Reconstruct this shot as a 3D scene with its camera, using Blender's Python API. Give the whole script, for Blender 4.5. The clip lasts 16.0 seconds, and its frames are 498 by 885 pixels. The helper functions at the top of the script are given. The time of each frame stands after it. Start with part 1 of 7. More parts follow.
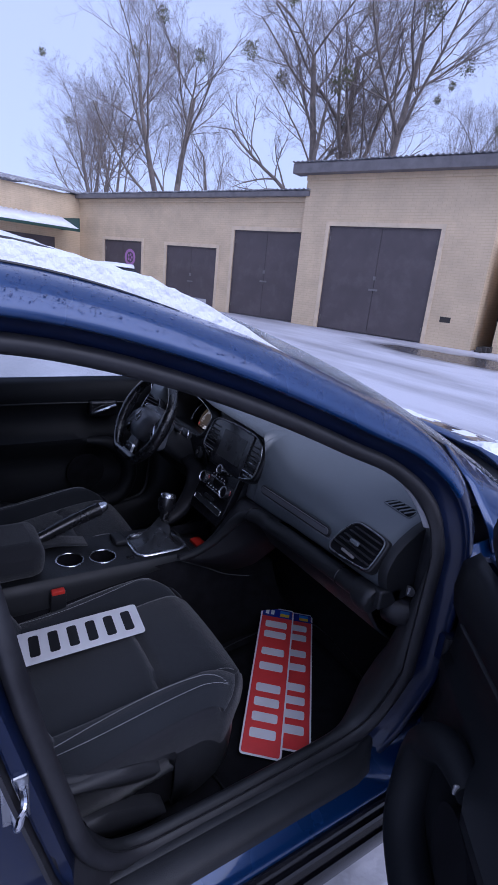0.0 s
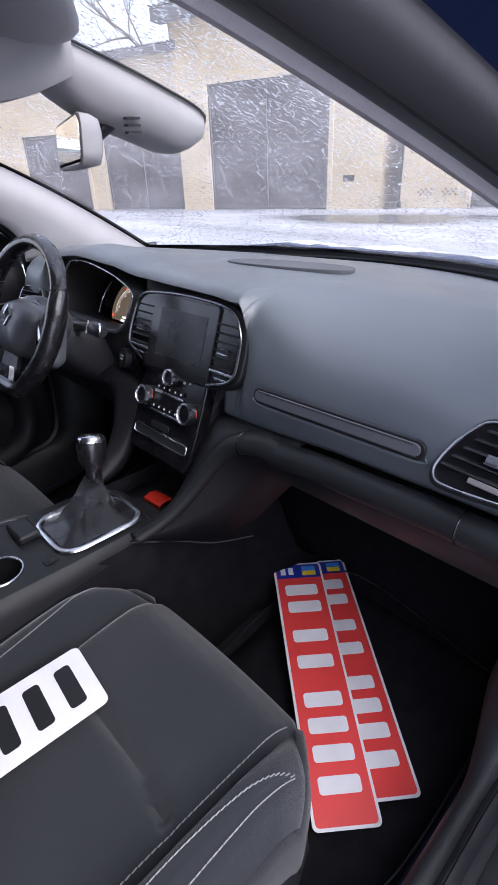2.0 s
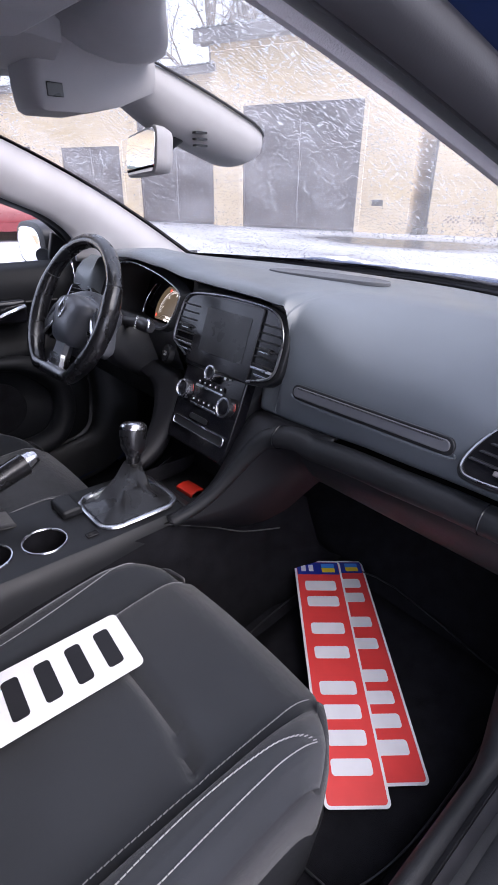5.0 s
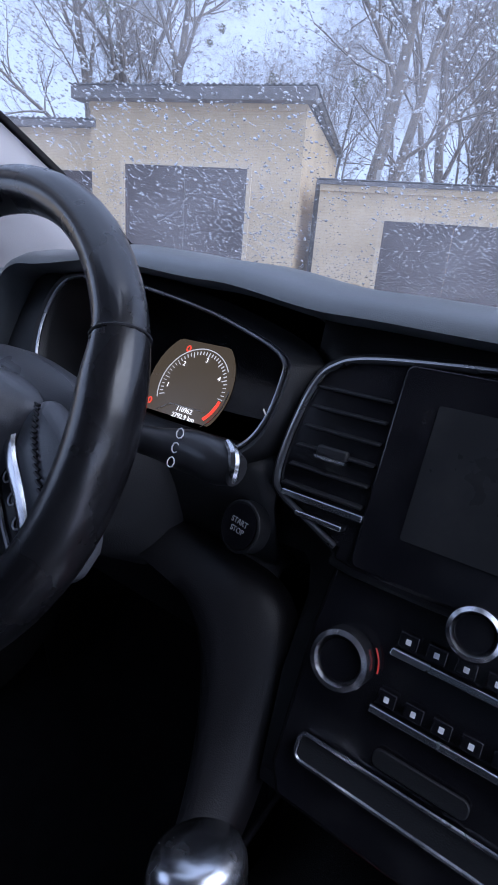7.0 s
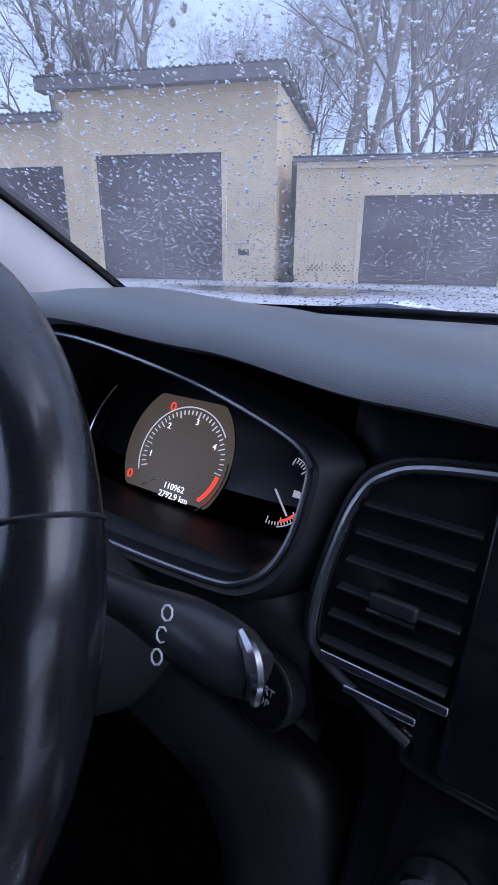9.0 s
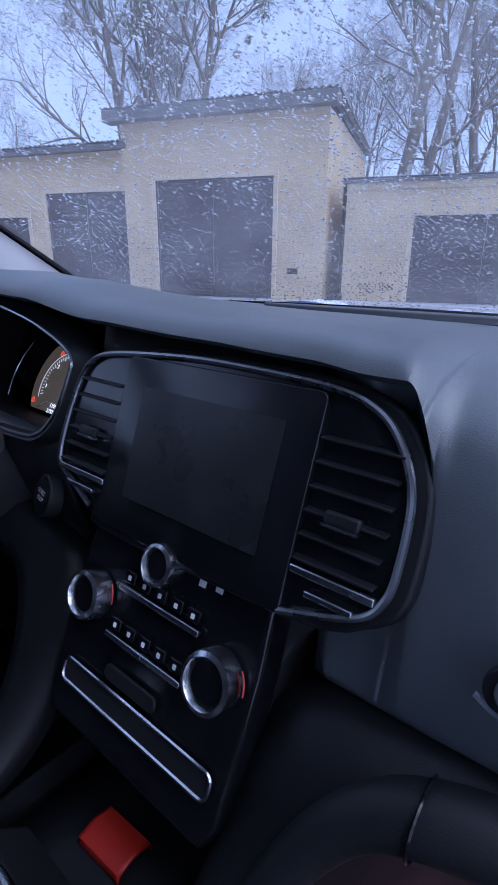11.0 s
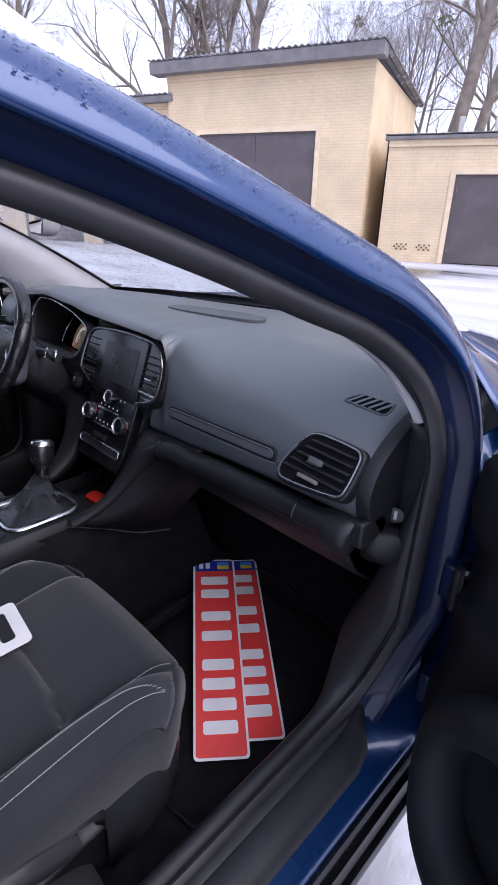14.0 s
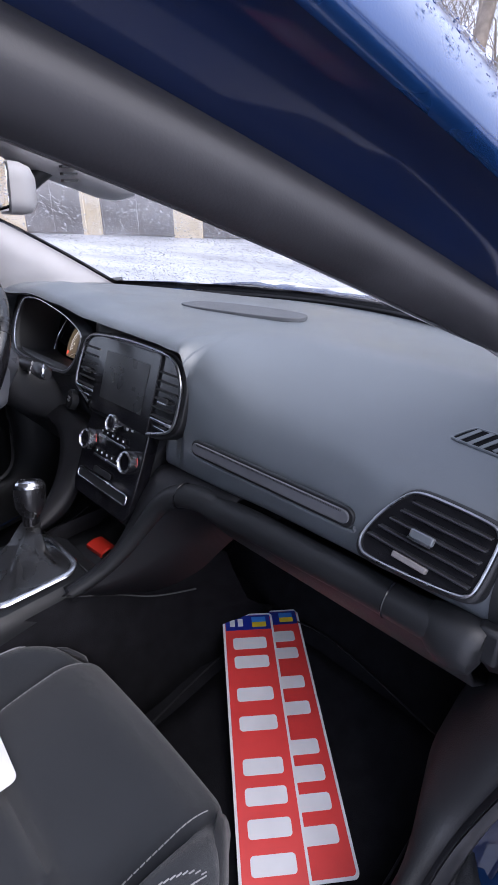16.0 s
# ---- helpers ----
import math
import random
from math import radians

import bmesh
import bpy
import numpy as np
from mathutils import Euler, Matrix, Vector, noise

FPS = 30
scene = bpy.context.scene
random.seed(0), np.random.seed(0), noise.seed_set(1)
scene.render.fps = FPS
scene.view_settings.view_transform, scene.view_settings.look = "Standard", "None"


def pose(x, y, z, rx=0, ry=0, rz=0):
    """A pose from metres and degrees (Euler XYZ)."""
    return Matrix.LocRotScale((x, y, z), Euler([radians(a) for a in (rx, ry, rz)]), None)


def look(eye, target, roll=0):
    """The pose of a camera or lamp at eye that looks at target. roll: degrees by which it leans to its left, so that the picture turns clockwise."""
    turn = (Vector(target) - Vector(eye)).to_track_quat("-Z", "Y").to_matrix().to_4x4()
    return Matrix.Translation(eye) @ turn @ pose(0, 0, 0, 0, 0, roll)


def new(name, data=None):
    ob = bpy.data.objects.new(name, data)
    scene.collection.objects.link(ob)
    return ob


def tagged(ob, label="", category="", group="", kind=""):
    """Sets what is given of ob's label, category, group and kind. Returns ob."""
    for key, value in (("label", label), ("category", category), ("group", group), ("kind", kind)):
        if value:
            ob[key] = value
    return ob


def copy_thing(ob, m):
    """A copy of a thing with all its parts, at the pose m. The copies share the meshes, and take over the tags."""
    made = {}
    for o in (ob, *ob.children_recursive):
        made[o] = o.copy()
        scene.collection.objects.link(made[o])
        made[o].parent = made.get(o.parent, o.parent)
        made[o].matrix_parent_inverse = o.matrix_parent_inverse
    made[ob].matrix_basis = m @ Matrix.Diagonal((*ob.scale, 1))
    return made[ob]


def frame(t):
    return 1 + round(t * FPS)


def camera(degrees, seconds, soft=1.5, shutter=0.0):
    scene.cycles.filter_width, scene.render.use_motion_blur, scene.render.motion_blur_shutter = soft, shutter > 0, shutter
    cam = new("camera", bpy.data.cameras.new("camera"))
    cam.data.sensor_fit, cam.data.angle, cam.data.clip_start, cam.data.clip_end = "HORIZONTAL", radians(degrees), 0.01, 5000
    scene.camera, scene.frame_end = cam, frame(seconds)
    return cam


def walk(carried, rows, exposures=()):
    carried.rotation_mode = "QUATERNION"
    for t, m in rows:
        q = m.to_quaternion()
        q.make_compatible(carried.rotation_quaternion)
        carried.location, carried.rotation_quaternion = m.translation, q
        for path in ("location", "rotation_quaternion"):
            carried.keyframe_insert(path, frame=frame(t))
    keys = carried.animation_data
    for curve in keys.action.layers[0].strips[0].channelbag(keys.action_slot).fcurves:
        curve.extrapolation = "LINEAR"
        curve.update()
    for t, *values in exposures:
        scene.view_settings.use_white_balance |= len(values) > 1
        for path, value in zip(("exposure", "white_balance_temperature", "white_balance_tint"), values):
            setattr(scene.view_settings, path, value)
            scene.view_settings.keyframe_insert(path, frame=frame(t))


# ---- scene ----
cam = camera(51.9, 16.0)
PATH = [
    (0, (1.361, -0.805, 1.419), (-0.224, 0.252, 0.808), 5.8),
    (0.5, (1.213, -0.755, 1.391), (-0.277, 0.422, 0.762), 3.1),
    (1, (1.012, -0.678, 1.319), (-0.376, 0.595, 0.645), -1.1),
    (1.5, (0.881, -0.586, 1.214), (-0.462, 0.654, 0.403), -2.6),
    (2, (0.797, -0.53, 1.167), (-0.496, 0.665, 0.219), -2.4),
    (2.5, (0.78, -0.419, 1.143), (-0.482, 0.75, 0.121), -0.2),
    (3, (0.766, -0.379, 1.109), (-0.46, 0.763, 0.016), -0.1),
    (3.5, (0.807, -0.465, 1.183), (-0.482, 0.725, 0.222), -0.2),
    (4, (0.865, -0.603, 1.166), (-0.49, 0.507, 0.2), -1.9),
    (4.2, (0.875, -0.631, 1.165), (-0.484, 0.474, 0.2), -1.7),
    (6.3, (0.427, -0.428, 1.05), (-0.804, 0.972, 0.325), 4.8),
    (6.5, (0.32, -0.381, 1.005), (-0.883, 1.046, 0.286), 4.7),
    (6.7, (0.193, -0.341, 1.006), (-0.98, 1.119, 0.303), 4.5),
    (7, (0.035, -0.295, 1.014), (-1.028, 1.258, 0.336), 4.7),
    (7.2, (-0.042, -0.276, 1.039), (-1.01, 1.34, 0.368), 4.4),
    (7.5, (-0.117, -0.24, 1.043), (-0.948, 1.444, 0.354), 4.0),
    (7.7, (-0.142, -0.223, 1.045), (-0.929, 1.476, 0.343), 3.6),
    (8, (-0.147, -0.221, 1.054), (-0.925, 1.481, 0.35), 3.3),
    (8.5, (-0.136, -0.212, 1.053), (-1.003, 1.432, 0.315), 2.1),
    (8.7, (-0.104, -0.187, 1.053), (-1.067, 1.397, 0.304), 1.3),
    (10.8, (0.208, -0.208, 1.032), (-0.966, 1.266, 0.363), -0.4),
    (11, (0.273, -0.217, 1.029), (-0.936, 1.23, 0.363), 0.5),
    (11.5, (0.469, -0.302, 1.013), (-0.756, 1.129, 0.34), 3.1),
    (12, (0.644, -0.375, 1.107), (-0.576, 1.048, 0.408), 2.5),
    (12.5, (0.779, -0.426, 1.164), (-0.424, 0.982, 0.41), 3.3),
    (13, (0.841, -0.436, 1.173), (-0.338, 0.96, 0.359), 3.6),
    (13.5, (0.955, -0.48, 1.198), (-0.274, 0.865, 0.374), 2.2),
    (14, (1.066, -0.593, 1.228), (-0.214, 0.703, 0.403), 1.5),
    (14.5, (1.182, -0.696, 1.257), (-0.13, 0.569, 0.434), 0.8),
    (15, (1.102, -0.59, 1.241), (-0.192, 0.698, 0.425), 1.2),
    (15.5, (0.946, -0.47, 1.223), (-0.263, 0.898, 0.406), 2.3),
    (16, (0.818, -0.442, 1.194), (-0.467, 0.824, 0.33), -0.4),
]

EXPO = [
    (0.0, 0.05, 5300, 26), (0.5, 0.4, 5450, 25), (1.0, 0.55, 5500, 23), (1.5, 1.05, 5800, 20), (2.0, 1.55, 6350, 18), (3.0, 1.65, 6600, 20), (4.2, 1.95, 6500, 20), (6.3, 1.15, 6100, 20), (7.0, 0.95, 5500, 18), (8.7, 0.85, 5350, 20), (11.0, 0.6, 5000, 22),
    (11.6, 0.8, 5200, 20), (12.0, 1.1, 5300, 20), (12.5, 1.55, 5800, 22), (13.0, 2.0, 6300, 24), (13.5, 1.75, 6450, 24), (14.5, 0.7, 5950, 20), (15.5, 0.78, 6050, 20), (16.0, 1.6, 6300, 18),
]
walk(cam, [(t, look(eye, target, roll)) for t, eye, target, roll in PATH], EXPO)

# ---- world and sun: overcast winter day ----
SUN_EL, SUN_ROT = radians(46), radians(98)
world = bpy.data.worlds.new("overcast_sky")
scene.world = world
world.use_nodes = True
wn, wl = world.node_tree.nodes, world.node_tree.links
wbg = wn["Background"]
sky = wn.new("ShaderNodeTexSky")
sky.sky_type, sky.sun_disc = "NISHITA", False
sky.sun_elevation, sky.sun_rotation = SUN_EL, SUN_ROT
sky.dust_density = 2.0
skymix = wn.new("ShaderNodeMix")
skymix.data_type = "RGBA"
skymix.inputs["Factor"].default_value = 0.72
wl.new(sky.outputs[0], skymix.inputs["A"])
skymix.inputs["B"].default_value = (7.6, 8.4, 10.4, 1)  # cloud layer
wl.new(skymix.outputs["Result"], wbg.inputs["Color"])
wbg.inputs["Strength"].default_value = 0.10

sun_data = bpy.data.lights.new("sun", "SUN")
sun_data.energy, sun_data.angle, sun_data.color = 1.5, radians(60), (1.0, 0.97, 0.93)
sun = new("sun", sun_data)
sun.matrix_world = look((20 * math.sin(SUN_ROT), -20 * math.cos(SUN_ROT), 20 * math.tan(SUN_EL)), (0, 0, 0))


# ---- materials ----
def mat(name, color, rough=0.6, metal=0.0, var=0.12, scale=8.0, fine=0.0, fine_scale=400.0, spec=0.5, coat=0.0,
        dirt=None, dirt_scale=2.0, dirt_amount=0.5, rough_var=0.08, transmission=0.0, ior=1.5, sheen=0.0):
    """Principled surface: colour and gloss vary at two scales, with a fine bump."""
    m = bpy.data.materials.new(name)
    m.use_nodes = True
    n, l = m.node_tree.nodes, m.node_tree.links
    b = n["Principled BSDF"]
    co = n.new("ShaderNodeTexCoord")
    big = n.new("ShaderNodeTexNoise")
    big.inputs["Scale"].default_value, big.inputs["Detail"].default_value = scale, 6
    l.new(co.outputs["Object"], big.inputs["Vector"])
    ramp = n.new("ShaderNodeMapRange")
    ramp.inputs["From Min"].default_value, ramp.inputs["From Max"].default_value = 0.3, 0.7
    ramp.inputs["To Min"].default_value, ramp.inputs["To Max"].default_value = 1 - var, 1 + var
    l.new(big.outputs["Fac"], ramp.inputs["Value"])
    mul = n.new("ShaderNodeVectorMath")
    mul.operation = "SCALE"
    mul.inputs[0].default_value = color
    l.new(ramp.outputs[0], mul.inputs["Scale"])
    col = mul.outputs[0]
    if dirt:
        dn = n.new("ShaderNodeTexNoise")
        dn.inputs["Scale"].default_value, dn.inputs["Detail"].default_value = dirt_scale, 9
        dn.inputs["Roughness"].default_value = 0.65
        l.new(co.outputs["Object"], dn.inputs["Vector"])
        dr = n.new("ShaderNodeMapRange")
        dr.inputs["From Min"].default_value, dr.inputs["From Max"].default_value = 0.5, 0.68
        dr.inputs["To Max"].default_value = dirt_amount
        l.new(dn.outputs["Fac"], dr.inputs["Value"])
        mx = n.new("ShaderNodeMix")
        mx.data_type = "RGBA"
        l.new(dr.outputs[0], mx.inputs["Factor"])
        l.new(col, mx.inputs["A"])
        mx.inputs["B"].default_value = (*dirt, 1)
        col = mx.outputs["Result"]
    l.new(col, b.inputs["Base Color"])
    rr = n.new("ShaderNodeMapRange")
    rr.inputs["From Min"].default_value, rr.inputs["From Max"].default_value = 0.3, 0.7
    rr.inputs["To Min"].default_value, rr.inputs["To Max"].default_value = max(rough - rough_var, 0.02), min(rough + rough_var, 1)
    l.new(big.outputs["Fac"], rr.inputs["Value"])
    l.new(rr.outputs[0], b.inputs["Roughness"])
    b.inputs["Metallic"].default_value, b.inputs["Specular IOR Level"].default_value = metal, spec
    b.inputs["Coat Weight"].default_value, b.inputs["Coat Roughness"].default_value = coat, 0.06
    b.inputs["Transmission Weight"].default_value, b.inputs["IOR"].default_value = transmission, ior
    b.inputs["Sheen Weight"].default_value = sheen
    if fine:
        fn = n.new("ShaderNodeTexNoise")
        fn.inputs["Scale"].default_value, fn.inputs["Detail"].default_value = fine_scale, 3
        l.new(co.outputs["Object"], fn.inputs["Vector"])
        bump = n.new("ShaderNodeBump")
        bump.inputs["Strength"].default_value, bump.inputs["Distance"].default_value = fine, 1.0 / fine_scale
        l.new(fn.outputs["Fac"], bump.inputs["Height"])
        l.new(bump.outputs[0], b.inputs["Normal"])
    return m


def glow(name, color, strength):
    m = mat(name, (0.01, 0.01, 0.012), 0.3, var=0.02)
    b = m.node_tree.nodes["Principled BSDF"]
    b.inputs["Emission Color"].default_value = (*color, 1)
    b.inputs["Emission Strength"].default_value = strength
    return m


def pane(name, tint=(1, 1, 1), gloss=0.9, mist=0.0):
    """Clear sheet glass: sees through, with a mirror gloss by angle."""
    m = bpy.data.materials.new(name)
    m.use_nodes = True
    n, l = m.node_tree.nodes, m.node_tree.links
    n.remove(n["Principled BSDF"])
    tr, gl, mx, lw, pw, ma = (n.new("ShaderNode" + k) for k in ("BsdfTransparent", "BsdfGlossy", "MixShader", "LayerWeight", "Math", "Math"))
    tr.inputs[0].default_value = (*tint, 1)
    gl.inputs["Roughness"].default_value = 0.02
    gl.inputs["Color"].default_value = (gloss, gloss, gloss, 1)
    lw.inputs["Blend"].default_value = 0.5
    pw.operation, pw.inputs[1].default_value = "POWER", 5.0
    ma.operation, ma.inputs[1].default_value, ma.inputs[2].default_value = "MULTIPLY_ADD", 0.45, 0.03
    l.new(lw.outputs["Facing"], pw.inputs[0])
    l.new(pw.outputs[0], ma.inputs[0])
    l.new(ma.outputs[0], mx.inputs[0])
    l.new(tr.outputs[0], mx.inputs[1])
    l.new(gl.outputs[0], mx.inputs[2])
    if mist:
        # thin uneven film of moisture that scatters daylight
        tl, m2, nz, co, mr = (n.new("ShaderNode" + k) for k in ("BsdfTranslucent", "MixShader", "TexNoise", "TexCoord", "MapRange"))
        nz.inputs["Scale"].default_value, nz.inputs["Detail"].default_value = 7.0, 8
        l.new(co.outputs["Object"], nz.inputs["Vector"])
        mr.inputs["From Min"].default_value, mr.inputs["From Max"].default_value = 0.3, 0.7
        mr.inputs["To Min"].default_value, mr.inputs["To Max"].default_value = mist * 0.4, mist * 1.6
        l.new(nz.outputs["Fac"], mr.inputs["Value"])
        l.new(mr.outputs[0], m2.inputs[0])
        l.new(mx.outputs[0], m2.inputs[1])
        l.new(tl.outputs[0], m2.inputs[2])
        mx = m2
    l.new(mx.outputs[0], n["Material Output"].inputs[0])
    return m


def brick_mat(name, wall, joint):
    """Painted brickwork: courses of 250 x 65 mm with mortar 10 mm, worn patches."""
    m = mat(name, wall, 0.85, var=0.10, scale=1.1, dirt=(0.42, 0.33, 0.22), dirt_scale=0.9, dirt_amount=0.35)
    n, l = m.node_tree.nodes, m.node_tree.links
    b = n["Principled BSDF"]
    co = n.new("ShaderNodeTexCoord")
    sep, com = n.new("ShaderNodeSeparateXYZ"), n.new("ShaderNodeCombineXYZ")
    l.new(co.outputs["Object"], sep.inputs[0])
    add = n.new("ShaderNodeMath")
    l.new(sep.outputs["X"], add.inputs[0])
    l.new(sep.outputs["Y"], add.inputs[1])
    l.new(add.outputs[0], com.inputs["X"])
    l.new(sep.outputs["Z"], com.inputs["Y"])
    br = n.new("ShaderNodeTexBrick")
    br.inputs["Scale"].default_value = 1.0
    br.inputs["Brick Width"].default_value, br.inputs["Row Height"].default_value = 0.26, 0.078
    br.inputs["Mortar Size"].default_value, br.inputs["Mortar Smooth"].default_value = 0.006, 0.3
    br.inputs["Color1"].default_value, br.inputs["Color2"].default_value = (1, 1, 1, 1), (0.96, 0.955, 0.945, 1)
    br.inputs["Mortar"].default_value = (*joint, 1)
    l.new(com.outputs[0], br.inputs["Vector"])
    old = b.inputs["Base Color"].links[0].from_socket
    mx = n.new("ShaderNodeMix")
    mx.data_type, mx.blend_type = "RGBA", "MULTIPLY"
    mx.inputs["Factor"].default_value = 1
    l.new(old, mx.inputs["A"])
    l.new(br.outputs["Color"], mx.inputs["B"])
    l.new(mx.outputs["Result"], b.inputs["Base Color"])
    bump = n.new("ShaderNodeBump")
    bump.inputs["Strength"].default_value, bump.inputs["Distance"].default_value, bump.invert = 0.4, 0.008, True
    l.new(br.outputs["Fac"], bump.inputs["Height"])
    l.new(bump.outputs[0], b.inputs["Normal"])
    return m


M = dict(
    paint=mat("blue_car_paint", (0.005, 0.034, 0.120), 0.28, metal=0.35, var=0.06, scale=3, coat=0.8, fine=0.05, fine_scale=900),
    sill=mat("scuffed_black_sill_plastic", (0.015, 0.016, 0.018), 0.52, var=0.18, scale=7, fine=0.3, fine_scale=500, spec=0.5, dirt=(0.05, 0.05, 0.052), dirt_scale=9, dirt_amount=0.2),
    mark=mat("grey_printed_mark", (0.32, 0.32, 0.33), 0.6, var=0.04),
    valance=mat("dark_grey_seat_plastic", (0.026, 0.027, 0.030), 0.42, var=0.1, scale=8, fine=0.3, fine_scale=700, spec=0.4),
    gaiter=mat("creased_black_leather", (0.012, 0.012, 0.013), 0.30, var=0.15, scale=20, fine=0.15, fine_scale=700, spec=0.5),
    # body blue darkened to hold the shade of jambs, pillars and door edges
    paint_shaded=mat("shaded_blue_paint", (0.003, 0.009, 0.036), 0.40, metal=0.0, var=0.15, scale=9, coat=0.45, spec=0.2, dirt=(0.02, 0.02, 0.03), dirt_scale=7, dirt_amount=0.15),
    soft=mat("soft_black_dash_skin", (0.104, 0.118, 0.132), 0.36, var=0.10, scale=5, fine=0.30, fine_scale=1100, spec=0.85),
    hard=mat("hard_black_plastic", (0.012, 0.013, 0.015), 0.48, var=0.12, scale=9, fine=0.25, fine_scale=900, spec=0.45),
    slat=mat("satin_black_slat", (0.022, 0.023, 0.026), 0.34, var=0.08, scale=20, spec=0.55),
    gloss=mat("piano_black_plastic", (0.006, 0.006, 0.008), 0.20, var=0.10, scale=14, rough_var=0.06, dirt=(0.03, 0.03, 0.032), dirt_scale=30, dirt_amount=0.3),
    chrome=mat("satin_chrome", (0.62, 0.63, 0.66), 0.22, metal=1.0, var=0.05, scale=20),
    rubber=mat("black_rubber_seal", (0.018, 0.018, 0.021), 0.50, var=0.18, scale=14, fine=0.06, fine_scale=900, dirt=(0.040, 0.040, 0.045), dirt_scale=24, dirt_amount=0.3),
    dark_chrome=mat("dark_satin_chrome", (0.34, 0.35, 0.37), 0.30, metal=1.0, var=0.05, scale=20),
    leather=mat("black_wheel_leather", (0.011, 0.011, 0.013), 0.27, var=0.12, scale=16, fine=0.06, fine_scale=800, spec=0.75, coat=0.22),
    hide=mat("stitched_black_hide", (0.074, 0.079, 0.092), 0.34, var=0.12, scale=16, fine=0.2, fine_scale=900, spec=0.75),
    door_trim=mat("matt_black_door_plastic", (0.010, 0.011, 0.013), 0.55, var=0.12, scale=9, fine=0.25, fine_scale=900, spec=0.22),
    cloth=mat("black_seat_cloth", (0.022, 0.025, 0.030), 0.88, var=0.14, scale=12, fine=0.9, fine_scale=1500, sheen=0.25, spec=0.25),
    cloth_side=mat("black_bolster_cloth", (0.021, 0.022, 0.026), 0.80, var=0.12, scale=10, fine=0.7, fine_scale=1200, sheen=0.2, spec=0.3),
    thread=mat("pale_grey_stitching", (0.30, 0.30, 0.31), 0.8, var=0.1, scale=60),
    flank=mat("matt_black_console_plastic", (0.008, 0.008, 0.010), 0.46, var=0.12, scale=9, fine=0.25, fine_scale=900, spec=0.36),
    carpet=mat("black_carpet", (0.010, 0.010, 0.012), 0.97, var=0.3, scale=30, fine=1.0, fine_scale=700, spec=0.1),
    lining=mat("pale_grey_headlining", (0.44, 0.44, 0.46), 0.95, var=0.05, scale=10, fine=0.5, fine_scale=900, spec=0.15),
    pillar=mat("grey_pillar_trim", (0.52, 0.51, 0.53), 0.80, var=0.05, scale=10, fine=0.4, fine_scale=900, spec=0.25),
    shell=mat("mid_grey_roof_plastic", (0.34, 0.335, 0.345), 0.6, var=0.05, scale=10, fine=0.3, fine_scale=900, spec=0.35),
    plate_red=mat("red_reflective_plate", (0.80, 0.060, 0.055), 0.42, var=0.04, scale=20, fine=0.08, fine_scale=900),
    plate_white=mat("white_plate_film", (0.80, 0.80, 0.82), 0.42, var=0.04, scale=20),
    plate_blue=mat("blue_plate_band", (0.012, 0.03, 0.30), 0.45, var=0.05),
    plate_yellow=mat("yellow_flag_band", (0.85, 0.62, 0.03), 0.5, var=0.04),
    plate_cyan=mat("light_blue_flag_band", (0.05, 0.28, 0.75), 0.5, var=0.04),
    ink=mat("black_plate_ink", (0.012, 0.012, 0.014), 0.5, var=0.1),
    red=mat("red_plastic", (0.60, 0.03, 0.015), 0.4, var=0.08),
    snow=mat("trodden_snow", (0.82, 0.84, 0.88), 0.75, var=0.06, scale=1.5, fine=0.6, fine_scale=60, spec=0.2),
    brick=brick_mat("cream_painted_brick", (0.66, 0.52, 0.34), (0.84, 0.82, 0.79)),
    plaster=mat("cream_painted_plaster", (0.68, 0.55, 0.38), 0.9, var=0.10, scale=2, dirt=(0.45, 0.34, 0.22), dirt_scale=3, dirt_amount=0.4),
    steel=mat("brown_grey_painted_steel", (0.085, 0.070, 0.072), 0.55, var=0.14, scale=1.2, fine=0.15, fine_scale=60, dirt=(0.15, 0.13, 0.13), dirt_scale=1.6, dirt_amount=0.35),
    slate=mat("grey_corrugated_roof_sheet", (0.24, 0.24, 0.25), 0.9, var=0.2, scale=3, dirt=(0.75, 0.77, 0.8), dirt_scale=2, dirt_amount=0.7),
    fascia=mat("weathered_grey_fascia", (0.17, 0.16, 0.16), 0.85, var=0.2, scale=4),
    # near-black that holds the shade of passage and wall hole; also colours the rubble
    void=mat("dark_shade_and_rubble", (0.05, 0.045, 0.04), 0.95, var=0.3, scale=4),
    bark=mat("grey_brown_bark", (0.23, 0.195, 0.165), 0.95, var=0.3, scale=3, fine=0.8, fine_scale=30),
    twig=mat("brown_twigs", (0.22, 0.185, 0.165), 0.95, var=0.2, scale=3),
    mistletoe=mat("olive_mistletoe_leaf", (0.17, 0.17, 0.09), 0.8, var=0.3, scale=5),
    rust_leaf=mat("dead_brown_leaf", (0.20, 0.13, 0.075), 0.9, var=0.3, scale=4),
    mirror=mat("silvered_mirror", (0.88, 0.89, 0.9), 0.02, metal=1.0, var=0.01, rough_var=0.01),
    glass=pane("clear_glass", (0.94, 0.97, 0.96)),
    wet_glass=pane("wet_misted_glass", (0.63, 0.66, 0.66), mist=0.075),
    dark_glass=pane("tinted_rear_glass", (0.22, 0.24, 0.24)),
    drop=mat("rain_water", (1, 1, 1), 0.02, var=0.0, transmission=1.0, ior=1.33, rough_var=0.0),
    bead=mat("water_bead_on_blue_paint", (0.006, 0.022, 0.105), 0.06, metal=0.2, var=0.05, coat=1.0, rough_var=0.02),
    tyre=mat("black_tyre_rubber", (0.02, 0.02, 0.02), 0.85, var=0.2),
    silver=mat("grey_paint", (0.30, 0.30, 0.31), 0.35, metal=0.5, var=0.05, coat=0.6),
)


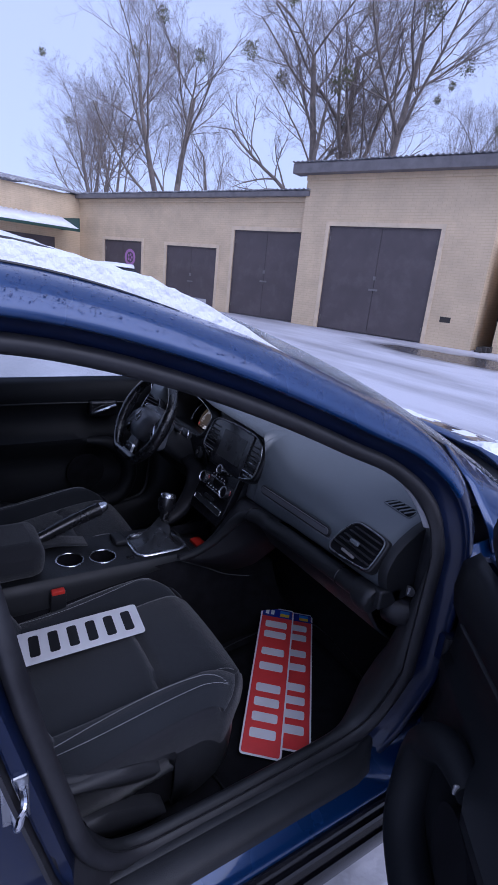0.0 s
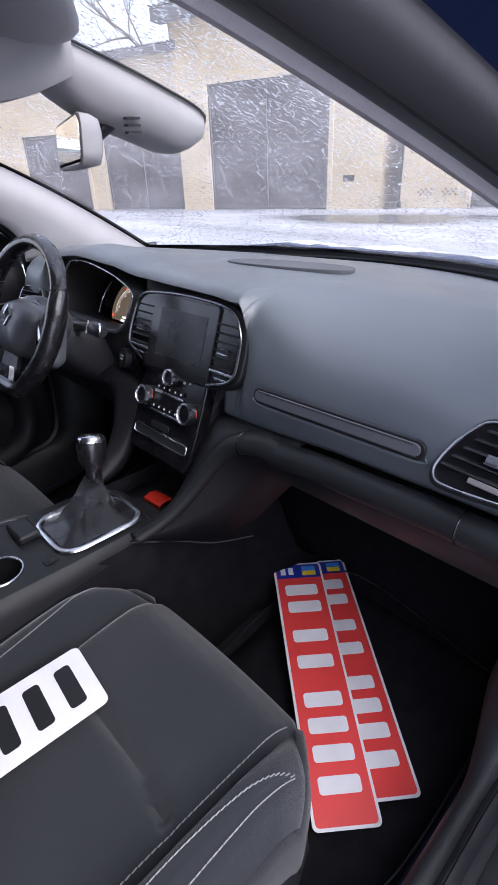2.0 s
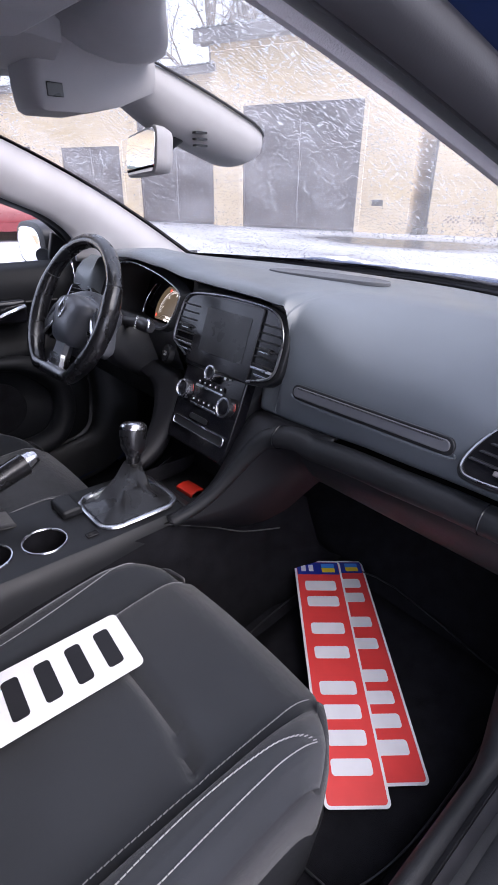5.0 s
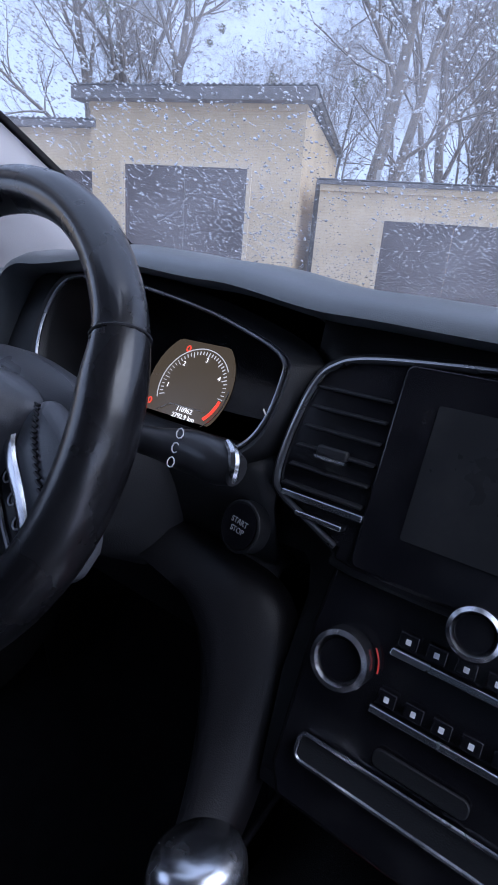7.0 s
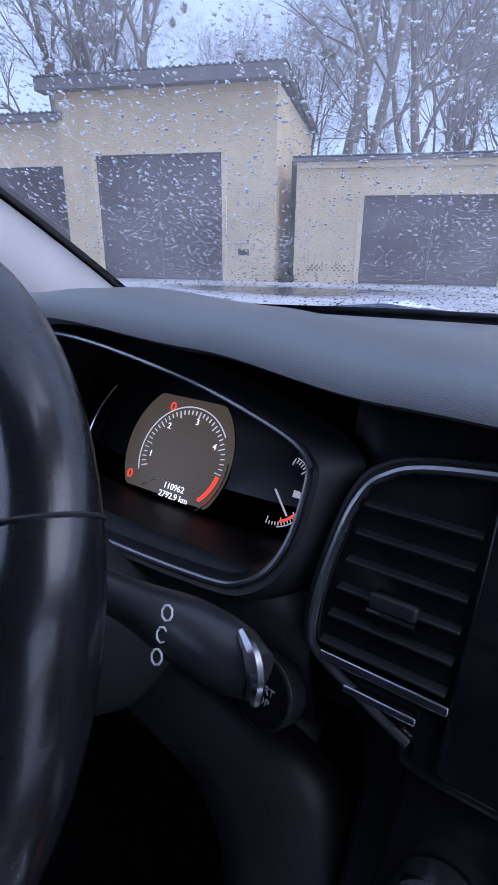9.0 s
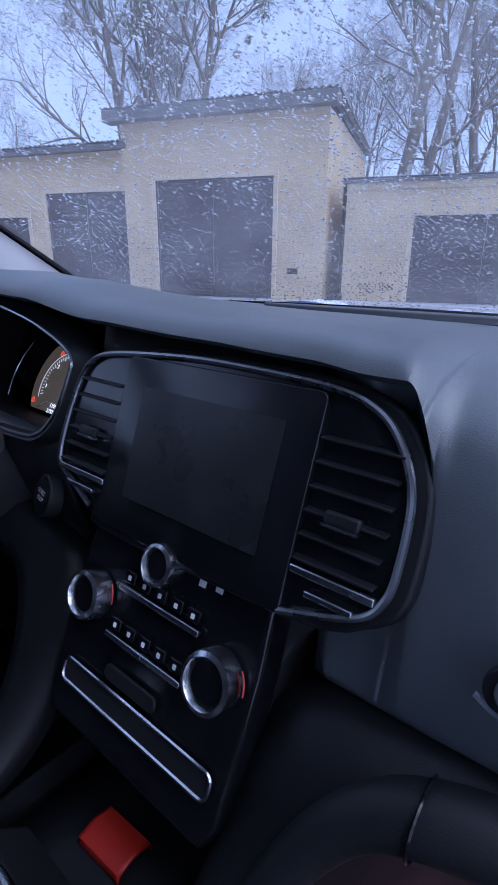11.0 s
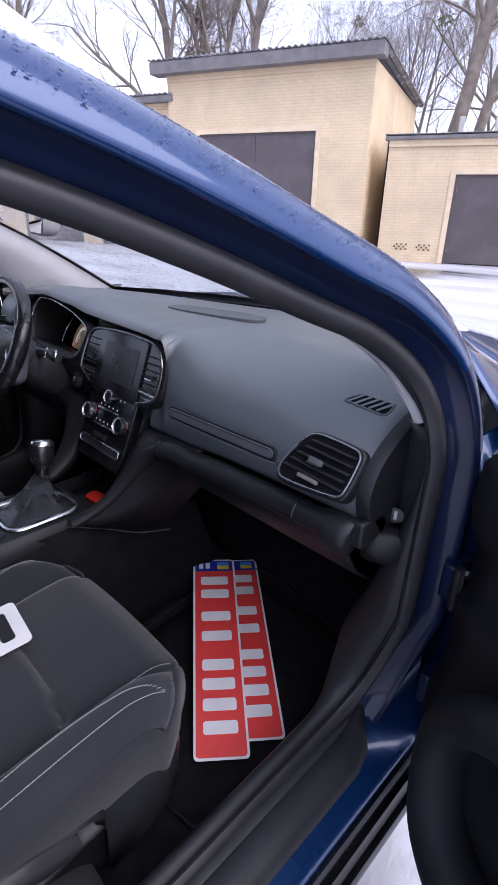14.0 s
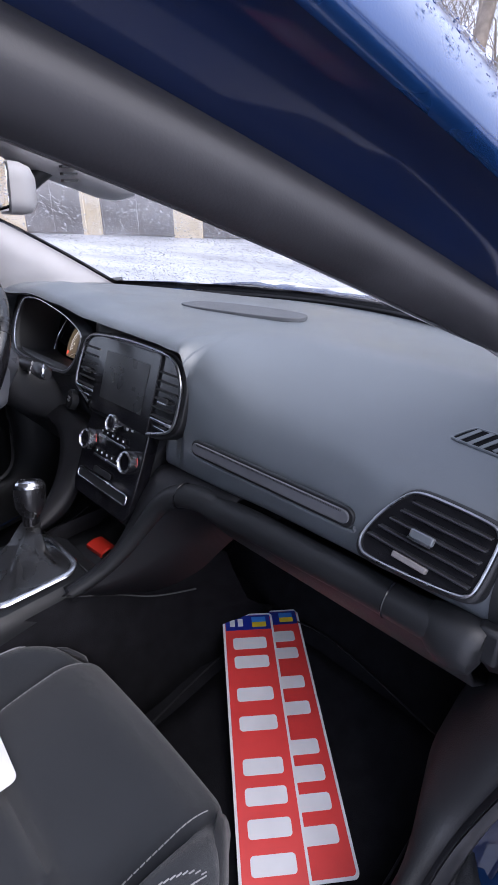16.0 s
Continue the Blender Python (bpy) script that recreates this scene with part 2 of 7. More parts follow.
# ---- mesh helpers ----
def part(name, bm, material, parent=None, label="", smooth=True, bevel=0.0, subsurf=0, solid=0.0, kind="", angle=40):
    me = bpy.data.meshes.new(name)
    if bm.faces:
        bmesh.ops.recalc_face_normals(bm, faces=bm.faces[:])
    bm.to_mesh(me)
    bm.free()
    me.materials.append(material)
    ob = new(name, me)
    if smooth:
        for p in me.polygons:
            p.use_smooth = True
        me.set_sharp_from_angle(angle=radians(angle))
    if solid:
        md = ob.modifiers.new("thickness", "SOLIDIFY")
        md.thickness, md.offset = abs(solid), -1 if solid > 0 else 1
    if bevel:
        md = ob.modifiers.new("edge", "BEVEL")
        md.width, md.segments, md.limit_method = bevel, 3, "ANGLE"
    if subsurf:
        md = ob.modifiers.new("round", "SUBSURF")
        md.levels = md.render_levels = subsurf
    if parent:
        ob.parent = parent
        ob.matrix_parent_inverse = parent.matrix_world.inverted()
    return tagged(ob, label, kind=kind)


def thing(name, label, category, at=(0, 0, 0), group="", kind=""):
    ob = new(name)
    ob.empty_display_size = 0.1
    ob.location = at
    bpy.context.view_layer.update()
    return tagged(ob, label, category, group, kind)


def box(bm, lo, hi, m=None):
    vs = [bm.verts.new((x, y, z)) for z in (lo[2], hi[2]) for y in (lo[1], hi[1]) for x in (lo[0], hi[0])]
    for f in ((0, 2, 3, 1), (4, 5, 7, 6), (0, 1, 5, 4), (2, 6, 7, 3), (0, 4, 6, 2), (1, 3, 7, 5)):
        bm.faces.new([vs[i] for i in f])
    if m is not None:
        bmesh.ops.transform(bm, matrix=m, verts=vs)
    return bm


def loft(bm, rows, ring=False, loop=False, caps=False):
    """Quads between rows of points; ring closes each row, loop joins the last row to the first."""
    vs = [[bm.verts.new(p) for p in r] for r in rows]
    k = len(rows[0])
    for i in range(len(rows) if loop else len(rows) - 1):
        a, b = vs[i], vs[(i + 1) % len(rows)]
        for j in range(k if ring else k - 1):
            bm.faces.new((a[j], a[(j + 1) % k], b[(j + 1) % k], b[j]))
    if caps:
        bm.faces.new(vs[0][::-1])
        bm.faces.new(vs[-1])
    return bm


def spline(pts, n, closed=False):
    """n points along a Catmull-Rom curve through pts."""
    p = [Vector(q) for q in pts]
    k = len(p)
    out = []
    for i in range(n):
        f = i * k / n if closed else i * (k - 1) / (n - 1)
        a = min(int(f), k - 1 if closed else k - 2)
        t = f - a
        g = (lambda j: p[j % k]) if closed else (lambda j: p[min(max(j, 0), k - 1)])
        p0, p1, p2, p3 = g(a - 1), g(a), g(a + 1), g(a + 2)
        out.append(0.5 * (2 * p1 + (p2 - p0) * t + (2 * p0 - 5 * p1 + 4 * p2 - p3) * t * t + (3 * p1 - p0 - 3 * p2 + p3) * t ** 3))
    return out


def tube(bm, pts, radius, sides=10, closed=False, squash=1.0, up=(0, 0, 1)):
    """A round bar along pts; radius may be a function of 0..1."""
    pts = [Vector(p) for p in pts]
    rows = []
    for i, p in enumerate(pts):
        a = pts[i - 1] if i or closed else p
        b = pts[(i + 1) % len(pts)] if i + 1 < len(pts) or closed else p
        d = (b - a).normalized()
        s = d.cross(Vector(up))
        s = s.normalized() if s.length > 1e-4 else d.orthogonal().normalized()
        w = s.cross(d)
        r = radius(i / max(len(pts) - 1, 1)) if callable(radius) else radius
        rows.append([p + s * (r * math.cos(2 * math.pi * j / sides)) + w * (r * squash * math.sin(2 * math.pi * j / sides)) for j in range(sides)])
    return loft(bm, rows, ring=True, loop=closed, caps=not closed)


def disc(bm, m, radius, depth, sides=28, inner=0.0):
    """A disc or ring of that depth along the local z of m."""
    rows = []
    if inner:
        for r, z in ((inner, 0), (radius, 0), (radius, depth), (inner, depth)):
            rows.append([m @ Vector((r * math.cos(2 * math.pi * j / sides), r * math.sin(2 * math.pi * j / sides), z)) for j in range(sides)])
        return loft(bm, rows, ring=True, loop=True)
    for z in (0, depth):
        rows.append([m @ Vector((radius * math.cos(2 * math.pi * j / sides), radius * math.sin(2 * math.pi * j / sides), z)) for j in range(sides)])
    return loft(bm, rows, ring=True, caps=True)


def prism(bm, outline, m, depth):
    """An outline in the local xy of m, drawn out along its z."""
    rows = [[m @ Vector((x, y, z)) for x, y in outline] for z in (0, depth)]
    return loft(bm, rows, ring=True, caps=True)


def rounded(w, h, r, n=5, cx=0.0, cy=0.0):
    """Outline of a rounded rectangle."""
    out = []
    for k, (sx, sy) in enumerate(((1, 1), (-1, 1), (-1, -1), (1, -1))):
        for i in range(n + 1):
            a = math.pi / 2 * (k + i / n)
            out.append((cx + sx * (w / 2 - r) + r * math.cos(a), cy + sy * (h / 2 - r) + r * math.sin(a)))
    return out


def lerp(a, b, t):
    return a + (b - a) * t


def smooth01(t):
    t = min(max(t, 0), 1)
    return t * t * (3 - 2 * t)

# ---- yard ----
def snow_ground():
    """Snowy yard with wheel ruts and a wet bare patch, to the horizon."""
    m = bpy.data.materials.new("snowy_asphalt")
    m.use_nodes = True
    n, l = m.node_tree.nodes, m.node_tree.links
    b = n["Principled BSDF"]
    co = n.new("ShaderNodeTexCoord")
    mp = n.new("ShaderNodeMapping")
    mp.inputs["Rotation"].default_value = (0, 0, radians(-20))
    mp.inputs["Scale"].default_value = (0.16, 0.75, 1)
    l.new(co.outputs["Object"], mp.inputs["Vector"])
    ns = n.new("ShaderNodeTexNoise")
    ns.inputs["Scale"].default_value, ns.inputs["Detail"].default_value, ns.inputs["Roughness"].default_value = 1.0, 10, 0.6
    l.new(mp.outputs[0], ns.inputs["Vector"])
    # a wet bare patch of asphalt in front of the tall garage
    sp = n.new("ShaderNodeVectorMath")
    sp.operation = "DISTANCE"
    mp2 = n.new("ShaderNodeMapping")
    mp2.vector_type = "POINT"
    mp2.inputs["Rotation"].default_value = (0, 0, radians(-20.6))
    off = n.new("ShaderNodeVectorMath")
    off.operation, off.inputs[1].default_value = "SUBTRACT", PUDDLE
    l.new(co.outputs["Object"], off.inputs[0])
    l.new(off.outputs[0], mp2.inputs["Vector"])
    sq = n.new("ShaderNodeVectorMath")
    sq.operation, sq.inputs[1].default_value = "MULTIPLY", (0.32, 0.8, 1)
    l.new(mp2.outputs[0], sq.inputs[0])
    l.new(sq.outputs[0], sp.inputs[0])
    wob = n.new("ShaderNodeMath")
    wob.operation = "MULTIPLY_ADD"
    l.new(ns.outputs["Fac"], wob.inputs[0])
    wob.inputs[1].default_value = 2.6
    l.new(sp.outputs["Value"], wob.inputs[2])
    wet = n.new("ShaderNodeMapRange")
    wet.inputs["From Min"].default_value, wet.inputs["From Max"].default_value = 1.9, 2.6
    wet.inputs["To Min"].default_value, wet.inputs["To Max"].default_value = 1, 0
    l.new(wob.outputs[0], wet.inputs["Value"])
    rut = n.new("ShaderNodeMapRange")
    rut.inputs["From Min"].default_value, rut.inputs["From Max"].default_value = 0.42, 0.74
    rut.inputs["To Max"].default_value = 0.68
    l.new(ns.outputs["Fac"], rut.inputs["Value"])
    mx = n.new("ShaderNodeMath")
    mx.operation = "MAXIMUM"
    l.new(wet.outputs[0], mx.inputs[0])
    l.new(rut.outputs[0], mx.inputs[1])
    cm = n.new("ShaderNodeMix")
    cm.data_type = "RGBA"
    l.new(mx.outputs[0], cm.inputs["Factor"])
    cm.inputs["A"].default_value = (0.56, 0.56, 0.60, 1)
    cm.inputs["B"].default_value = (0.085, 0.082, 0.085, 1)
    l.new(cm.outputs["Result"], b.inputs["Base Color"])
    rm = n.new("ShaderNodeMapRange")
    rm.inputs["To Min"].default_value, rm.inputs["To Max"].default_value = 0.75, 0.22
    l.new(mx.outputs[0], rm.inputs["Value"])
    l.new(rm.outputs[0], b.inputs["Roughness"])
    fn = n.new("ShaderNodeTexNoise")
    fn.inputs["Scale"].default_value, fn.inputs["Detail"].default_value = 14, 8
    l.new(co.outputs["Object"], fn.inputs["Vector"])
    bp = n.new("ShaderNodeBump")
    bp.inputs["Strength"].default_value, bp.inputs["Distance"].default_value = 0.5, 0.03
    l.new(fn.outputs["Fac"], bp.inputs["Height"])
    l.new(bp.outputs[0], b.inputs["Normal"])
    return m


GARAGE = pose(-math.sin(radians(20.62)) * 14.94, math.cos(radians(20.62)) * 14.94, 0, 0, 0, 20.62)
PUDDLE = (-6.3, 10.9, 0)

bm = bmesh.new()
N = 90
rows = []
for j in range(N + 1):
    v = (j / N * 2 - 1)
    y = 12 + 600 * math.copysign(abs(v) ** 3.2, v)
    row = []
    for i in range(N + 1):
        w = (i / N * 2 - 1)
        x = -5 + 600 * math.copysign(abs(w) ** 3.2, w)
        near = max(0.0, 1 - (abs(x) + abs(y)) / 60)
        row.append((x, y, 0.018 * near * (noise.noise((x * 0.6, y * 0.6, 0)) - 0.5)))
    rows.append(row)
ground = part("ground", loft(bm, rows), snow_ground())
tagged(ground, "trodden snow over wet asphalt with ruts and a puddle", "ground", kind="structure")


def garage(name, label, s0, s1, top, depth, front, doors, roof_over, fascia_h, slope=0.35, wave=True):
    """A brick garage block between s0 and s1 along the row. doors: (left, right, height)."""
    g = thing(name, label, "garage", GARAGE @ Vector((s0, front, 0)))
    g.rotation_euler = (0, 0, radians(20.62))
    bpy.context.view_layer.update()
    def add(nm, bm, material, par=None, **kw):
        bmesh.ops.transform(bm, matrix=GARAGE, verts=bm.verts[:])
        ob = part(nm, bm, material, None, **kw)
        # keep the texture on the block's own axes
        ob.data.transform(g.matrix_world.inverted())
        ob.parent = par or g
        return ob
    # front wall with openings: piers and lintels
    x, f, th = s0, front, 0.38
    for a, b, h in doors:
        add("wall_pier", box(bmesh.new(), (x, f, -0.05), (a, f + th, top)), M["brick"], smooth=False)
        add("lintel", box(bmesh.new(), (a, f, h), (b, f + th, top)), M["brick"], smooth=False)
        x = b
    add("wall_pier", box(bmesh.new(), (x, f, -0.05), (s1, f + th, top)), M["brick"], smooth=False)
    for a, b in ((s0, s0 + th), (s1 - th, s1)):
        bm = bmesh.new()
        add("side_wall", box(bm, (a, f + th, -0.05), (b, f + depth, top)), M["brick"], smooth=False)
    bm = bmesh.new()
    add("back_wall", box(bm, (s0 + th, f + depth - th, -0.05), (s1 - th, f + depth, top)), M["brick"], smooth=False)
    # corrugated roof, sloping to the back
    n = max(24, int((s1 - s0 + 2 * roof_over) / 0.045))
    bm = bmesh.new()
    rows = []
    for yy, dz in ((f - roof_over, 0.0), (f + depth * 0.5, slope * 0.5), (f + depth + 0.2, slope)):
        rows.append([(lerp(s0 - roof_over, s1 + roof_over * 0.7, i / n), yy,
                      top + fascia_h + 0.02 - dz + (0.028 * math.sin(i * math.pi / 2) if wave else 0)) for i in range(n + 1)])
    add("roof", loft(bm, rows), M["slate"], solid=0.012)
    # slab and fascia board under the sheets
    bm = bmesh.new()
    box(bm, (s0 - roof_over * 0.9, f - roof_over * 0.92, top), (s1 + roof_over * 0.6, f + 0.1, top + fascia_h - 0.03))
    add("fascia", bm, M["fascia"], bevel=0.01)
    # a projecting band of bricks under the eaves
    bm = bmesh.new()
    box(bm, (s0, f - 0.05, top - 0.16), (s1, f, top))
    add("eaves_band", bm, M["brick"], smooth=False)
    for a, b, h in doors:
        d = garage_door(a, b, h, f)
        bmw = bmesh.new()
        # plastered reveal frame, a little proud of the brick
        for lo, hi in (((a - 0.13, f - 0.025, 0), (a, f + 0.02, h + 0.13)), ((b, f - 0.025, 0), (b + 0.13, f + 0.02, h + 0.13)), ((a, f - 0.025, h), (b, f + 0.02, h + 0.13))):
            box(bmw, lo, hi)
        add("reveal", bmw, M["plaster"], smooth=False)
    return g


def garage_door(a, b, h, f):
    d = thing("garage_door", "closed brown-grey steel double garage door in cream brickwork", "garage door", GARAGE @ Vector((a, f, 0)), group="garage doors")
    d.rotation_euler = (0, 0, radians(20.62))
    bpy.context.view_layer.update()
    def add(nm, bm, material, label=""):
        bmesh.ops.transform(bm, matrix=GARAGE, verts=bm.verts[:])
        ob = part(nm, bm, material, None, label=label, bevel=0.004)
        ob.data.transform(d.matrix_world.inverted())
        ob.parent = d
        return ob
    mid = (a + b) / 2
    for lo, hi in ((a + 0.02, mid - 0.006), (mid + 0.006, b - 0.02)):
        bm = bmesh.new()
        box(bm, (lo, f + 0.05, 0.02), (hi, f + 0.09, h - 0.02))
        add("leaf", bm, M["steel"])
    bm = bmesh.new()
    for lo, hi in (((a, f + 0.03, 0), (a + 0.05, f + 0.12, h)), ((b - 0.05, f + 0.03, 0), (b, f + 0.12, h)), ((a, f + 0.03, h - 0.05), (b, f + 0.12, h))):
        box(bm, lo, hi)
    add("door_frame", bm, M["steel"])
    bm = bmesh.new()
    box(bm, (mid - 0.16, f + 0.03, h * 0.42), (mid + 0.16, f + 0.05, h * 0.42 + 0.06))
    box(bm, (mid - 0.05, f + 0.025, h * 0.52), (mid + 0.05, f + 0.05, h * 0.52 + 0.12))
    add("lock_bar", bm, M["fascia"], "dark rusty lock bar")
    for s in (-1, 1):
        for zz in (0.3, h - 0.45):
            bm = bmesh.new()
            xx = mid + s * ((b - a) / 2 - 0.07)
            tube(bm, [(xx, f + 0.035, zz), (xx, f + 0.035, zz + 0.14)], 0.016, 8)
            add("hinge", bm, M["fascia"])
    return d


tall = garage("tall_garage", "tall cream-painted brick garage with a corrugated roof", -9.3, -2.97, 4.85, 7.0, 0.0, [(-8.22, -4.48, 3.31)], 0.42, 0.33, slope=0.3)
row = garage("garage_row", "long cream-painted brick garage row with snowy corrugated roof", -24.0, -9.32, 4.22, 6.0, 0.22,
             [(-20.33, -17.72, 2.48), (-16.14, -13.30, 2.40), (-12.46, -9.34 - 0.04, 3.1)], 0.3, 0.2)
low = garage("low_garage", "low cream-painted brick garage with a flat snowy roof", -2.45, 3.64, 3.05, 6.5, 0.26, [(-0.61, 3.02, 2.23)], 0.12, 0.12, wave=False)
low2 = garage("end_garage", "cream-painted brick garage at the end of the row", 3.66, 12.0, 3.52, 6.5, 0.30, [(4.78, 8.3, 2.15)], 0.12, 0.12, wave=False)

# wall across the passage between the garages, its shade put into a near-black colour
bm = bmesh.new()
box(bm, (-2.96, 2.6, 0), (-2.46, 2.7, 3.4), GARAGE)
tagged(part("passage_wall", bm, M["void"]), "wall closing the narrow passage between garages, coloured dark for its shade", "wall", kind="structure")

# purple disc painted on the first door
disc_at = GARAGE @ pose(-18.55, 0.22 + 0.045, 1.78, 90, 0, 0)
bm = bmesh.new()
disc(bm, disc_at, 0.36, 0.006, 40, inner=0.24)
for k in range(5):
    disc(bm, disc_at @ pose(0.12 * math.cos(k * 1.2566), 0.12 * math.sin(k * 1.2566), 0), 0.055, 0.006, 16)
tagged(part("wheel_sign", bm, mat("faded_purple_paint", (0.42, 0.20, 0.42), 0.7)), "round purple wheel sign fixed to a steel door", "sign")
# small openings low in the walls: a broken brick hole, its shade a dark slab on the wall, and two vent grilles
bm = bmesh.new()
box(bm, (-4.02, -0.006, 0.70), (-3.70, 0.02, 0.86), GARAGE)
tagged(part("hole_shade_patch", bm, M["void"]), "dark slab for the shaded hole where a brick is missing", "hole", kind="structure")
for s in (-1.80, -1.17):
    g = thing("wall_vent", "small pierced brick vent low in the wall", "vent", GARAGE @ Vector((s, 0.26, 0.40)), group="wall vents")
    bm = bmesh.new()
    for i in range(6):
        for j in range(3):
            if (i + j) % 2:
                box(bm, (s - 0.2 + 0.066 * i, 0.248, 0.31 + 0.06 * j), (s - 0.2 + 0.066 * i + 0.05, 0.262, 0.36 + 0.06 * j), GARAGE)
    part("vent_holes", bm, M["rust_leaf"], g)
# gap rubble
bm = bmesh.new()
for k in range(14):
    r = random.Random(k)
    x, y = -2.9 + 0.4 * r.random(), -0.25 + 0.5 * r.random()
    box(bm, (x, y, 0.0), (x + 0.1 + 0.1 * r.random(), y + 0.1 + 0.1 * r.random(), 0.05 + 0.15 * r.random()), GARAGE)
tagged(part("rubble_heap", bm, M["void"], bevel=0.02), "small dark heap of rubble by the passage", "rubble")

# wing at right angles, with a snowy tin canopy over its doors
wing = thing("wing_building", "cream-painted brick wing with a corrugated roof", "building", GARAGE @ Vector((-23.6, -3, 0)))
W = []
def wing_part(nm, bm, material, **kw):
    bmesh.ops.transform(bm, matrix=GARAGE, verts=bm.verts[:])
    ob = part(nm, bm, material, None, **kw)
    ob.data.transform(wing.matrix_world.inverted() @ Matrix.Identity(4))
    ob.parent = wing
bm = bmesh.new()
box(bm, (-30, -16, 0), (-22.26, 0.21, 4.35))
wing_part("wall", bm, M["brick"], smooth=False)
bm = bmesh.new()
rows = [[(x, y, z + 0.03 * math.sin(k * math.pi / 2)) for k, y in enumerate([-16 + 16.8 * i / 300 for i in range(301)])] for x, z in ((-22.0, 4.42), (-26, 5.1), (-30, 5.3))]
wing_part("roof", loft(bm, rows), M["slate"], solid=0.02)
for y0 in (-4.0, -8.5):
    bm = bmesh.new()
    box(bm, (-22.27, y0, 0), (-22.22, y0 + 2.8, 2.35))
    wing_part("door", bm, M["steel"], bevel=0.01)
bm = bmesh.new()
rows = [[(x, y, z + 0.02 * math.sin(k * math.pi / 2)) for k, y in enumerate([-10 + 9.2 * i / 160 for i in range(161)])] for x, z in ((-22.26, 3.25), (-20.9, 2.75))]
wing_part("canopy", loft(bm, rows), M["snow"], solid=0.05)
bm = bmesh.new()
box(bm, (-22.26, -0.82, 2.70), (-20.88, -0.76, 3.24))
box(bm, (-20.92, -10, 2.66), (-20.86, -0.76, 2.78))
wing_part("canopy_edge", bm, mat("dark_green_tin", (0.02, 0.06, 0.045), 0.5, var=0.15), bevel=0.01)

# closing wall and sheds behind the camera, far side of the yard
for nm, lo, hi in (("yard_wall_east", (22, -30, 0), (22.4, 26, 2.6)), ("yard_wall_south", (-34, -24, 0), (22, -23.6, 2.6))):
    bm = bmesh.new()
    box(bm, lo, hi)
    tagged(part(nm, bm, M["plaster"], smooth=False), "plain rendered yard wall", "wall", kind="structure")
# two pale posts behind the low garage
for s in (-1.35, -0.1):
    bm = bmesh.new()
    box(bm, (s - 0.09, 7.6, 0), (s + 0.09, 7.8, 4.6), GARAGE)
    tagged(part("concrete_post", bm, mat("pale_concrete", (0.45, 0.46, 0.46), 0.9), bevel=0.02), "pale concrete post behind the garage", "post", group="concrete posts")


def parked_car(x, y, turn, body, label):
    """A plain saloon with glasshouse, wheels and snow on top."""
    c = thing("parked_car", label, "car", (x, y, 0), group="parked cars")
    m = pose(x, y, 0, 0, 0, turn)
    prof = [(-2.15, 0.55, 0.78), (-2.05, 0.86, 0.80), (-1.3, 0.92, 0.84), (0.9, 0.92, 0.86), (1.9, 0.78, 0.82), (2.15, 0.62, 0.74)]
    bm = bmesh.new()
    rows = []
    for yy, top, w in prof:
        rows.append([m @ Vector((k * w, yy, z)) for k, z in ((-0.94, 0.22), (-1, 0.40), (-1, top * 0.72), (-0.94, top - 0.02), (-0.7, top), (0.7, top), (0.94, top - 0.02), (1, top * 0.72), (1, 0.40), (0.94, 0.22))])
    loft(bm, rows, ring=True, caps=True)
    part("body", bm, body, c, bevel=0.02)
    bm = bmesh.new()
    rows = []
    for yy, z, w in ((-1.55, 0.91, 0.72), (-0.95, 1.36, 0.56), (-0.2, 1.42, 0.58), (0.25, 1.38, 0.56), (1.0, 0.90, 0.72)):
        rows.append([m @ Vector((k * (w + (0.13 if k else 0) * (0 if zz > 0.95 else 1)), yy, zz)) for k, zz in ((-1, 0.88), (-1, z), (0, z + 0.02), (1, z), (1, 0.88))])
    loft(bm, rows)
    part("glasshouse", bm, M["gloss"], c, bevel=0.02)
    bm = bmesh.new()
    rows = []
    for yy, z, w in ((-1.0, 1.37, 0.54), (-0.6, 1.42, 0.56), (-0.2, 1.45, 0.57), (0.25, 1.41, 0.54)):
        rows.append([m @ Vector((k * w, yy, z + 0.02 * (1 - abs(k)))) for k in (-1, -0.5, 0, 0.5, 1)])
    loft(bm, rows)
    part("snowy_roof", bm, M["snow"], c, solid=0.03)
    for sx in (-0.72, 0.72):
        for yy in (-1.3, 1.3):
            bm = bmesh.new()
            disc(bm, m @ pose(sx - 0.1, yy, 0.31, 0, 90, 0), 0.31, 0.2, 28)
            wl_ = part("wheel", bm, M["tyre"], c, bevel=0.02)
            bm = bmesh.new()
            disc(bm, m @ pose(sx + (0.1 if sx > 0 else -0.11), yy, 0.31, 0, 90, 0), 0.2, 0.012, 24)
            part("rim", bm, M["silver"], wl_)
    return c


parked_car(-14.0, 4.1, 75, mat("dark_red_paint", (0.16, 0.015, 0.02), 0.35, coat=0.5), "dark red parked saloon car in the yard")

# ---- car body ----
def side_x(z):
    """Half width of the body side at height z: leans in above the belt, tucks in at the sill."""
    if z > 1.03:
        return 0.60 + (1.38 - z) * 0.5
    if z > 0.87:
        return 0.815 - 0.5 * (z - 0.87) ** 2 / 0.32
    if z < 0.6:
        return 0.815 - 0.055 * min((0.6 - z) / 0.22, 1)
    return 0.815


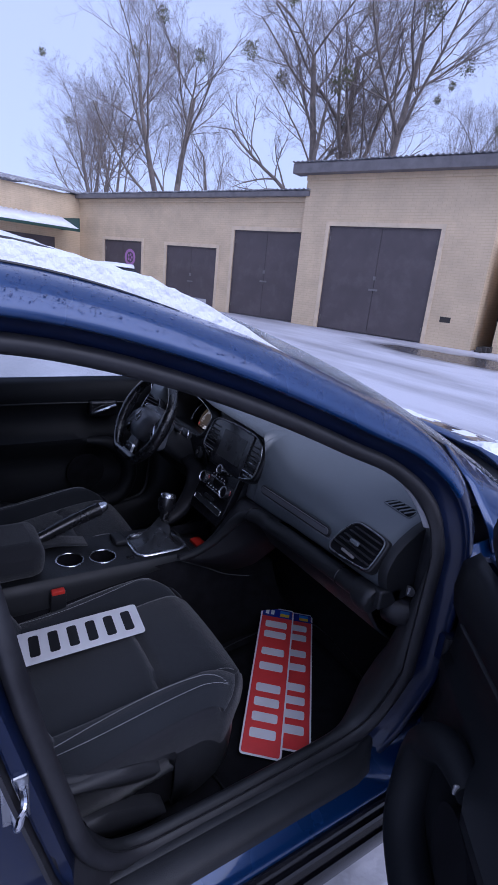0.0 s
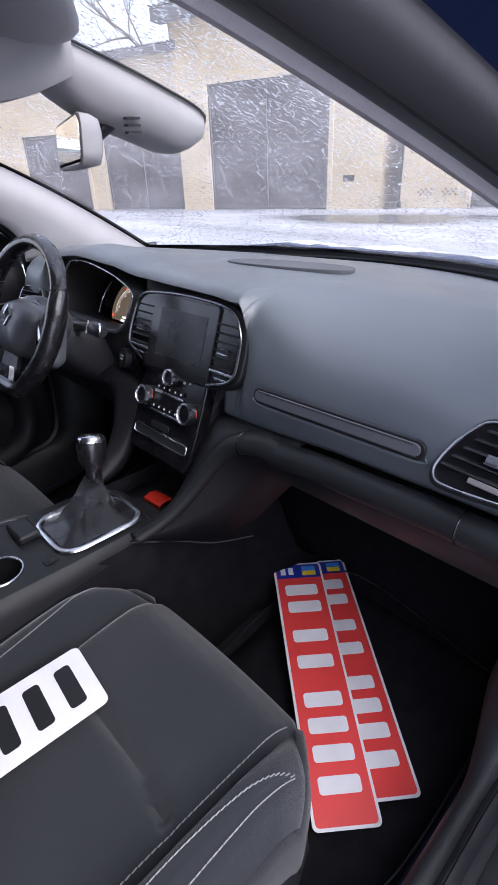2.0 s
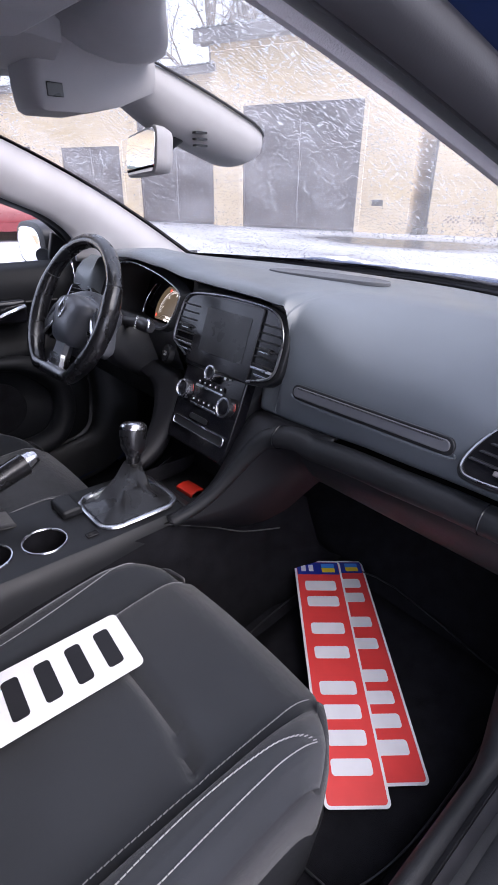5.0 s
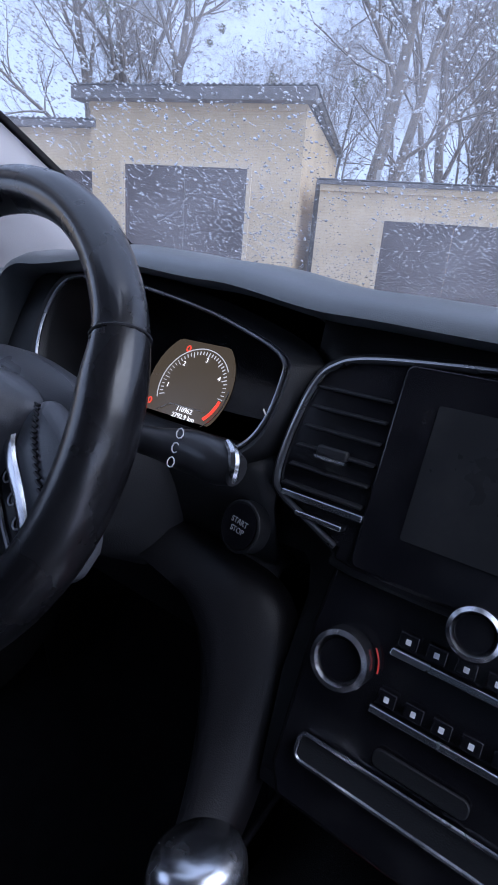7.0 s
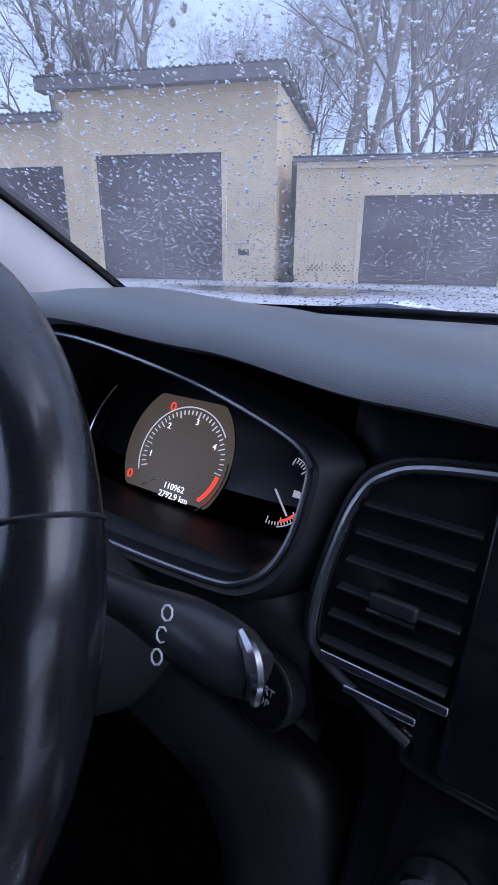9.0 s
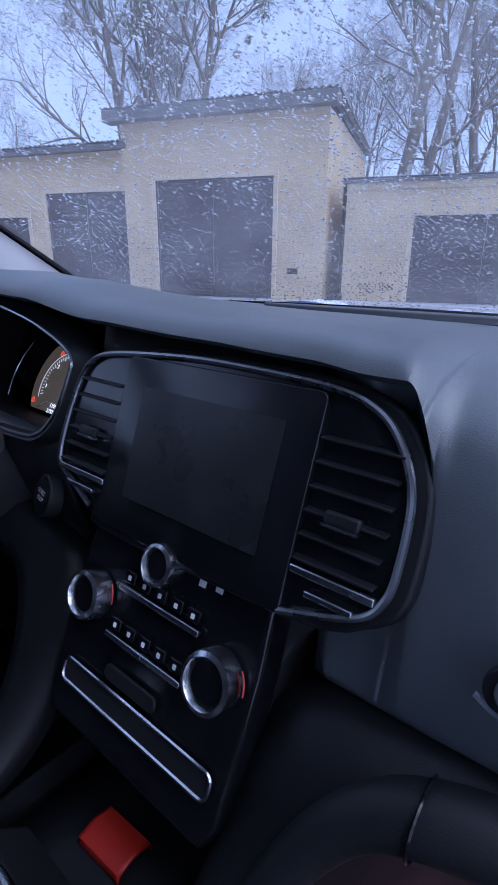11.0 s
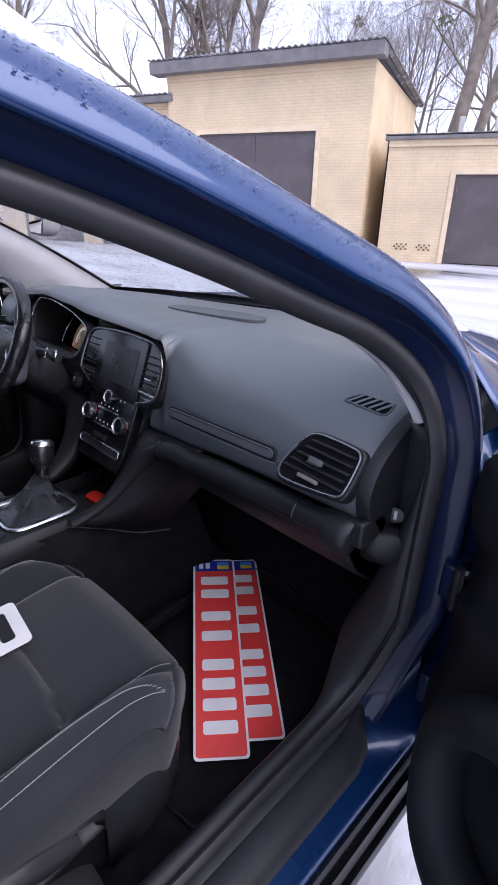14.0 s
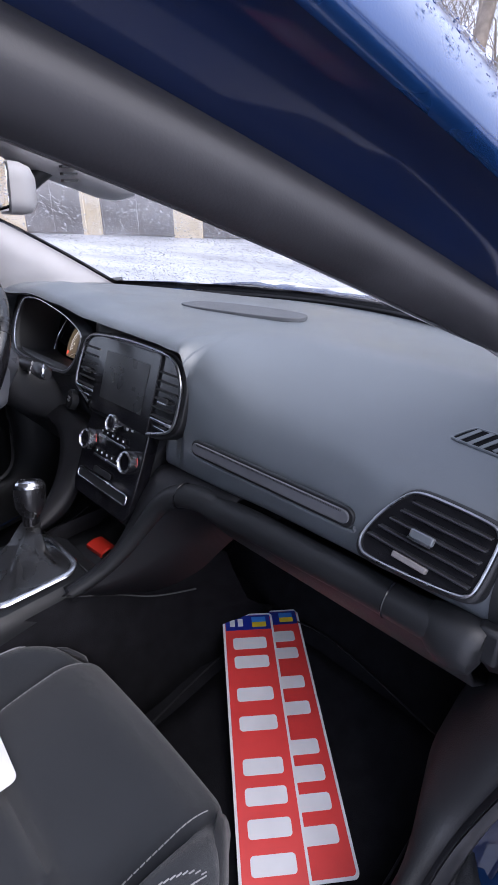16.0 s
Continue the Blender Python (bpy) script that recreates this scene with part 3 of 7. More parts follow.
# the rim of the front door opening, in y and z
OPENING = [(-0.84, 1.300), (-0.72, 1.305), (-0.57, 1.281), (-0.40, 1.234), (-0.26, 1.184), (-0.13, 1.130), (-0.02, 1.083), (0.058, 1.015), (0.082, 0.92), (0.080, 0.80),
           (0.075, 0.65), (0.066, 0.51), (0.030, 0.415), (-0.06, 0.383), (-0.25, 0.375), (-0.43, 0.373), (-0.565, 0.388), (-0.637, 0.49), (-0.682, 0.66), (-0.724, 0.84),
           (-0.76, 1.03), (-0.80, 1.19), (-0.835, 1.27)]
rim = spline([(0, y, z) for y, z in OPENING], 138, closed=True)


def rim_frame(i):
    """A rim point with its outward direction in the side plane."""
    p, a, b = rim[i % 138], rim[(i - 1) % 138], rim[(i + 1) % 138]
    t = (b - a).normalized()
    return Vector((side_x(p.z), p.y, p.z)), Vector((0, -t.z, t.y)) * 1.0


def rim_sections(i0, i1, profile, side=1):
    rows = []
    for i in range(i0, i1 + 1):
        p, o = rim_frame(i)
        rows.append([Vector((side * (p.x + dx + lean * max(o.z, 0)), p.y + o.y * d, p.z + o.z * d)) for d, dx, lean in profile])
    return rows


def screen_point(u, v):
    """Windscreen: u from -1 to 1 across, v from 0 at the cowl to 1 at the roof."""
    x = u * lerp(0.73, 0.565, v)
    y = lerp(0.80 - 0.33 * u * u, -0.27 - 0.09 * u * u, v)
    z = lerp(0.925 + 0.012 * u * u, 1.372 - 0.035 * u * u, v) + 0.035 * math.sin(math.pi * v)
    return Vector((x, y, z))


car = thing("car", "dark blue hatchback with snow on its roof and an open door", "car", (0, -0.5, 0))
for side in (1, -1):
    nm = ("right", "left")[side < 0]
    # outer skin of roof rail, screen pillar and hinge pillar, then the jamb round the opening in the shaded blue
    skin = [(0.112, -0.085, -0.03), (0.110, -0.065, -0.025), (0.105, -0.042, -0.018), (0.096, -0.020, -0.008), (0.085, -0.004, 0.0), (0.070, 0.009, 0.0), (0.056, 0.016, 0.0), (0.046, 0.0185, 0.0), (0.041, 0.017, 0.0), (0.039, 0.011, 0.0)]
    jamb = [(0.039, 0.012, 0.0), (0.036, -0.006, 0), (0.028, -0.014, 0), (0.018, -0.030, 0), (0.0, -0.036, 0)]
    bm = bmesh.new()
    loft(bm, rim_sections(-3, 42, skin, side))
    part("pillar_skin", bm, M["paint"], car, angle=75)
    # lower skin: the shade behind door and wing is put into a darker blue
    part("hinge_pillar", loft(bmesh.new(), rim_sections(42, 84, skin, side)), M["paint_shaded"], car, "blue hinge pillar behind the door, darkened for its shade", angle=75)
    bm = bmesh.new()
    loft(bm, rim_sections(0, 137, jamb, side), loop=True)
    part("door_jamb", bm, M["paint_shaded"], car, angle=70)
    # broad rubber seal: a bulb at the jamb, then a flat lip that runs inwards, deeper along the roof
    rows = []
    for i in range(138):
        p, o = rim_frame(i)
        g = smooth01((o.z - 0.05) / 0.5)
        prof = [(0.016, -0.034), (0.015, -0.022), (0.006, -0.014), (-0.006, -0.016), (-0.013, -0.026), (-0.0145, -0.029), (-0.0115, -0.0305), (-0.0145, -0.032), (-0.013, -0.034 - 0.008 * g), (-0.009, -0.037 - 0.014 * g), (-0.002, -0.041 - 0.018 * g), (0.008, -0.043 - 0.020 * g)]
        rows.append([Vector((side * (p.x + dx), p.y + o.y * d, p.z + o.z * d)) for d, dx in prof])
    part("rubber_seal", loft(bmesh.new(), rows, loop=True), M["rubber"], car, "broad black rubber door seal", angle=60)
    # pale pillar lining between the seal and the windscreen
    bm = bmesh.new()
    rows = []
    for i in range(11, 47):
        f = (i - 11) / 35
        p, o = rim_frame(i)
        g = screen_point(side * 0.985, lerp(0.985, 0.03, f))
        w = smooth01((o.z - 0.05) / 0.5)
        q = Vector((side * (p.x - 0.041 - 0.018 * w), p.y + o.y * 0.002, p.z + o.z * 0.002))
        d, dx = 0.008 - 0.006 * w, 0.050 + 0.022 * w
        mid = Vector((side * (p.x - dx), p.y - o.y * d, p.z - o.z * d))
        rows.append([g + Vector((0, 0, -0.006)), lerp(g, mid, 0.5) + Vector((-side * 0.010, -0.006, -0.006)), lerp(g, mid, 0.9) + Vector((-side * 0.005, 0, 0)), mid, lerp(mid, q, 0.5) - o * 0.004, q])
    loft(bm, rows)
    part("pillar_lining", bm, M["pillar"], car, "pale grey screen pillar lining", solid=0.004)

# moulded trim that runs on from the seal: kick panel in front, tread along the sill
for side in (1, -1):
    prof = [(-0.006, -0.038, 0), (-0.014, -0.050, 0), (-0.017, -0.066, 0), (-0.013, -0.088, 0), (-0.002, -0.112, 0), (0.035, -0.130, 0), (0.11, -0.138, 0)]
    slim = [(-0.006, -0.038, 0), (-0.012, -0.043, 0), (-0.0145, -0.050, 0), (-0.013, -0.058, 0), (-0.004, -0.066, 0), (0.035, -0.072, 0), (0.13, -0.076, 0)]
    rows = [[lerp(a[0], lerp(p, q, smooth01((k - 16) / 12)), 0.05 + 0.95 * smooth01(k / 16)) for p, q in zip(a, b)] for k, (a, b) in enumerate(zip(rim_sections(50, 104, prof, side), rim_sections(50, 104, slim, side)))]
    part("sill_trim", loft(bmesh.new(), rows), M["sill"], car, "scuffed black plastic sill and kick trim", angle=70)
    # wing corner beside the foot of the windscreen
    rows = []
    for k in range(9):
        a = screen_point(side * 1.0, 0.34 * k / 8)
        b = Vector((side * 0.845, a.y, 0.915))
        rows.append([a, lerp(a, b, 0.4) + Vector((side * 0.012, 0, 0.012)), lerp(a, b, 0.8) + Vector((side * 0.012, 0, 0.008)), b])
    part("wing_corner", loft(bmesh.new(), rows), M["paint"], car, solid=0.004, angle=70)

# panel that closes the end of the dashboard against the door seal
for side in (1, -1):
    rows = [[(side * x, y, z) for x, y in ((0.700, 0.150), (0.722, 0.118), (0.748, 0.104), (0.772, 0.098), (0.786, 0.092))] for z in (0.60, 0.70, 0.80, 0.86, 0.91, 0.935)]
    part("dash_end_panel", loft(bmesh.new(), rows), M["valance"], car, solid=0.004, angle=60)
    # rounded cheek below it, beside the end of the roll
    cheek = [(0.070, 0.760), (0.030, 0.756), (0.016, 0.746), (0.010, 0.728), (0.014, 0.710), (0.036, 0.692), (0.080, 0.676), (0.150, 0.664)]
    rows = [[(side * x, y + back, lerp(0.725, z, k)) for y, z in cheek] for x, back, k in ((0.700, 0.046, 0.80), (0.706, 0.028, 0.95), (0.716, 0.022, 1.0), (0.736, 0.030, 1.0), (0.760, 0.050, 0.98), (0.780, 0.076, 0.94))]
    part("side_cheek", loft(bmesh.new(), rows), M["flank"], car, solid=0.004, angle=70)

# outer lip of the sill trim, and the flange that follows the seal up the rear corner
for side in (1, -1):
    rows = []
    for k in range(25):
        y = lerp(-0.93, 0.075, k / 24)
        w = smooth01((0.085 - y) / 0.12)
        rows.append([(side * lerp(0.738, x, w), y, z + 0.012 * (1 - w)) for x, z in ((0.722, 0.372), (0.738, 0.381), (0.752, 0.3835), (0.757, 0.3805), (0.762, 0.3835), (0.782, 0.383), (0.800, 0.379), (0.812, 0.369), (0.815, 0.352))])
    part("sill_lip", loft(bmesh.new(), rows), M["sill"], car, "grooved black lip along the sill", angle=60)
    prof = [(-0.004, -0.034, 0), (0.016, -0.026, 0), (0.028, -0.008, 0), (0.040, 0.004, 0), (0.046, 0.0195, 0), (0.052, 0.016, 0)]
    part("seal_flange", loft(bmesh.new(), rim_sections(86, 117, prof, side)), M["rubber"], car, "black flange beside the door seal", angle=60)

# folded edge that closes the front wing behind the hinge pillar
for side in (1, -1):
    bm = bmesh.new()
    loft(bm, [[(side * x, y, z) for x, y in ((0.795, 0.185), (0.830, 0.172), (0.875, 0.165), (0.888, 0.150), (0.889, 0.130))] for z in (0.20, 0.45, 0.70, 0.90)])
    # darker copy of the body blue, with the shade in its colour
    part("wing_return", bm, M["paint_shaded"], car, solid=0.006)

# door hinges bolted to the front pillar
for side in (1, -1):
    for z in (0.66, 0.42):
        bm = bmesh.new()
        lo, hi = sorted((side * 0.822, side * 0.846))
        box(bm, (lo, 0.100, z), (hi, 0.158, z + 0.065))
        hg = part("door_hinge", bm, M["paint_shaded"], car, "dark blue door hinge", bevel=0.005)
        part("hinge_pin", tube(bmesh.new(), [(side * 0.850, 0.098, z - 0.006), (side * 0.850, 0.098, z + 0.072)], 0.0085, 12), M["hard"], hg)
        for y in (0.118, 0.142):
            part("bolt", disc(bmesh.new(), pose(side * 0.844, y, z + 0.033, 0, 90 * side, 0), 0.008, 0.007, 6), M["dark_chrome"], hg)

# sills: painted step, tread plate, lower skirt
for side in (1, -1):
    bm = bmesh.new()
    prof = [(0.745, 0.372), (0.772, 0.376), (0.790, 0.366), (0.832, 0.352), (0.842, 0.344), (0.846, 0.330)]
    loft(bm, [[(side * x, y, z) for x, z in prof] for y in (0.30, 0.05, -0.3, -0.7, -0.95)])
    part("door_sill", bm, M["paint"], car, "dark blue painted door sill")
    bm = bmesh.new()
    prof = [(0.846, 0.331), (0.852, 0.333), (0.856, 0.327), (0.853, 0.318), (0.858, 0.306), (0.866, 0.308), (0.869, 0.300), (0.863, 0.290), (0.872, 0.276), (0.880, 0.278), (0.884, 0.268), (0.876, 0.22), (0.80, 0.17)]
    loft(bm, [[(side * x, y, z) for x, z in prof] for y in (0.30, 0.05, -0.3, -0.7, -0.95)])
    part("sill_skirt", bm, M["gloss"], car, "glossy dark stepped sill skirt")

# roof: a crowned panel from the screen to the tail
def roof_z(u, v, start):
    edge = lerp(start, 1.420 - 0.16 * max(v - 0.45, 0) ** 1.3, smooth01(v * 4))
    return edge + 0.024 * (1 - u * u) * smooth01(v * 4) + 0.010 * (1 - abs(u)) * smooth01(v * 8)


bm = bmesh.new()
rows = []
for j in range(15):
    v = j / 14
    row = []
    for i in range(17):
        u = i / 16 * 2 - 1
        f = screen_point(u, 1.0) + Vector((0, 0.01, 0.004))
        y = lerp(f.y, -2.25 + 0.12 * u * u, v)
        w = lerp(0.565, 0.585, min(v * 3, 1)) if v < 0.6 else lerp(0.585, 0.50, (v - 0.6) / 0.4)
        row.append((u * w, y, roof_z(u, v, f.z)))
    rows.append(row)
loft(bm, rows)
part("roof_panel", bm, M["paint"], car, solid=0.006)

# headlining under the roof
bm = bmesh.new()
rows = []
for j in range(9):
    v = j / 8
    rows.append([(u * 0.56, lerp(-0.30 - 0.07 * u * u, -2.1, v), 1.345 - 0.03 * u * u - 0.10 * max(v - 0.5, 0)) for u in [i / 6 - 1 for i in range(13)]])
loft(bm, rows)
part("headlining", bm, M["lining"], car, "pale grey fabric headlining", solid=0.01)

# front edge of the headlining, deeper in the middle over the mirror
bm = bmesh.new()
rows = []
for i in range(33):
    u = (i / 32 * 2 - 1) * 0.97
    v0 = 0.870 + 0.085 * smooth01((abs(u) - 0.12) / 0.40)
    rows.append([screen_point(u, lerp(v0, 1.0, t)) + Vector((0, -0.004 * t, -0.006 - 0.022 * math.sin(math.pi * min(t * 0.8 + 0.05, 1)) - 0.012 * t)) for t in (0, 0.12, 0.35, 0.65, 1.0)])
part("header_lining", loft(bm, rows), M["lining"], car, "pale grey lining over the windscreen top", solid=0.004, angle=70)

# windscreen
bm = bmesh.new()
loft(bm, [[screen_point(i / 12 - 1, j / 12) for i in range(25)] for j in range(13)])
screen = part("windscreen", bm, M["wet_glass"], car, "wet windscreen covered in raindrops")
screen.visible_shadow = False
# dark ceramic edge of the glass
bm = bmesh.new()
for s in (-1, 1):
    loft(bm, [[screen_point(s * 1.0, j / 20) + Vector((0, 0, -0.004)), screen_point(s * 0.965, j / 20) + Vector((0, 0, -0.004))] for j in range(21)])
loft(bm, [[screen_point(i / 12 - 1, 1.0) + Vector((0, 0, -0.004)), screen_point(i / 12 - 1, 0.965) + Vector((0, 0, -0.004))] for i in range(25)])
loft(bm, [[screen_point(i / 12 - 1, 0.0) + Vector((0, 0, -0.004)), screen_point(i / 12 - 1, 0.05) + Vector((0, 0, -0.004))] for i in range(25)])
part("glass_border", bm, M["gloss"], car)

# bonnet, cowl and front end
bm = bmesh.new()
rows = []
for j in range(9):
    v = j / 8
    row = []
    for i in range(17):
        u = i / 16 * 2 - 1
        y0 = 0.86 - 0.36 * u * u
        y = lerp(y0, 1.62 - 0.25 * u * u, v)
        z = lerp(0.935, 0.74, v ** 1.5) - 0.035 * abs(u) ** 3 + 0.02 * math.exp(-((abs(u) - 0.55) / 0.12) ** 2)
        row.append((u * lerp(0.80, 0.83, v), y, z))
    rows.append(row)
loft(bm, rows)
part("bonnet", bm, M["paint"], car, solid=0.01)
bm = bmesh.new()
loft(bm, [[(u * 0.78, 0.86 - 0.36 * u * u + 0.01, 0.915), (u * 0.76, 0.80 - 0.33 * u * u + 0.03, 0.895), (u * 0.735, 0.80 - 0.33 * u * u - 0.01, 0.918)] for u in [i / 8 - 1 for i in range(17)]])
part("cowl", bm, M["hard"], car, solid=0.005)


def arch_panel(side, y0, y1, yc, zlow, ztop):
    """A body side panel with a round wheel arch centred at yc."""
    bm = bmesh.new()
    rows = []
    n = 28
    for i in range(n + 1):
        y = lerp(y0, y1, i / n)
        d = 0.345 ** 2 - (y - yc) ** 2
        low = max(zlow, 0.31 + math.sqrt(d)) if d > 0 else zlow
        row = []
        for k in range(7):
            z = lerp(low, ztop(y), k / 6)
            x = 0.885 + 0.012 * math.sin(min(max((z - 0.3) / 0.5, 0), 1) * math.pi) - 0.09 * max((z - 0.72) / 0.25, 0) ** 2
            x -= 0.16 * max((abs(y - 0.0) - 1.35) / 0.6, 0) ** 2 if y > 0 else 0.14 * max((-y - 2.0) / 0.7, 0) ** 2
            row.append((side * x, y, z))
        rows.append(row)
    return loft(bm, rows)


for side in (1, -1):
    part("front_wing", arch_panel(side, 0.13, 1.43, 1.05, 0.22, lambda y: 0.93 - 0.17 * smooth01((y - 0.5) / 1.2)), M["paint"], car, solid=0.01)
    part("rear_wing", arch_panel(side, -2.75, -0.93, -1.62, 0.22, lambda y: 0.97), M["paint"], car, solid=0.01)
    # rear glass and upper side
    bm = bmesh.new()
    rows = [[(side * 0.80, y, 0.965), (side * 0.70, y + 0.02, 1.17), (side * 0.60, y + 0.05, 1.375)] for y in (-0.92, -1.3, -1.7)]
    rows.append([(side * 0.80, -2.5, 0.965), (side * 0.70, -2.32, 1.15), (side * 0.58, -2.05, 1.34)])
    loft(bm, rows)
    ob = part("rear_side_glass", bm, M["dark_glass"], car, solid=0.004)
    ob.visible_shadow = False
    # roof rail behind the front door
    bm = bmesh.new()
    tube(bm, spline([(side * 0.605, -0.80, 1.378), (side * 0.60, -1.3, 1.385), (side * 0.59, -1.8, 1.35), (side * 0.62, -2.2, 1.24), (side * 0.74, -2.6, 0.99)], 24), 0.04, 8)
    part("roof_rail", bm, M["paint"], car)
    # B pillar between the doors
    bm = bmesh.new()
    rows = []
    for k in range(12):
        z = lerp(0.35, 1.37, k / 11)
        yb = spline([(-0.68, 0.35), (-0.685, 0.42), (-0.715, 0.55), (-0.75, 0.70), (-0.785, 0.865), (-0.81, 1.03), (-0.85, 1.2), (-0.89, 1.37)], 12)[k][0]
        x = side_x(z) - 0.005
        rows.append([(side * (x - 0.03), yb + 0.03, z), (side * (x + 0.008), yb + 0.015, z), (side * (x + 0.012), yb - 0.06, z), (side * (x - 0.01), yb - 0.14, z)])
    loft(bm, rows)
    # shade between the doors is in this darker blue
    part("b_pillar", bm, M["paint_shaded"], car, solid=0.008)
    for yc in (1.05, -1.62):
        m = pose(side * 0.80, yc, 0.315) @ pose(0, 0, 0, 0, 90 * side, 0)
        bm = bmesh.new()
        rows = []
        for r, d in ((0.20, -0.10), (0.30, -0.11), (0.315, -0.09), (0.315, 0.05), (0.30, 0.075), (0.215, 0.075), (0.20, 0.05)):
            rows.append([m @ Vector((r * math.cos(a), r * math.sin(a), d)) for a in [2 * math.pi * j / 36 for j in range(36)]])
        loft(bm, rows, ring=True, loop=True)
        w = part("wheel", bm, M["tyre"], car)
        bm = bmesh.new()
        disc(bm, m @ pose(0, 0, 0.045), 0.06, 0.02, 20)
        disc(bm, m @ pose(0, 0, 0.03), 0.208, 0.025, 32, inner=0.185)
        for k in range(5):
            prism(bm, [(-0.022, 0.03), (0.022, 0.03), (0.03, 0.195), (-0.03, 0.195)], m @ pose(0, 0, 0.038, 0, 0, 72 * k), 0.02)
        part("rim", bm, M["silver"], w)
# tail, nose
bm = bmesh.new()
loft(bm, [[(u * 0.78, -2.50 - 0.10 * (1 - u * u), 0.97), (u * 0.84, -2.72 - 0.10 * (1 - u * u), 0.80), (u * 0.84, -2.76 - 0.08 * (1 - u * u), 0.5), (u * 0.80, -2.70 - 0.08 * (1 - u * u), 0.22)] for u in [i / 6 - 1 for i in range(13)]])
part("tailgate", bm, M["paint"], car, solid=0.01)
bm = bmesh.new()
loft(bm, [[(u * 0.52, -2.20 - 0.05 * (1 - u * u), 1.335), (u * 0.78, -2.50 - 0.10 * (1 - u * u), 0.975)] for u in [i / 6 - 1 for i in range(13)]])
ob = part("rear_screen", bm, M["dark_glass"], car, solid=0.004)
ob.visible_shadow = False
bm = bmesh.new()
loft(bm, [[(u * 0.835, 1.63 - 0.25 * u * u, 0.735), (u * 0.870, 1.74 - 0.33 * u * u, 0.62), (u * 0.885, 1.76 - 0.35 * u * u, 0.4), (u * 0.870, 1.70 - 0.30 * u * u, 0.2)] for u in [i / 6 - 1 for i in range(13)]])
part("front_bumper", bm, M["paint"], car, solid=0.01)

# floor, toe board, tunnel, bulkheads
bm = bmesh.new()
prof = [(-2.4, 0.45), (-1.5, 0.42), (-1.35, 0.24), (-0.9, 0.225), (-0.3, 0.225), (-0.05, 0.232), (0.12, 0.250), (0.27, 0.290), (0.36, 0.38), (0.45, 0.54), (0.50, 0.72), (0.52, 0.90)]
loft(bm, [[(u, y, z + 0.30 * math.exp(-(u / 0.115) ** 4) * (1 - smooth01((y + 0.05) / 0.4))) for y, z in prof] for u in [i * 0.074 - 0.74 for i in range(21)]])
part("floor_carpet", bm, M["carpet"], car, "black floor carpet", solid=0.02)
for side in (1, -1):
    bm = bmesh.new()
    loft(bm, [[(side * x, y, z) for z, x in ((0.24, 0.66), (0.42, 0.70), (0.62, 0.722), (0.80, 0.735), (0.96, 0.735))] for y in (0.13, 0.2, 0.34, 0.5)])
    part("kick_panel", bm, M["hard"], car, solid=0.006)

# snow lying on the roof, heaped unevenly, stopping short of the gutter
def snow_sheet(name, label, u0, u1, v0, v1, thick, nu=46, nv=60):
    bm = bmesh.new()
    rows = []
    for j in range(nv + 1):
        row = []
        for i in range(nu + 1):
            u, v = lerp(u0, u1, i / nu), lerp(v0, v1, j / nv)
            u += 0.035 * noise.noise((v * 30, u * 3, 4)) * (0.3 + abs(i / nu - 0.5))
            v += 0.014 * noise.noise((u * 14, v * 3, 7))
            f = screen_point(u, 1.0)
            y = lerp(f.y + 0.01, -2.25 + 0.12 * u * u, v)
            w = lerp(0.565, 0.585, min(v * 3, 1)) if v < 0.6 else lerp(0.585, 0.50, (v - 0.6) / 0.4)
            e = min(i, nu - i) / nu * 12, min(j, nv - j) / nv * 14
            h = thick * (0.75 + 0.7 * noise.noise((u * 6, v * 14, 3)) + 0.35 * noise.noise((u * 26, v * 60, 1)))
            row.append((u * w, y, roof_z(u, v, f.z + 0.004) + max(h, 0.003) * smooth01(min(e)) - 0.004 * (min(e) <= 0)))
        rows.append(row)
    loft(bm, rows)
    return part(name, bm, M["snow"], car, label)


snow_sheet("snow_cap", "thin wet snow lying across the car roof", -0.93, 0.84, 0.05, 0.97, 0.018)
snow_sheet("snow_strip", "narrow strip of snow beside the roof gutter", 0.875, 0.965, 0.07, 0.95, 0.012, nu=8)
# snow on the shoulder of the roof rail, thinning out to the front
bm = bmesh.new()
rows = []
for i in range(-3, 25):
    p, o = rim_frame(i)
    f = smooth01((24.5 - i) / 10)
    row = []
    for k in range(9):
        s = 0.75 + (k / 8 - 0.75) * f
        d, dx = lerp(0.103, 0.113, s), lerp(-0.036, -0.090, s) + lerp(-0.018, -0.03, s) * max(o.z, 0)
        h = (0.026 + 0.009 * noise.noise((p.y * 30, k, 2)) + 0.004 * noise.noise((p.y * 90, k * 2, 5))) * f if 0 < k < 8 else -0.003
        row.append((p.x + dx + 0.006 * noise.noise((p.y * 40, 7, 1)) * (k == 0), p.y + o.y * d, p.z + o.z * d + h))
    rows.append(row)
part("snow_edge", loft(bm, rows), M["snow"], car, "melting snow along the shoulder of the roof")
# black mouldings that show along the shoulder between the strips of snow
for s, lift, last in ((0.50, 0.026, 14), (0.0, 0.001, 16)):
    pts = []
    for i in range(-3, last):
        p, o = rim_frame(i)
        d, dx = lerp(0.103, 0.113, s), lerp(-0.036, -0.090, s) + lerp(-0.018, -0.03, s) * max(o.z, 0)
        pts.append((p.x + dx, p.y + o.y * d, p.z + o.z * d + lift - 0.010 * smooth01((i - last + 6) / 5) * (s > 0)))
    part("shoulder_moulding", tube(bmesh.new(), pts, lambda f, r=0.0040 if s else 0.0026: r * (1 - 0.8 * smooth01((f - 0.7) / 0.3)), 6), M["rubber"], car, "thin black roof moulding")
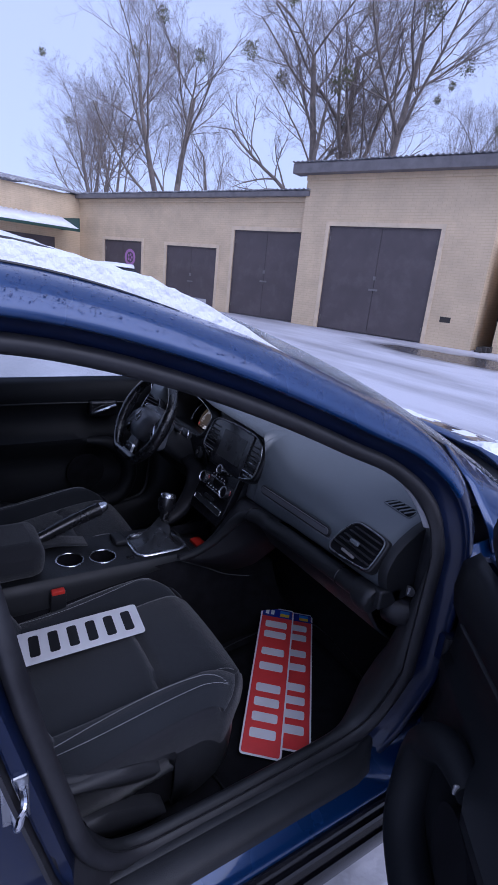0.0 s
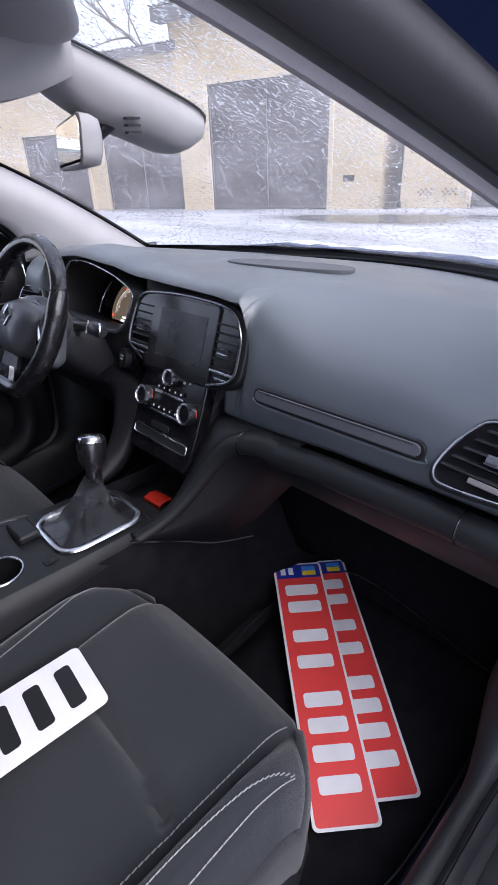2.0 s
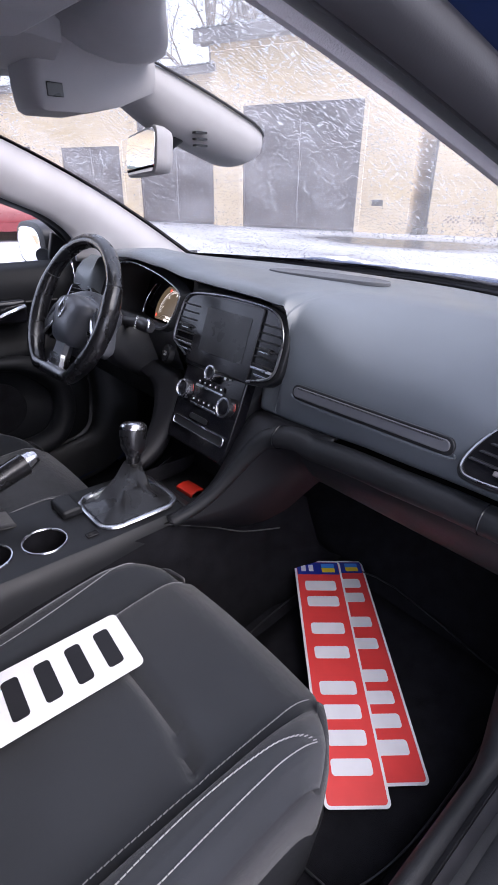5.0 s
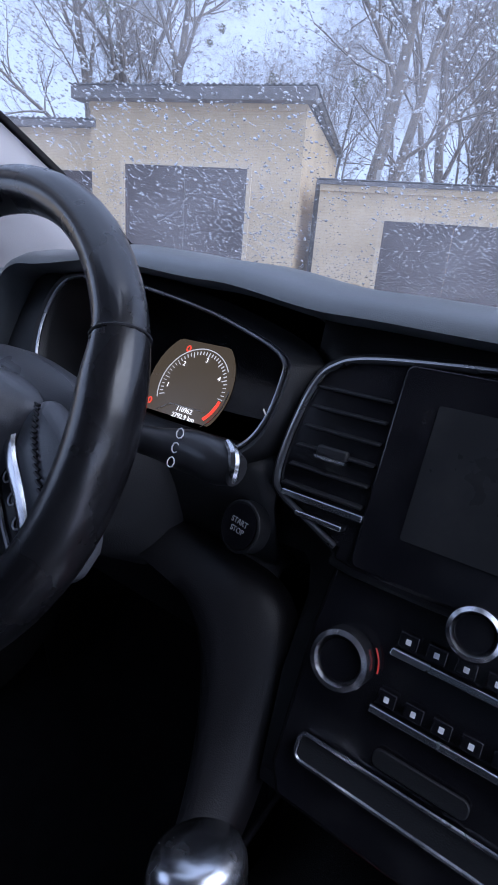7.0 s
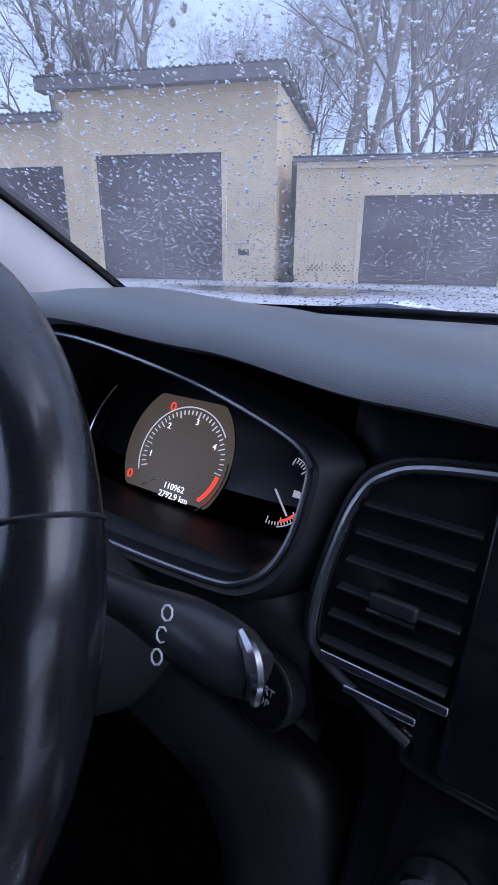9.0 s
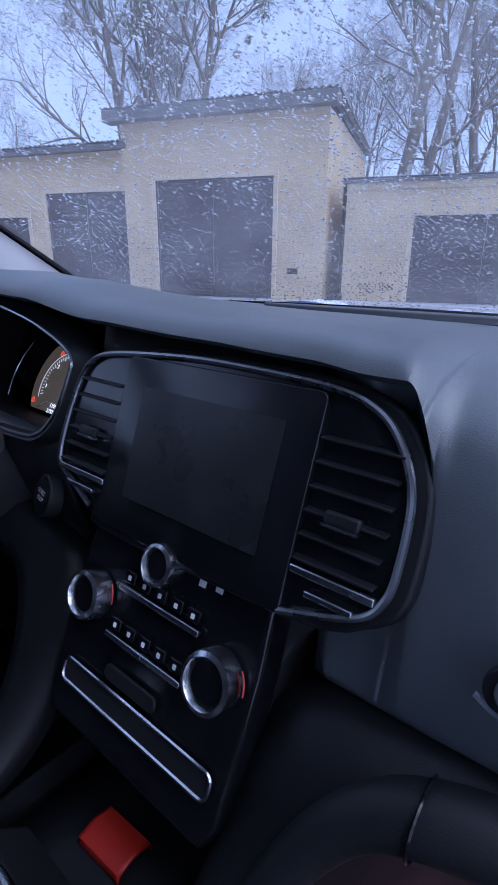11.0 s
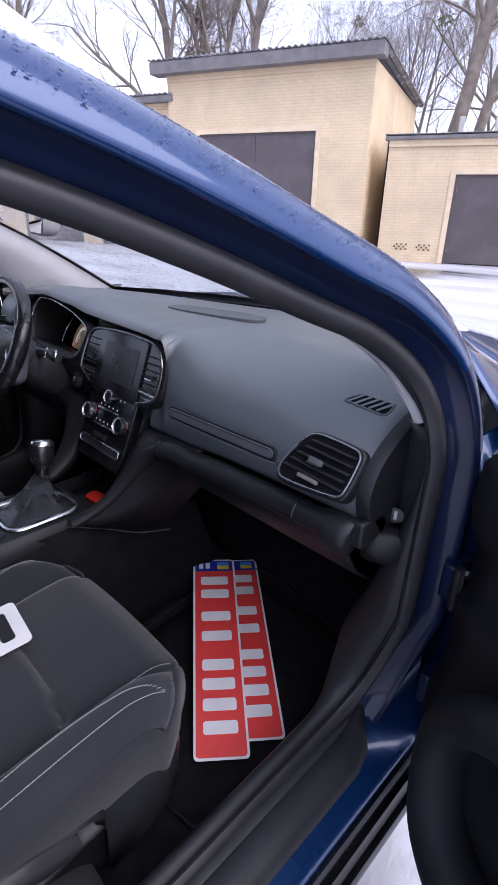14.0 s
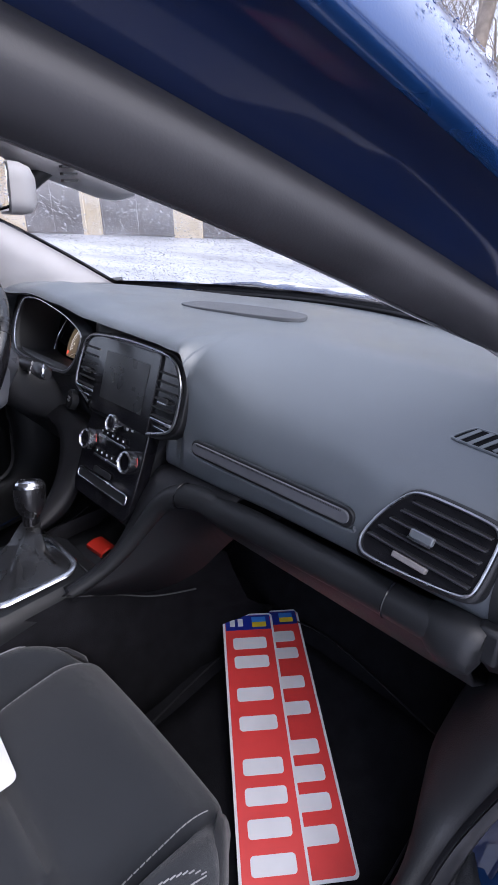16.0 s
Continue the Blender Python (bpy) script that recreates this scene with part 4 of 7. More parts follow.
# roof moulding between the two strips
for side in (1, -1):
    bm = bmesh.new()
    pts = []
    for k in range(30):
        v = lerp(0.02, 0.97, k / 29)
        w = lerp(0.565, 0.585, min(v * 3, 1)) if v < 0.6 else lerp(0.585, 0.50, (v - 0.6) / 0.4)
        f = screen_point(0.86, 1.0)
        pts.append((side * 0.86 * w, lerp(f.y, -2.25 + 0.12 * 0.74, v), roof_z(0.86, v, f.z) + 0.002))
    part("roof_moulding", tube(bm, pts, 0.008, 6), M["rubber"], car)
# melting snow on the bonnet and along the cowl
bm = bmesh.new()
rows = []
for j in range(40):
    v = j / 39
    row = []
    for i in range(60):
        u = (i / 59 * 2 - 1) * 0.93
        y0 = 0.87 - 0.36 * u * u
        y = lerp(y0, 1.58 - 0.25 * u * u, v) + 0.02 * noise.noise((u * 9, v * 9, 2))
        z = lerp(0.935, 0.74, v ** 1.5) - 0.035 * abs(u) ** 3 + 0.02 * math.exp(-((abs(u) - 0.55) / 0.12) ** 2)
        h = 0.001 + 0.026 * noise.noise((u * 5, v * 6, 8)) + 0.012 * noise.noise((u * 20, v * 20, 8)) - 0.012 * v - 0.035 * smooth01((abs(u) - 0.45) / 0.3)
        e = min(i, 59 - i, j, 39 - j) / 3
        row.append((u * lerp(0.80, 0.72, v), y, z + (h if e > 0 else -0.01)))
    rows.append(row)
loft(bm, rows)
part("bonnet_snow", bm, M["snow"], car, "patchy melting snow on the bonnet")

# ---- dashboard ----
dash = thing("dashboard", "black soft-touch dashboard with chrome-rimmed vents and screen", "dashboard", (0, 0.1, 0.7))


def curve(pts, x):
    """A smooth value between given points."""
    for (a, va), (b, vb) in zip(pts, pts[1:]):
        if x <= b:
            return lerp(va, vb, smooth01((x - a) / (b - a)))
    return pts[-1][1]


def face_foot(x):
    """Height of the lower edge of the passenger side's face."""
    return curve([(0.0, 0.768), (0.20, 0.764), (0.42, 0.778), (0.58, 0.784), (0.75, 0.786)], x)


LIP = [(-0.735, 0.925), (-0.64, 0.955), (-0.52, 1.002), (-0.375, 1.014), (-0.25, 1.007), (-0.13, 0.994), (0.0, 0.990), (0.10, 0.987), (0.145, 0.983)]


def dash_profile(x):
    """The pad's section at x: from the screen edge over the top, to a lip over dials and display or down the plain face."""
    back = 0.80 - 0.62 * (x / 0.73) ** 2 * 0.53 - 0.04
    lip = curve(LIP, x)
    def k(j):
        """1 where the lip overhangs, falling to 0 at the plain face; the corner is rounded."""
        if x < -0.55:
            return 1 - smooth01((-0.55 - x) / 0.09)
        return 1 - smooth01((x - (0.150, 0.157, 0.162, 0.166, 0.169, 0.160, 0.104, 0.100, 0.098)[j]) / 0.032)

    rise = max(lip - 0.955, 0)
    g = 1 - smooth01((x - 0.10) / 0.30)                # the top is fuller towards the middle
    top = [(back, 0.918), (lerp(back, 0.30, 0.5), 0.955 + 0.003 * g), (0.30, 0.962 + 0.004 * g + 0.30 * rise), (0.21, 0.958 + 0.006 * g + 0.60 * rise), (0.14, lerp(0.943, max(lip, 0.955) + 0.002, g))]
    zf = face_foot(x)
    over = [(0.090, lip + 0.004), (0.060, lip), (0.046, lip - 0.006), (0.042, lip - 0.013), (0.056, lip - 0.019), (0.070, lip - 0.022), (0.11, lip - 0.024), (0.15, lip - 0.028), (0.20, lip - 0.03)]
    sw = math.exp(-((x - 0.18) / 0.075) ** 2) if x > 0 else 0
    gf = 1 - smooth01((x - 0.15) / 0.24)               # fuller shoulder beside the display
    plain = [(0.094, 0.926 + 0.050 * gf), (0.064, 0.904 + 0.058 * gf), (0.043 + 0.006 * sw, 0.882 + 0.060 * gf), (0.030 + 0.010 * sw, 0.860 + 0.052 * gf), (0.021 + 0.010 * sw, 0.840 + 0.030 * gf), (0.017 + 0.006 * sw, 0.822 + 0.008 * gf), (0.020, zf + 0.012), (0.024, zf + 0.002), (0.040, zf - 0.003)]
    bulge = -0.016 * smooth01((x - 0.44) / 0.13)       # fuller where the end vent sits
    plain = [(y + bulge * w, z) for (y, z), w in zip(plain, (0.2, 0.7, 1, 1, 0.9, 0.6, 0.3, 0.2, 0.0))]
    return top + [(lerp(c[0], a[0], k(j)), lerp(c[1], a[1], k(j))) for j, (a, c) in enumerate(zip(over, plain))]


bm = bmesh.new()
xs = sorted([-0.710 + 1.42 * i / 120 for i in range(121)] + [0.14 + 0.075 * i / 40 for i in range(41)])
rows = []
for x in xs:
    p = dash_profile(x)
    e = max(abs(x) - 0.695, 0) / 0.015
    rows.append([(x, y + 0.004 * e * e, z - 0.003 * e * e) for y, z in p])
loft(bm, rows)
part("upper_pad", bm, M["soft"], dash, angle=80)
# dark recessed fascia under the lip, either side of the dials
for x0, x1 in ((-0.158, 0.152), (-0.70, -0.505)):
    bm = bmesh.new()
    loft(bm, [[(x, y, z) for y, z in ((0.085, curve(LIP, min(x, 0.14)) - 0.012), (0.072, 0.93), (0.058, 0.88), (0.046, 0.83), (0.038, 0.79), (0.06, 0.765))] for x in [lerp(x0, x1, i / 16) for i in range(17)]])
    part("fascia", bm, M["hard"], dash, solid=0.004)

# padded roll along the lower edge, and the glovebox below it
roll = [Vector((x, 0.006, face_foot(x) - 0.023)) for x in [lerp(0.69, 0.29, i / 16) for i in range(17)]]
roll += [Vector(p) for p in ((0.262, 0.003, 0.752), (0.225, -0.007, 0.748), (0.195, -0.017, 0.735), (0.171, -0.033, 0.707), (0.152, -0.058, 0.666), (0.137, -0.092, 0.626), (0.124, -0.133, 0.596), (0.110, -0.180, 0.576))]
roll = spline(roll, 90)
bm = bmesh.new()
tube(bm, roll, lambda f: 0.0225 - 0.012 * smooth01((f - 0.66) / 0.34), 18, up=(0, -1, 0))
part("padded_roll", bm, M["hard"], dash, "rounded black roll under the dash and down the console")
# thick end of the roll, with the bracket that carries it
bm = bmesh.new()
rows = []
for x, k in ((0.650, 1.0), (0.660, 1.25), (0.672, 1.42), (0.694, 1.45), (0.706, 1.30), (0.712, 0.9)):
    rows.append([(x, 0.010 + 0.0225 * k * math.cos(a), face_foot(x) - 0.023 - 0.016 * (k - 1) + 0.0225 * k * 1.1 * math.sin(a)) for a in [2 * math.pi * j / 24 for j in range(24)]])
part("roll_end", loft(bm, rows, ring=True, caps=True), M["hard"], dash)
bm = bmesh.new()
box(bm, (0.700, 0.004, 0.745), (0.728, 0.075, 0.792))
part("roll_bracket", bm, M["hard"], dash, bevel=0.006)
for x in (0.226, 0.600):
    c = min(roll, key=lambda p: abs(p.x - x))
    bm = bmesh.new()
    tube(bm, [(c.x, c.y + 0.0229 * math.cos(a), c.z + 0.0229 * math.sin(a)) for a in [2 * math.pi * j / 24 for j in range(24)]], 0.0012, 5, closed=True, up=(1, 0, 0))
    part("roll_seam", bm, M["gloss"], dash)
bm = bmesh.new()
rows = [[(x, y, z) for y, z in ((0.016, 0.752), (0.018, 0.728), (0.026, 0.706), (0.055, 0.662), (0.115, 0.612), (0.20, 0.572), (0.31, 0.555))] for x in (0.20, 0.23, 0.4, 0.6, 0.685, 0.70)]
loft(bm, rows)
part("glovebox", bm, M["hard"], dash, "dark plastic glovebox lid", solid=0.006)
bm = bmesh.new()
rows = []
for i in range(12):
    x = lerp(-0.72, -0.145, i / 11)
    rows.append([(x, y, z) for y, z in ((0.10, 0.775), (0.03, 0.77), (0.005, 0.74), (0.03, 0.66), (0.14, 0.58), (0.3, 0.56))])
loft(bm, rows)
part("knee_panel", bm, M["flank"], dash, solid=0.006)


def frame_at(origin, right, up):
    """A pose whose x and y run along a panel and whose z stands out of it."""
    r, u = Vector(right).normalized(), Vector(up).normalized()
    n = r.cross(u).normalized()
    u = n.cross(r)
    m = Matrix((r, u, n)).transposed().to_4x4()
    m.translation = origin
    return m


def trim_line(pts, m, r, n=60, lift=0.0, sides=8, squash=1.0):
    bm = bmesh.new()
    q = [m @ Vector((x, y, lift)) for x, y, _ in spline([(x, y, 0) for x, y in pts], n)]
    return tube(bm, q, r, sides, squash=squash, up=m.to_3x3() @ Vector((0, 0, 1)))


# centre display panel
MS = frame_at((0.005, 0.026, 0.885), (1, 0, 0), (0, 0.339, 0.941))
shield = [(-0.075, -0.072), (-0.093, -0.061), (-0.126, -0.047), (-0.147, -0.037), (-0.152, -0.027), (-0.1525, -0.008), (-0.149, 0.020), (-0.143, 0.045), (-0.132, 0.061), (-0.104, 0.071), (-0.020, 0.0780), (0.050, 0.0785),
          (0.115, 0.0755), (0.146, 0.067), (0.164, 0.050), (0.1755, 0.025), (0.178, -0.010), (0.175, -0.034), (0.160, -0.050), (0.111, -0.066)]
bm = bmesh.new()
prism(bm, [(x, y) for x, y, _ in spline([(x, y, 0) for x, y in shield], 64, closed=True)], MS @ pose(0, 0, -0.02), 0.022)
panel = part("display_surround", bm, M["gloss"], dash, "piano black display surround", bevel=0.002)
bm = trim_line(shield[1:-1] + [shield[-1]], MS, 0.0026, 140, 0.0045)
part("chrome_trim", bm, M["dark_chrome"], panel, "satin chrome rim")
bm = bmesh.new()
prism(bm, [(x * 1.055, y * 1.085) for x, y, _ in spline([(x, y, 0) for x, y in shield], 64, closed=True)], MS @ pose(0, 0, -0.030), 0.029)
part("panel_flange", bm, M["hard"], panel, "black flange round the display panel", bevel=0.003)
bm = bmesh.new()
prism(bm, rounded(0.192, 0.142, 0.006, cx=0.017, cy=0.002), MS @ pose(0, 0, 0.001), 0.006)
part("display_bezel", bm, M["gloss"], panel, bevel=0.0015)
bm = bmesh.new()
prism(bm, rounded(0.139, 0.090, 0.002, cx=0.018, cy=0.0050), MS @ pose(0, 0, 0.0072), 0.0006)
part("display", bm, mat("dark_display_glass", (0.020, 0.021, 0.023), 0.30, var=0.10, scale=20, rough_var=0.05, spec=0.35, dirt=(0.05, 0.05, 0.052), dirt_scale=26, dirt_amount=0.4), panel, "switched-off dark display")
# tall vents on both sides of the display, with slats and a chrome tab
for s, cx, w in ((-1, -0.113, 0.062), (1, 0.141, 0.054)):
    bm = bmesh.new()
    for k in range(6):
        y = 0.046 - 0.0150 * k
        x0, x1 = (cx - w / 2 + 0.006 - 0.0016 * k, cx + w / 2) if s < 0 else (cx - w / 2, cx + w / 2)
        box(bm, (x0, -0.0009, -0.0042), (x1, 0.0009, 0.0042), MS @ pose(0, y, 0.0034, 18, 0, 0))
    v = part("air_vent", bm, M["hard"], panel, "slatted black air vent", bevel=0.0005)
    bm = bmesh.new()
    box(bm, (cx - 0.012, -0.003, 0.004), (cx + 0.012, 0.005, 0.0095), MS)
    part("vent_tab", bm, M["hard"], v, "dark vent tab with a bright edge", bevel=0.002)
    bm = bmesh.new()
    box(bm, (cx - 0.012, -0.0050, 0.005), (cx + 0.012, -0.003, 0.0100), MS)
    part("tab_edge", bm, M["chrome"], v)
    bm = bmesh.new()
    box(bm, (cx - w * 0.5, -0.039, 0.003), (cx + w * 0.55, -0.034, 0.008), MS)
    box(bm, (cx - w * 0.25, -0.050, 0.003), (cx + w * 0.35, -0.046, 0.008), MS)
    part("vent_wheel", bm, M["chrome"], v, bevel=0.001)

# climate panel below: knobs, buttons, chrome strips, slot
MC = frame_at((0.011, -0.0207, 0.7555), (1, 0, 0), (0, 0.41, 0.912))
bm = bmesh.new()
prism(bm, [(-0.098, 0.082), (0.096, 0.082), (0.100, 0.02), (0.100, -0.085), (0.090, -0.105), (-0.090, -0.105), (-0.100, -0.085), (-0.102, 0.02)], MC @ pose(0, 0, -0.03), 0.028)
climate = part("climate_panel", bm, M["gloss"], dash, "piano black climate control panel", bevel=0.004)
for nm, x, y, r in (("knob", 0.0, 0.060, 0.0165), ("knob", -0.071, 0.008, 0.0205), ("knob", 0.071, 0.006, 0.0215)):
    bm = bmesh.new()
    rows = []
    for rr, z in ((r, 0), (r, 0.012), (r * 0.96, 0.016), (r * 0.80, 0.0175), (r * 0.72, 0.0145), (r * 0.70, 0.010)):
        rows.append([MC @ pose(x, y, 0) @ Vector((rr * math.cos(a), rr * math.sin(a), z)) for a in [2 * math.pi * j / 36 for j in range(36)]])
    loft(bm, rows, ring=True, caps=True)
    kb = part("knob", bm, M["chrome"], climate, "chrome-ringed rotary knob")
    bm = bmesh.new()
    disc(bm, MC @ pose(x, y, 0.0102), r * 0.70, 0.0035, 24)
    part("knob_cap", bm, M["gloss"], kb, bevel=0.001)
for x, y in ((-0.071, 0.008), (0.071, 0.006)):
    bm = bmesh.new()
    tube(bm, [MC @ Vector((x + 0.0235 * math.cos(radians(a)), y + 0.0235 * math.sin(radians(a)), 0.003)) for a in range(0, 41, 8)], 0.0006, 5, up=(0, -1, 0.4))
    part("temperature_arc", bm, M["red"], climate, "thin red temperature arc")
for y, x0, x1 in ((0.026, -0.044, 0.046), (-0.014, -0.046, 0.042)):
    bm = bmesh.new()
    box(bm, (x0, y - 0.0025, 0), (x1, y + 0.0025, 0.004), MC)
    part("chrome_strip", bm, M["chrome"], climate, bevel=0.001)
    for k in range(5):
        bm = bmesh.new()
        box(bm, (lerp(x0, x1, (k + 0.15) / 5), y + 0.005, 0), (lerp(x0, x1, (k + 0.85) / 5), y + 0.015, 0.003), MC)
        bt = part("button", bm, M["gloss"], climate, bevel=0.001)
        bm = bmesh.new()
        box(bm, (lerp(x0, x1, (k + 0.42) / 5), y + 0.008, 0.003), (lerp(x0, x1, (k + 0.6) / 5), y + 0.0115, 0.0036), MC)
        part("button_mark", bm, M["plate_white"], bt)
for x, y in ((-0.052, 0.068), (-0.034, 0.066), (0.036, 0.060), (0.052, 0.062)):
    bm = bmesh.new()
    box(bm, (x - 0.003, y - 0.003, 0), (x + 0.003, y + 0.003, 0.0012), MC)
    part("button_mark", bm, M["plate_white"], climate)
bm = bmesh.new()
prism(bm, rounded(0.060, 0.012, 0.005, cx=-0.005, cy=-0.040), MC, 0.003)
part("button", bm, M["hard"], climate, bevel=0.001)
bm = bmesh.new()
sl = rounded(0.172, 0.019, 0.006, cx=0.002, cy=-0.062)
tube(bm, [MC @ Vector((x, y, 0.002)) for x, y in sl], 0.0016, 6, closed=True, up=(0, -1, 0.4))
part("slot_rim", bm, M["chrome"], climate, "chrome-edged slot")
bm = bmesh.new()
prism(bm, rounded(0.168, 0.016, 0.005, cx=0.002, cy=-0.062), MC, 0.0015)
part("slot", bm, M["hard"], climate)
# the stack's body behind and beside the panels
bm = bmesh.new()
rows = []
for y, z, w in ((0.075, 0.925, 0.140), (0.062, 0.90, 0.150), (0.046, 0.85, 0.160), (0.030, 0.815, 0.150), (0.020, 0.786, 0.120), (0.006, 0.768, 0.112), (-0.030, 0.72, 0.108), (-0.058, 0.65, 0.102)):
    rows.append([(x, y + dy, z) for x, dy in ((-w, 0.10), (-w, 0.014), (-w * 0.95, 0.006), (w * 0.95, 0.006), (w, 0.014), (w, 0.10))])
loft(bm, rows)
part("stack_body", bm, M["hard"], dash, angle=60)

# passenger trim strip with a ribbed inlay
ST = frame_at((0.388, 0.0066, 0.8410), (1, 0.008, 0.012), (0, 0.14, 0.99))
bm = bmesh.new()
strip = rounded(0.305, 0.027, 0.0130, 8)
prism(bm, strip, ST @ pose(0, 0, -0.004), 0.006)
tp = part("trim_strip", bm, M["hard"], dash, "ribbed grey trim strip in a black surround", bevel=0.0015)
bm = bmesh.new()
prism(bm, rounded(0.293, 0.0175, 0.0085, 8, cy=0.001), ST @ pose(0, 0, 0.001), 0.0045)
inlay = part("inlay", bm, mat("dark_grey_ribbed_inlay", (0.11, 0.114, 0.125), 0.45, var=0.08, scale=30), tp, bevel=0.001)
bm = bmesh.new()
for k in range(110):
    x = -0.136 + 0.270 * k / 109
    box(bm, (x, 0.0066, 0.004), (x + 0.0012, 0.0094, 0.0058), ST)
part("ribs", bm, M["hard"], inlay, kind="stuff")
bm = trim_line([(-0.155, -0.008), (-0.126, -0.0155), (0.0, -0.0160), (0.139, -0.0155), (0.155, -0.008)], ST, 0.0022, 50, 0.001)
part("strip_lip", bm, M["soft"], tp, "")


def end_vent(side):
    """The vent at the end of the dashboard: sloped frame, five slats, tab and wheel."""
    v = frame_at((side * 0.632, 0.011, 0.862), (1, -0.09 * side, 0.0), (0, 0.54, 0.84))
    out = [(-0.071, -0.030), (-0.066, -0.045), (-0.050, -0.049), (0.0, -0.045), (0.048, -0.038), (0.061, -0.032), (0.066, -0.018), (0.067, 0.022), (0.063, 0.036), (0.050, 0.042), (0.0, 0.043), (-0.030, 0.040), (-0.045, 0.028), (-0.062, 0.0)]
    out = [(side * x, y) for x, y in out]
    sm = [(x, y) for x, y, _ in spline([(x, y, 0) for x, y in out], 50, closed=True)]
    bm = bmesh.new()
    prism(bm, [(x * 1.09, y * 1.13) for x, y in sm], v @ pose(0, 0, -0.024), 0.0255)
    fr = part("end_vent", bm, M["hard"], dash, "black air vent with a chrome rim", bevel=0.004)
    bm = bmesh.new()
    prism(bm, [(x * 0.96, y * 0.95) for x, y in sm], v @ pose(0, 0, -0.004), 0.0065)
    part("vent_well", bm, M["carpet"], fr)
    bm = bmesh.new()
    tube(bm, [v @ Vector((x, y, 0.004)) for x, y in sm], 0.0020, 8, closed=True, up=v.to_3x3() @ Vector((0, 0, 1)))
    part("vent_rim", bm, M["dark_chrome"], fr, "thin satin chrome rim")
    for k in range(5):
        y = 0.030 - 0.0135 * k
        x0, x1 = -0.030 - 0.0085 * k, 0.060
        lo, hi = min(side * x0, side * x1), max(side * x0, side * x1)
        bm = bmesh.new()
        box(bm, (lo, -0.0012, -0.007), (hi, 0.0012, 0.006), v @ pose(0, y, 0.004, 20, 0, 0))
        part("slat", bm, M["slat"], fr, bevel=0.0008)
    bm = bmesh.new()
    box(bm, (-0.016, -0.006, 0.008), (0.012, 0.004, 0.015), v)
    part("vent_tab", bm, M["soft"], fr, "grey vent tab with a bright edge", bevel=0.002)
    bm = bmesh.new()
    box(bm, (-0.016, -0.0082, 0.009), (0.012, -0.006, 0.0155), v)
    part("tab_edge", bm, M["chrome"], fr)
    bm = bmesh.new()
    box(bm, (-0.026, -0.035, 0.003), (0.016, -0.028, 0.011), v)
    part("vent_wheel", bm, M["fascia"], fr, bevel=0.0015)
    # small demister grille on top
    g = frame_at((side * 0.640, 0.126, 0.9385), (1, 0, 0), (0, 1, 0.34))
    o2 = [(side * x, y) for x, y in ((-0.044, -0.010), (-0.040, -0.001), (-0.030, 0.013), (-0.022, 0.016), (0.030, 0.014), (0.038, 0.010), (0.041, -0.012), (0.036, -0.019), (0.026, -0.019), (-0.034, -0.013))]
    s2 = [(x, y) for x, y, _ in spline([(x, y, 0) for x, y in o2], 40, closed=True)]
    bm = bmesh.new()
    prism(bm, s2, g @ pose(0, 0, -0.006), 0.0072)
    dm = part("demister_grille", bm, M["carpet"], dash, "small black demister grille")
    bm = bmesh.new()
    tube(bm, [g @ Vector((x, y, 0.0004)) for x, y in s2], 0.0019, 6, closed=True, up=(0, 0, 1))
    part("grille_rim", bm, M["soft"], dm)
    for k in range(5):
        x = -0.030 + 0.0148 * k
        bm = bmesh.new()
        box(bm, (-0.0026, -0.0165, -0.004), (0.0026, 0.0165, 0.0020), g @ pose(side * x, 0, 0, 0, 0, -30 * side))
        part("slat", bm, M["soft"], dm)


for side in (1, -1):
    end_vent(side)
    # end cap of the dashboard with the lock switch
    bm = bmesh.new()
    rows = []
    shape = [q for q in dash_profile(0.70)[3:13]] + [(0.04, 0.775), (0.075, 0.72), (0.13, 0.70), (0.30, 0.70), (0.34, 0.90)]
    for dx, k in ((0.0, 0.995), (0.014, 0.985), (0.022, 0.95)):
        rows.append([(side * (0.706 + dx), 0.11 + (y - 0.11) * k, 0.86 + (z - 0.86) * k) for y, z in shape])
    loft(bm, rows, ring=True, caps=True)
    part("end_cap", bm, M["hard"], dash)
bm = bmesh.new()
disc(bm, frame_at((0.733, 0.093, 0.777), (0.93, 0.36, 0), (0, 0, 1)), 0.014, 0.003, 24)
lk = part("airbag_switch", bm, M["slat"], dash, "small round key switch")
bm = bmesh.new()
box(bm, (-0.0025, -0.009, 0.0028), (0.0025, 0.009, 0.0036), frame_at((0.733, 0.093, 0.777), (0.93, 0.36, 0), (0, 0, 1)))
part("key_slot", bm, M["dark_chrome"], lk)

# loudspeaker grille let into the top of the pad
bm = bmesh.new()
g = frame_at((0.022, 0.330, 0.9795), (1, 0.28, -0.02), (0, 1, -0.075))
ov = [(0.145 * math.copysign(abs(math.cos(a)) ** 0.8, math.cos(a)) * (1 - 0.12 * math.sin(a)), 0.058 * math.copysign(abs(math.sin(a)) ** 0.7, math.sin(a))) for a in [2 * math.pi * j / 48 for j in range(48)]]
prism(bm, ov, g @ pose(0, 0, -0.008), 0.0085)
sp = part("speaker_grille", bm, mat("woven_speaker_mesh", (0.075, 0.080, 0.090), 0.6, var=0.1, scale=20, fine=0.4, fine_scale=900), dash, "low oval loudspeaker cover", bevel=0.0015)

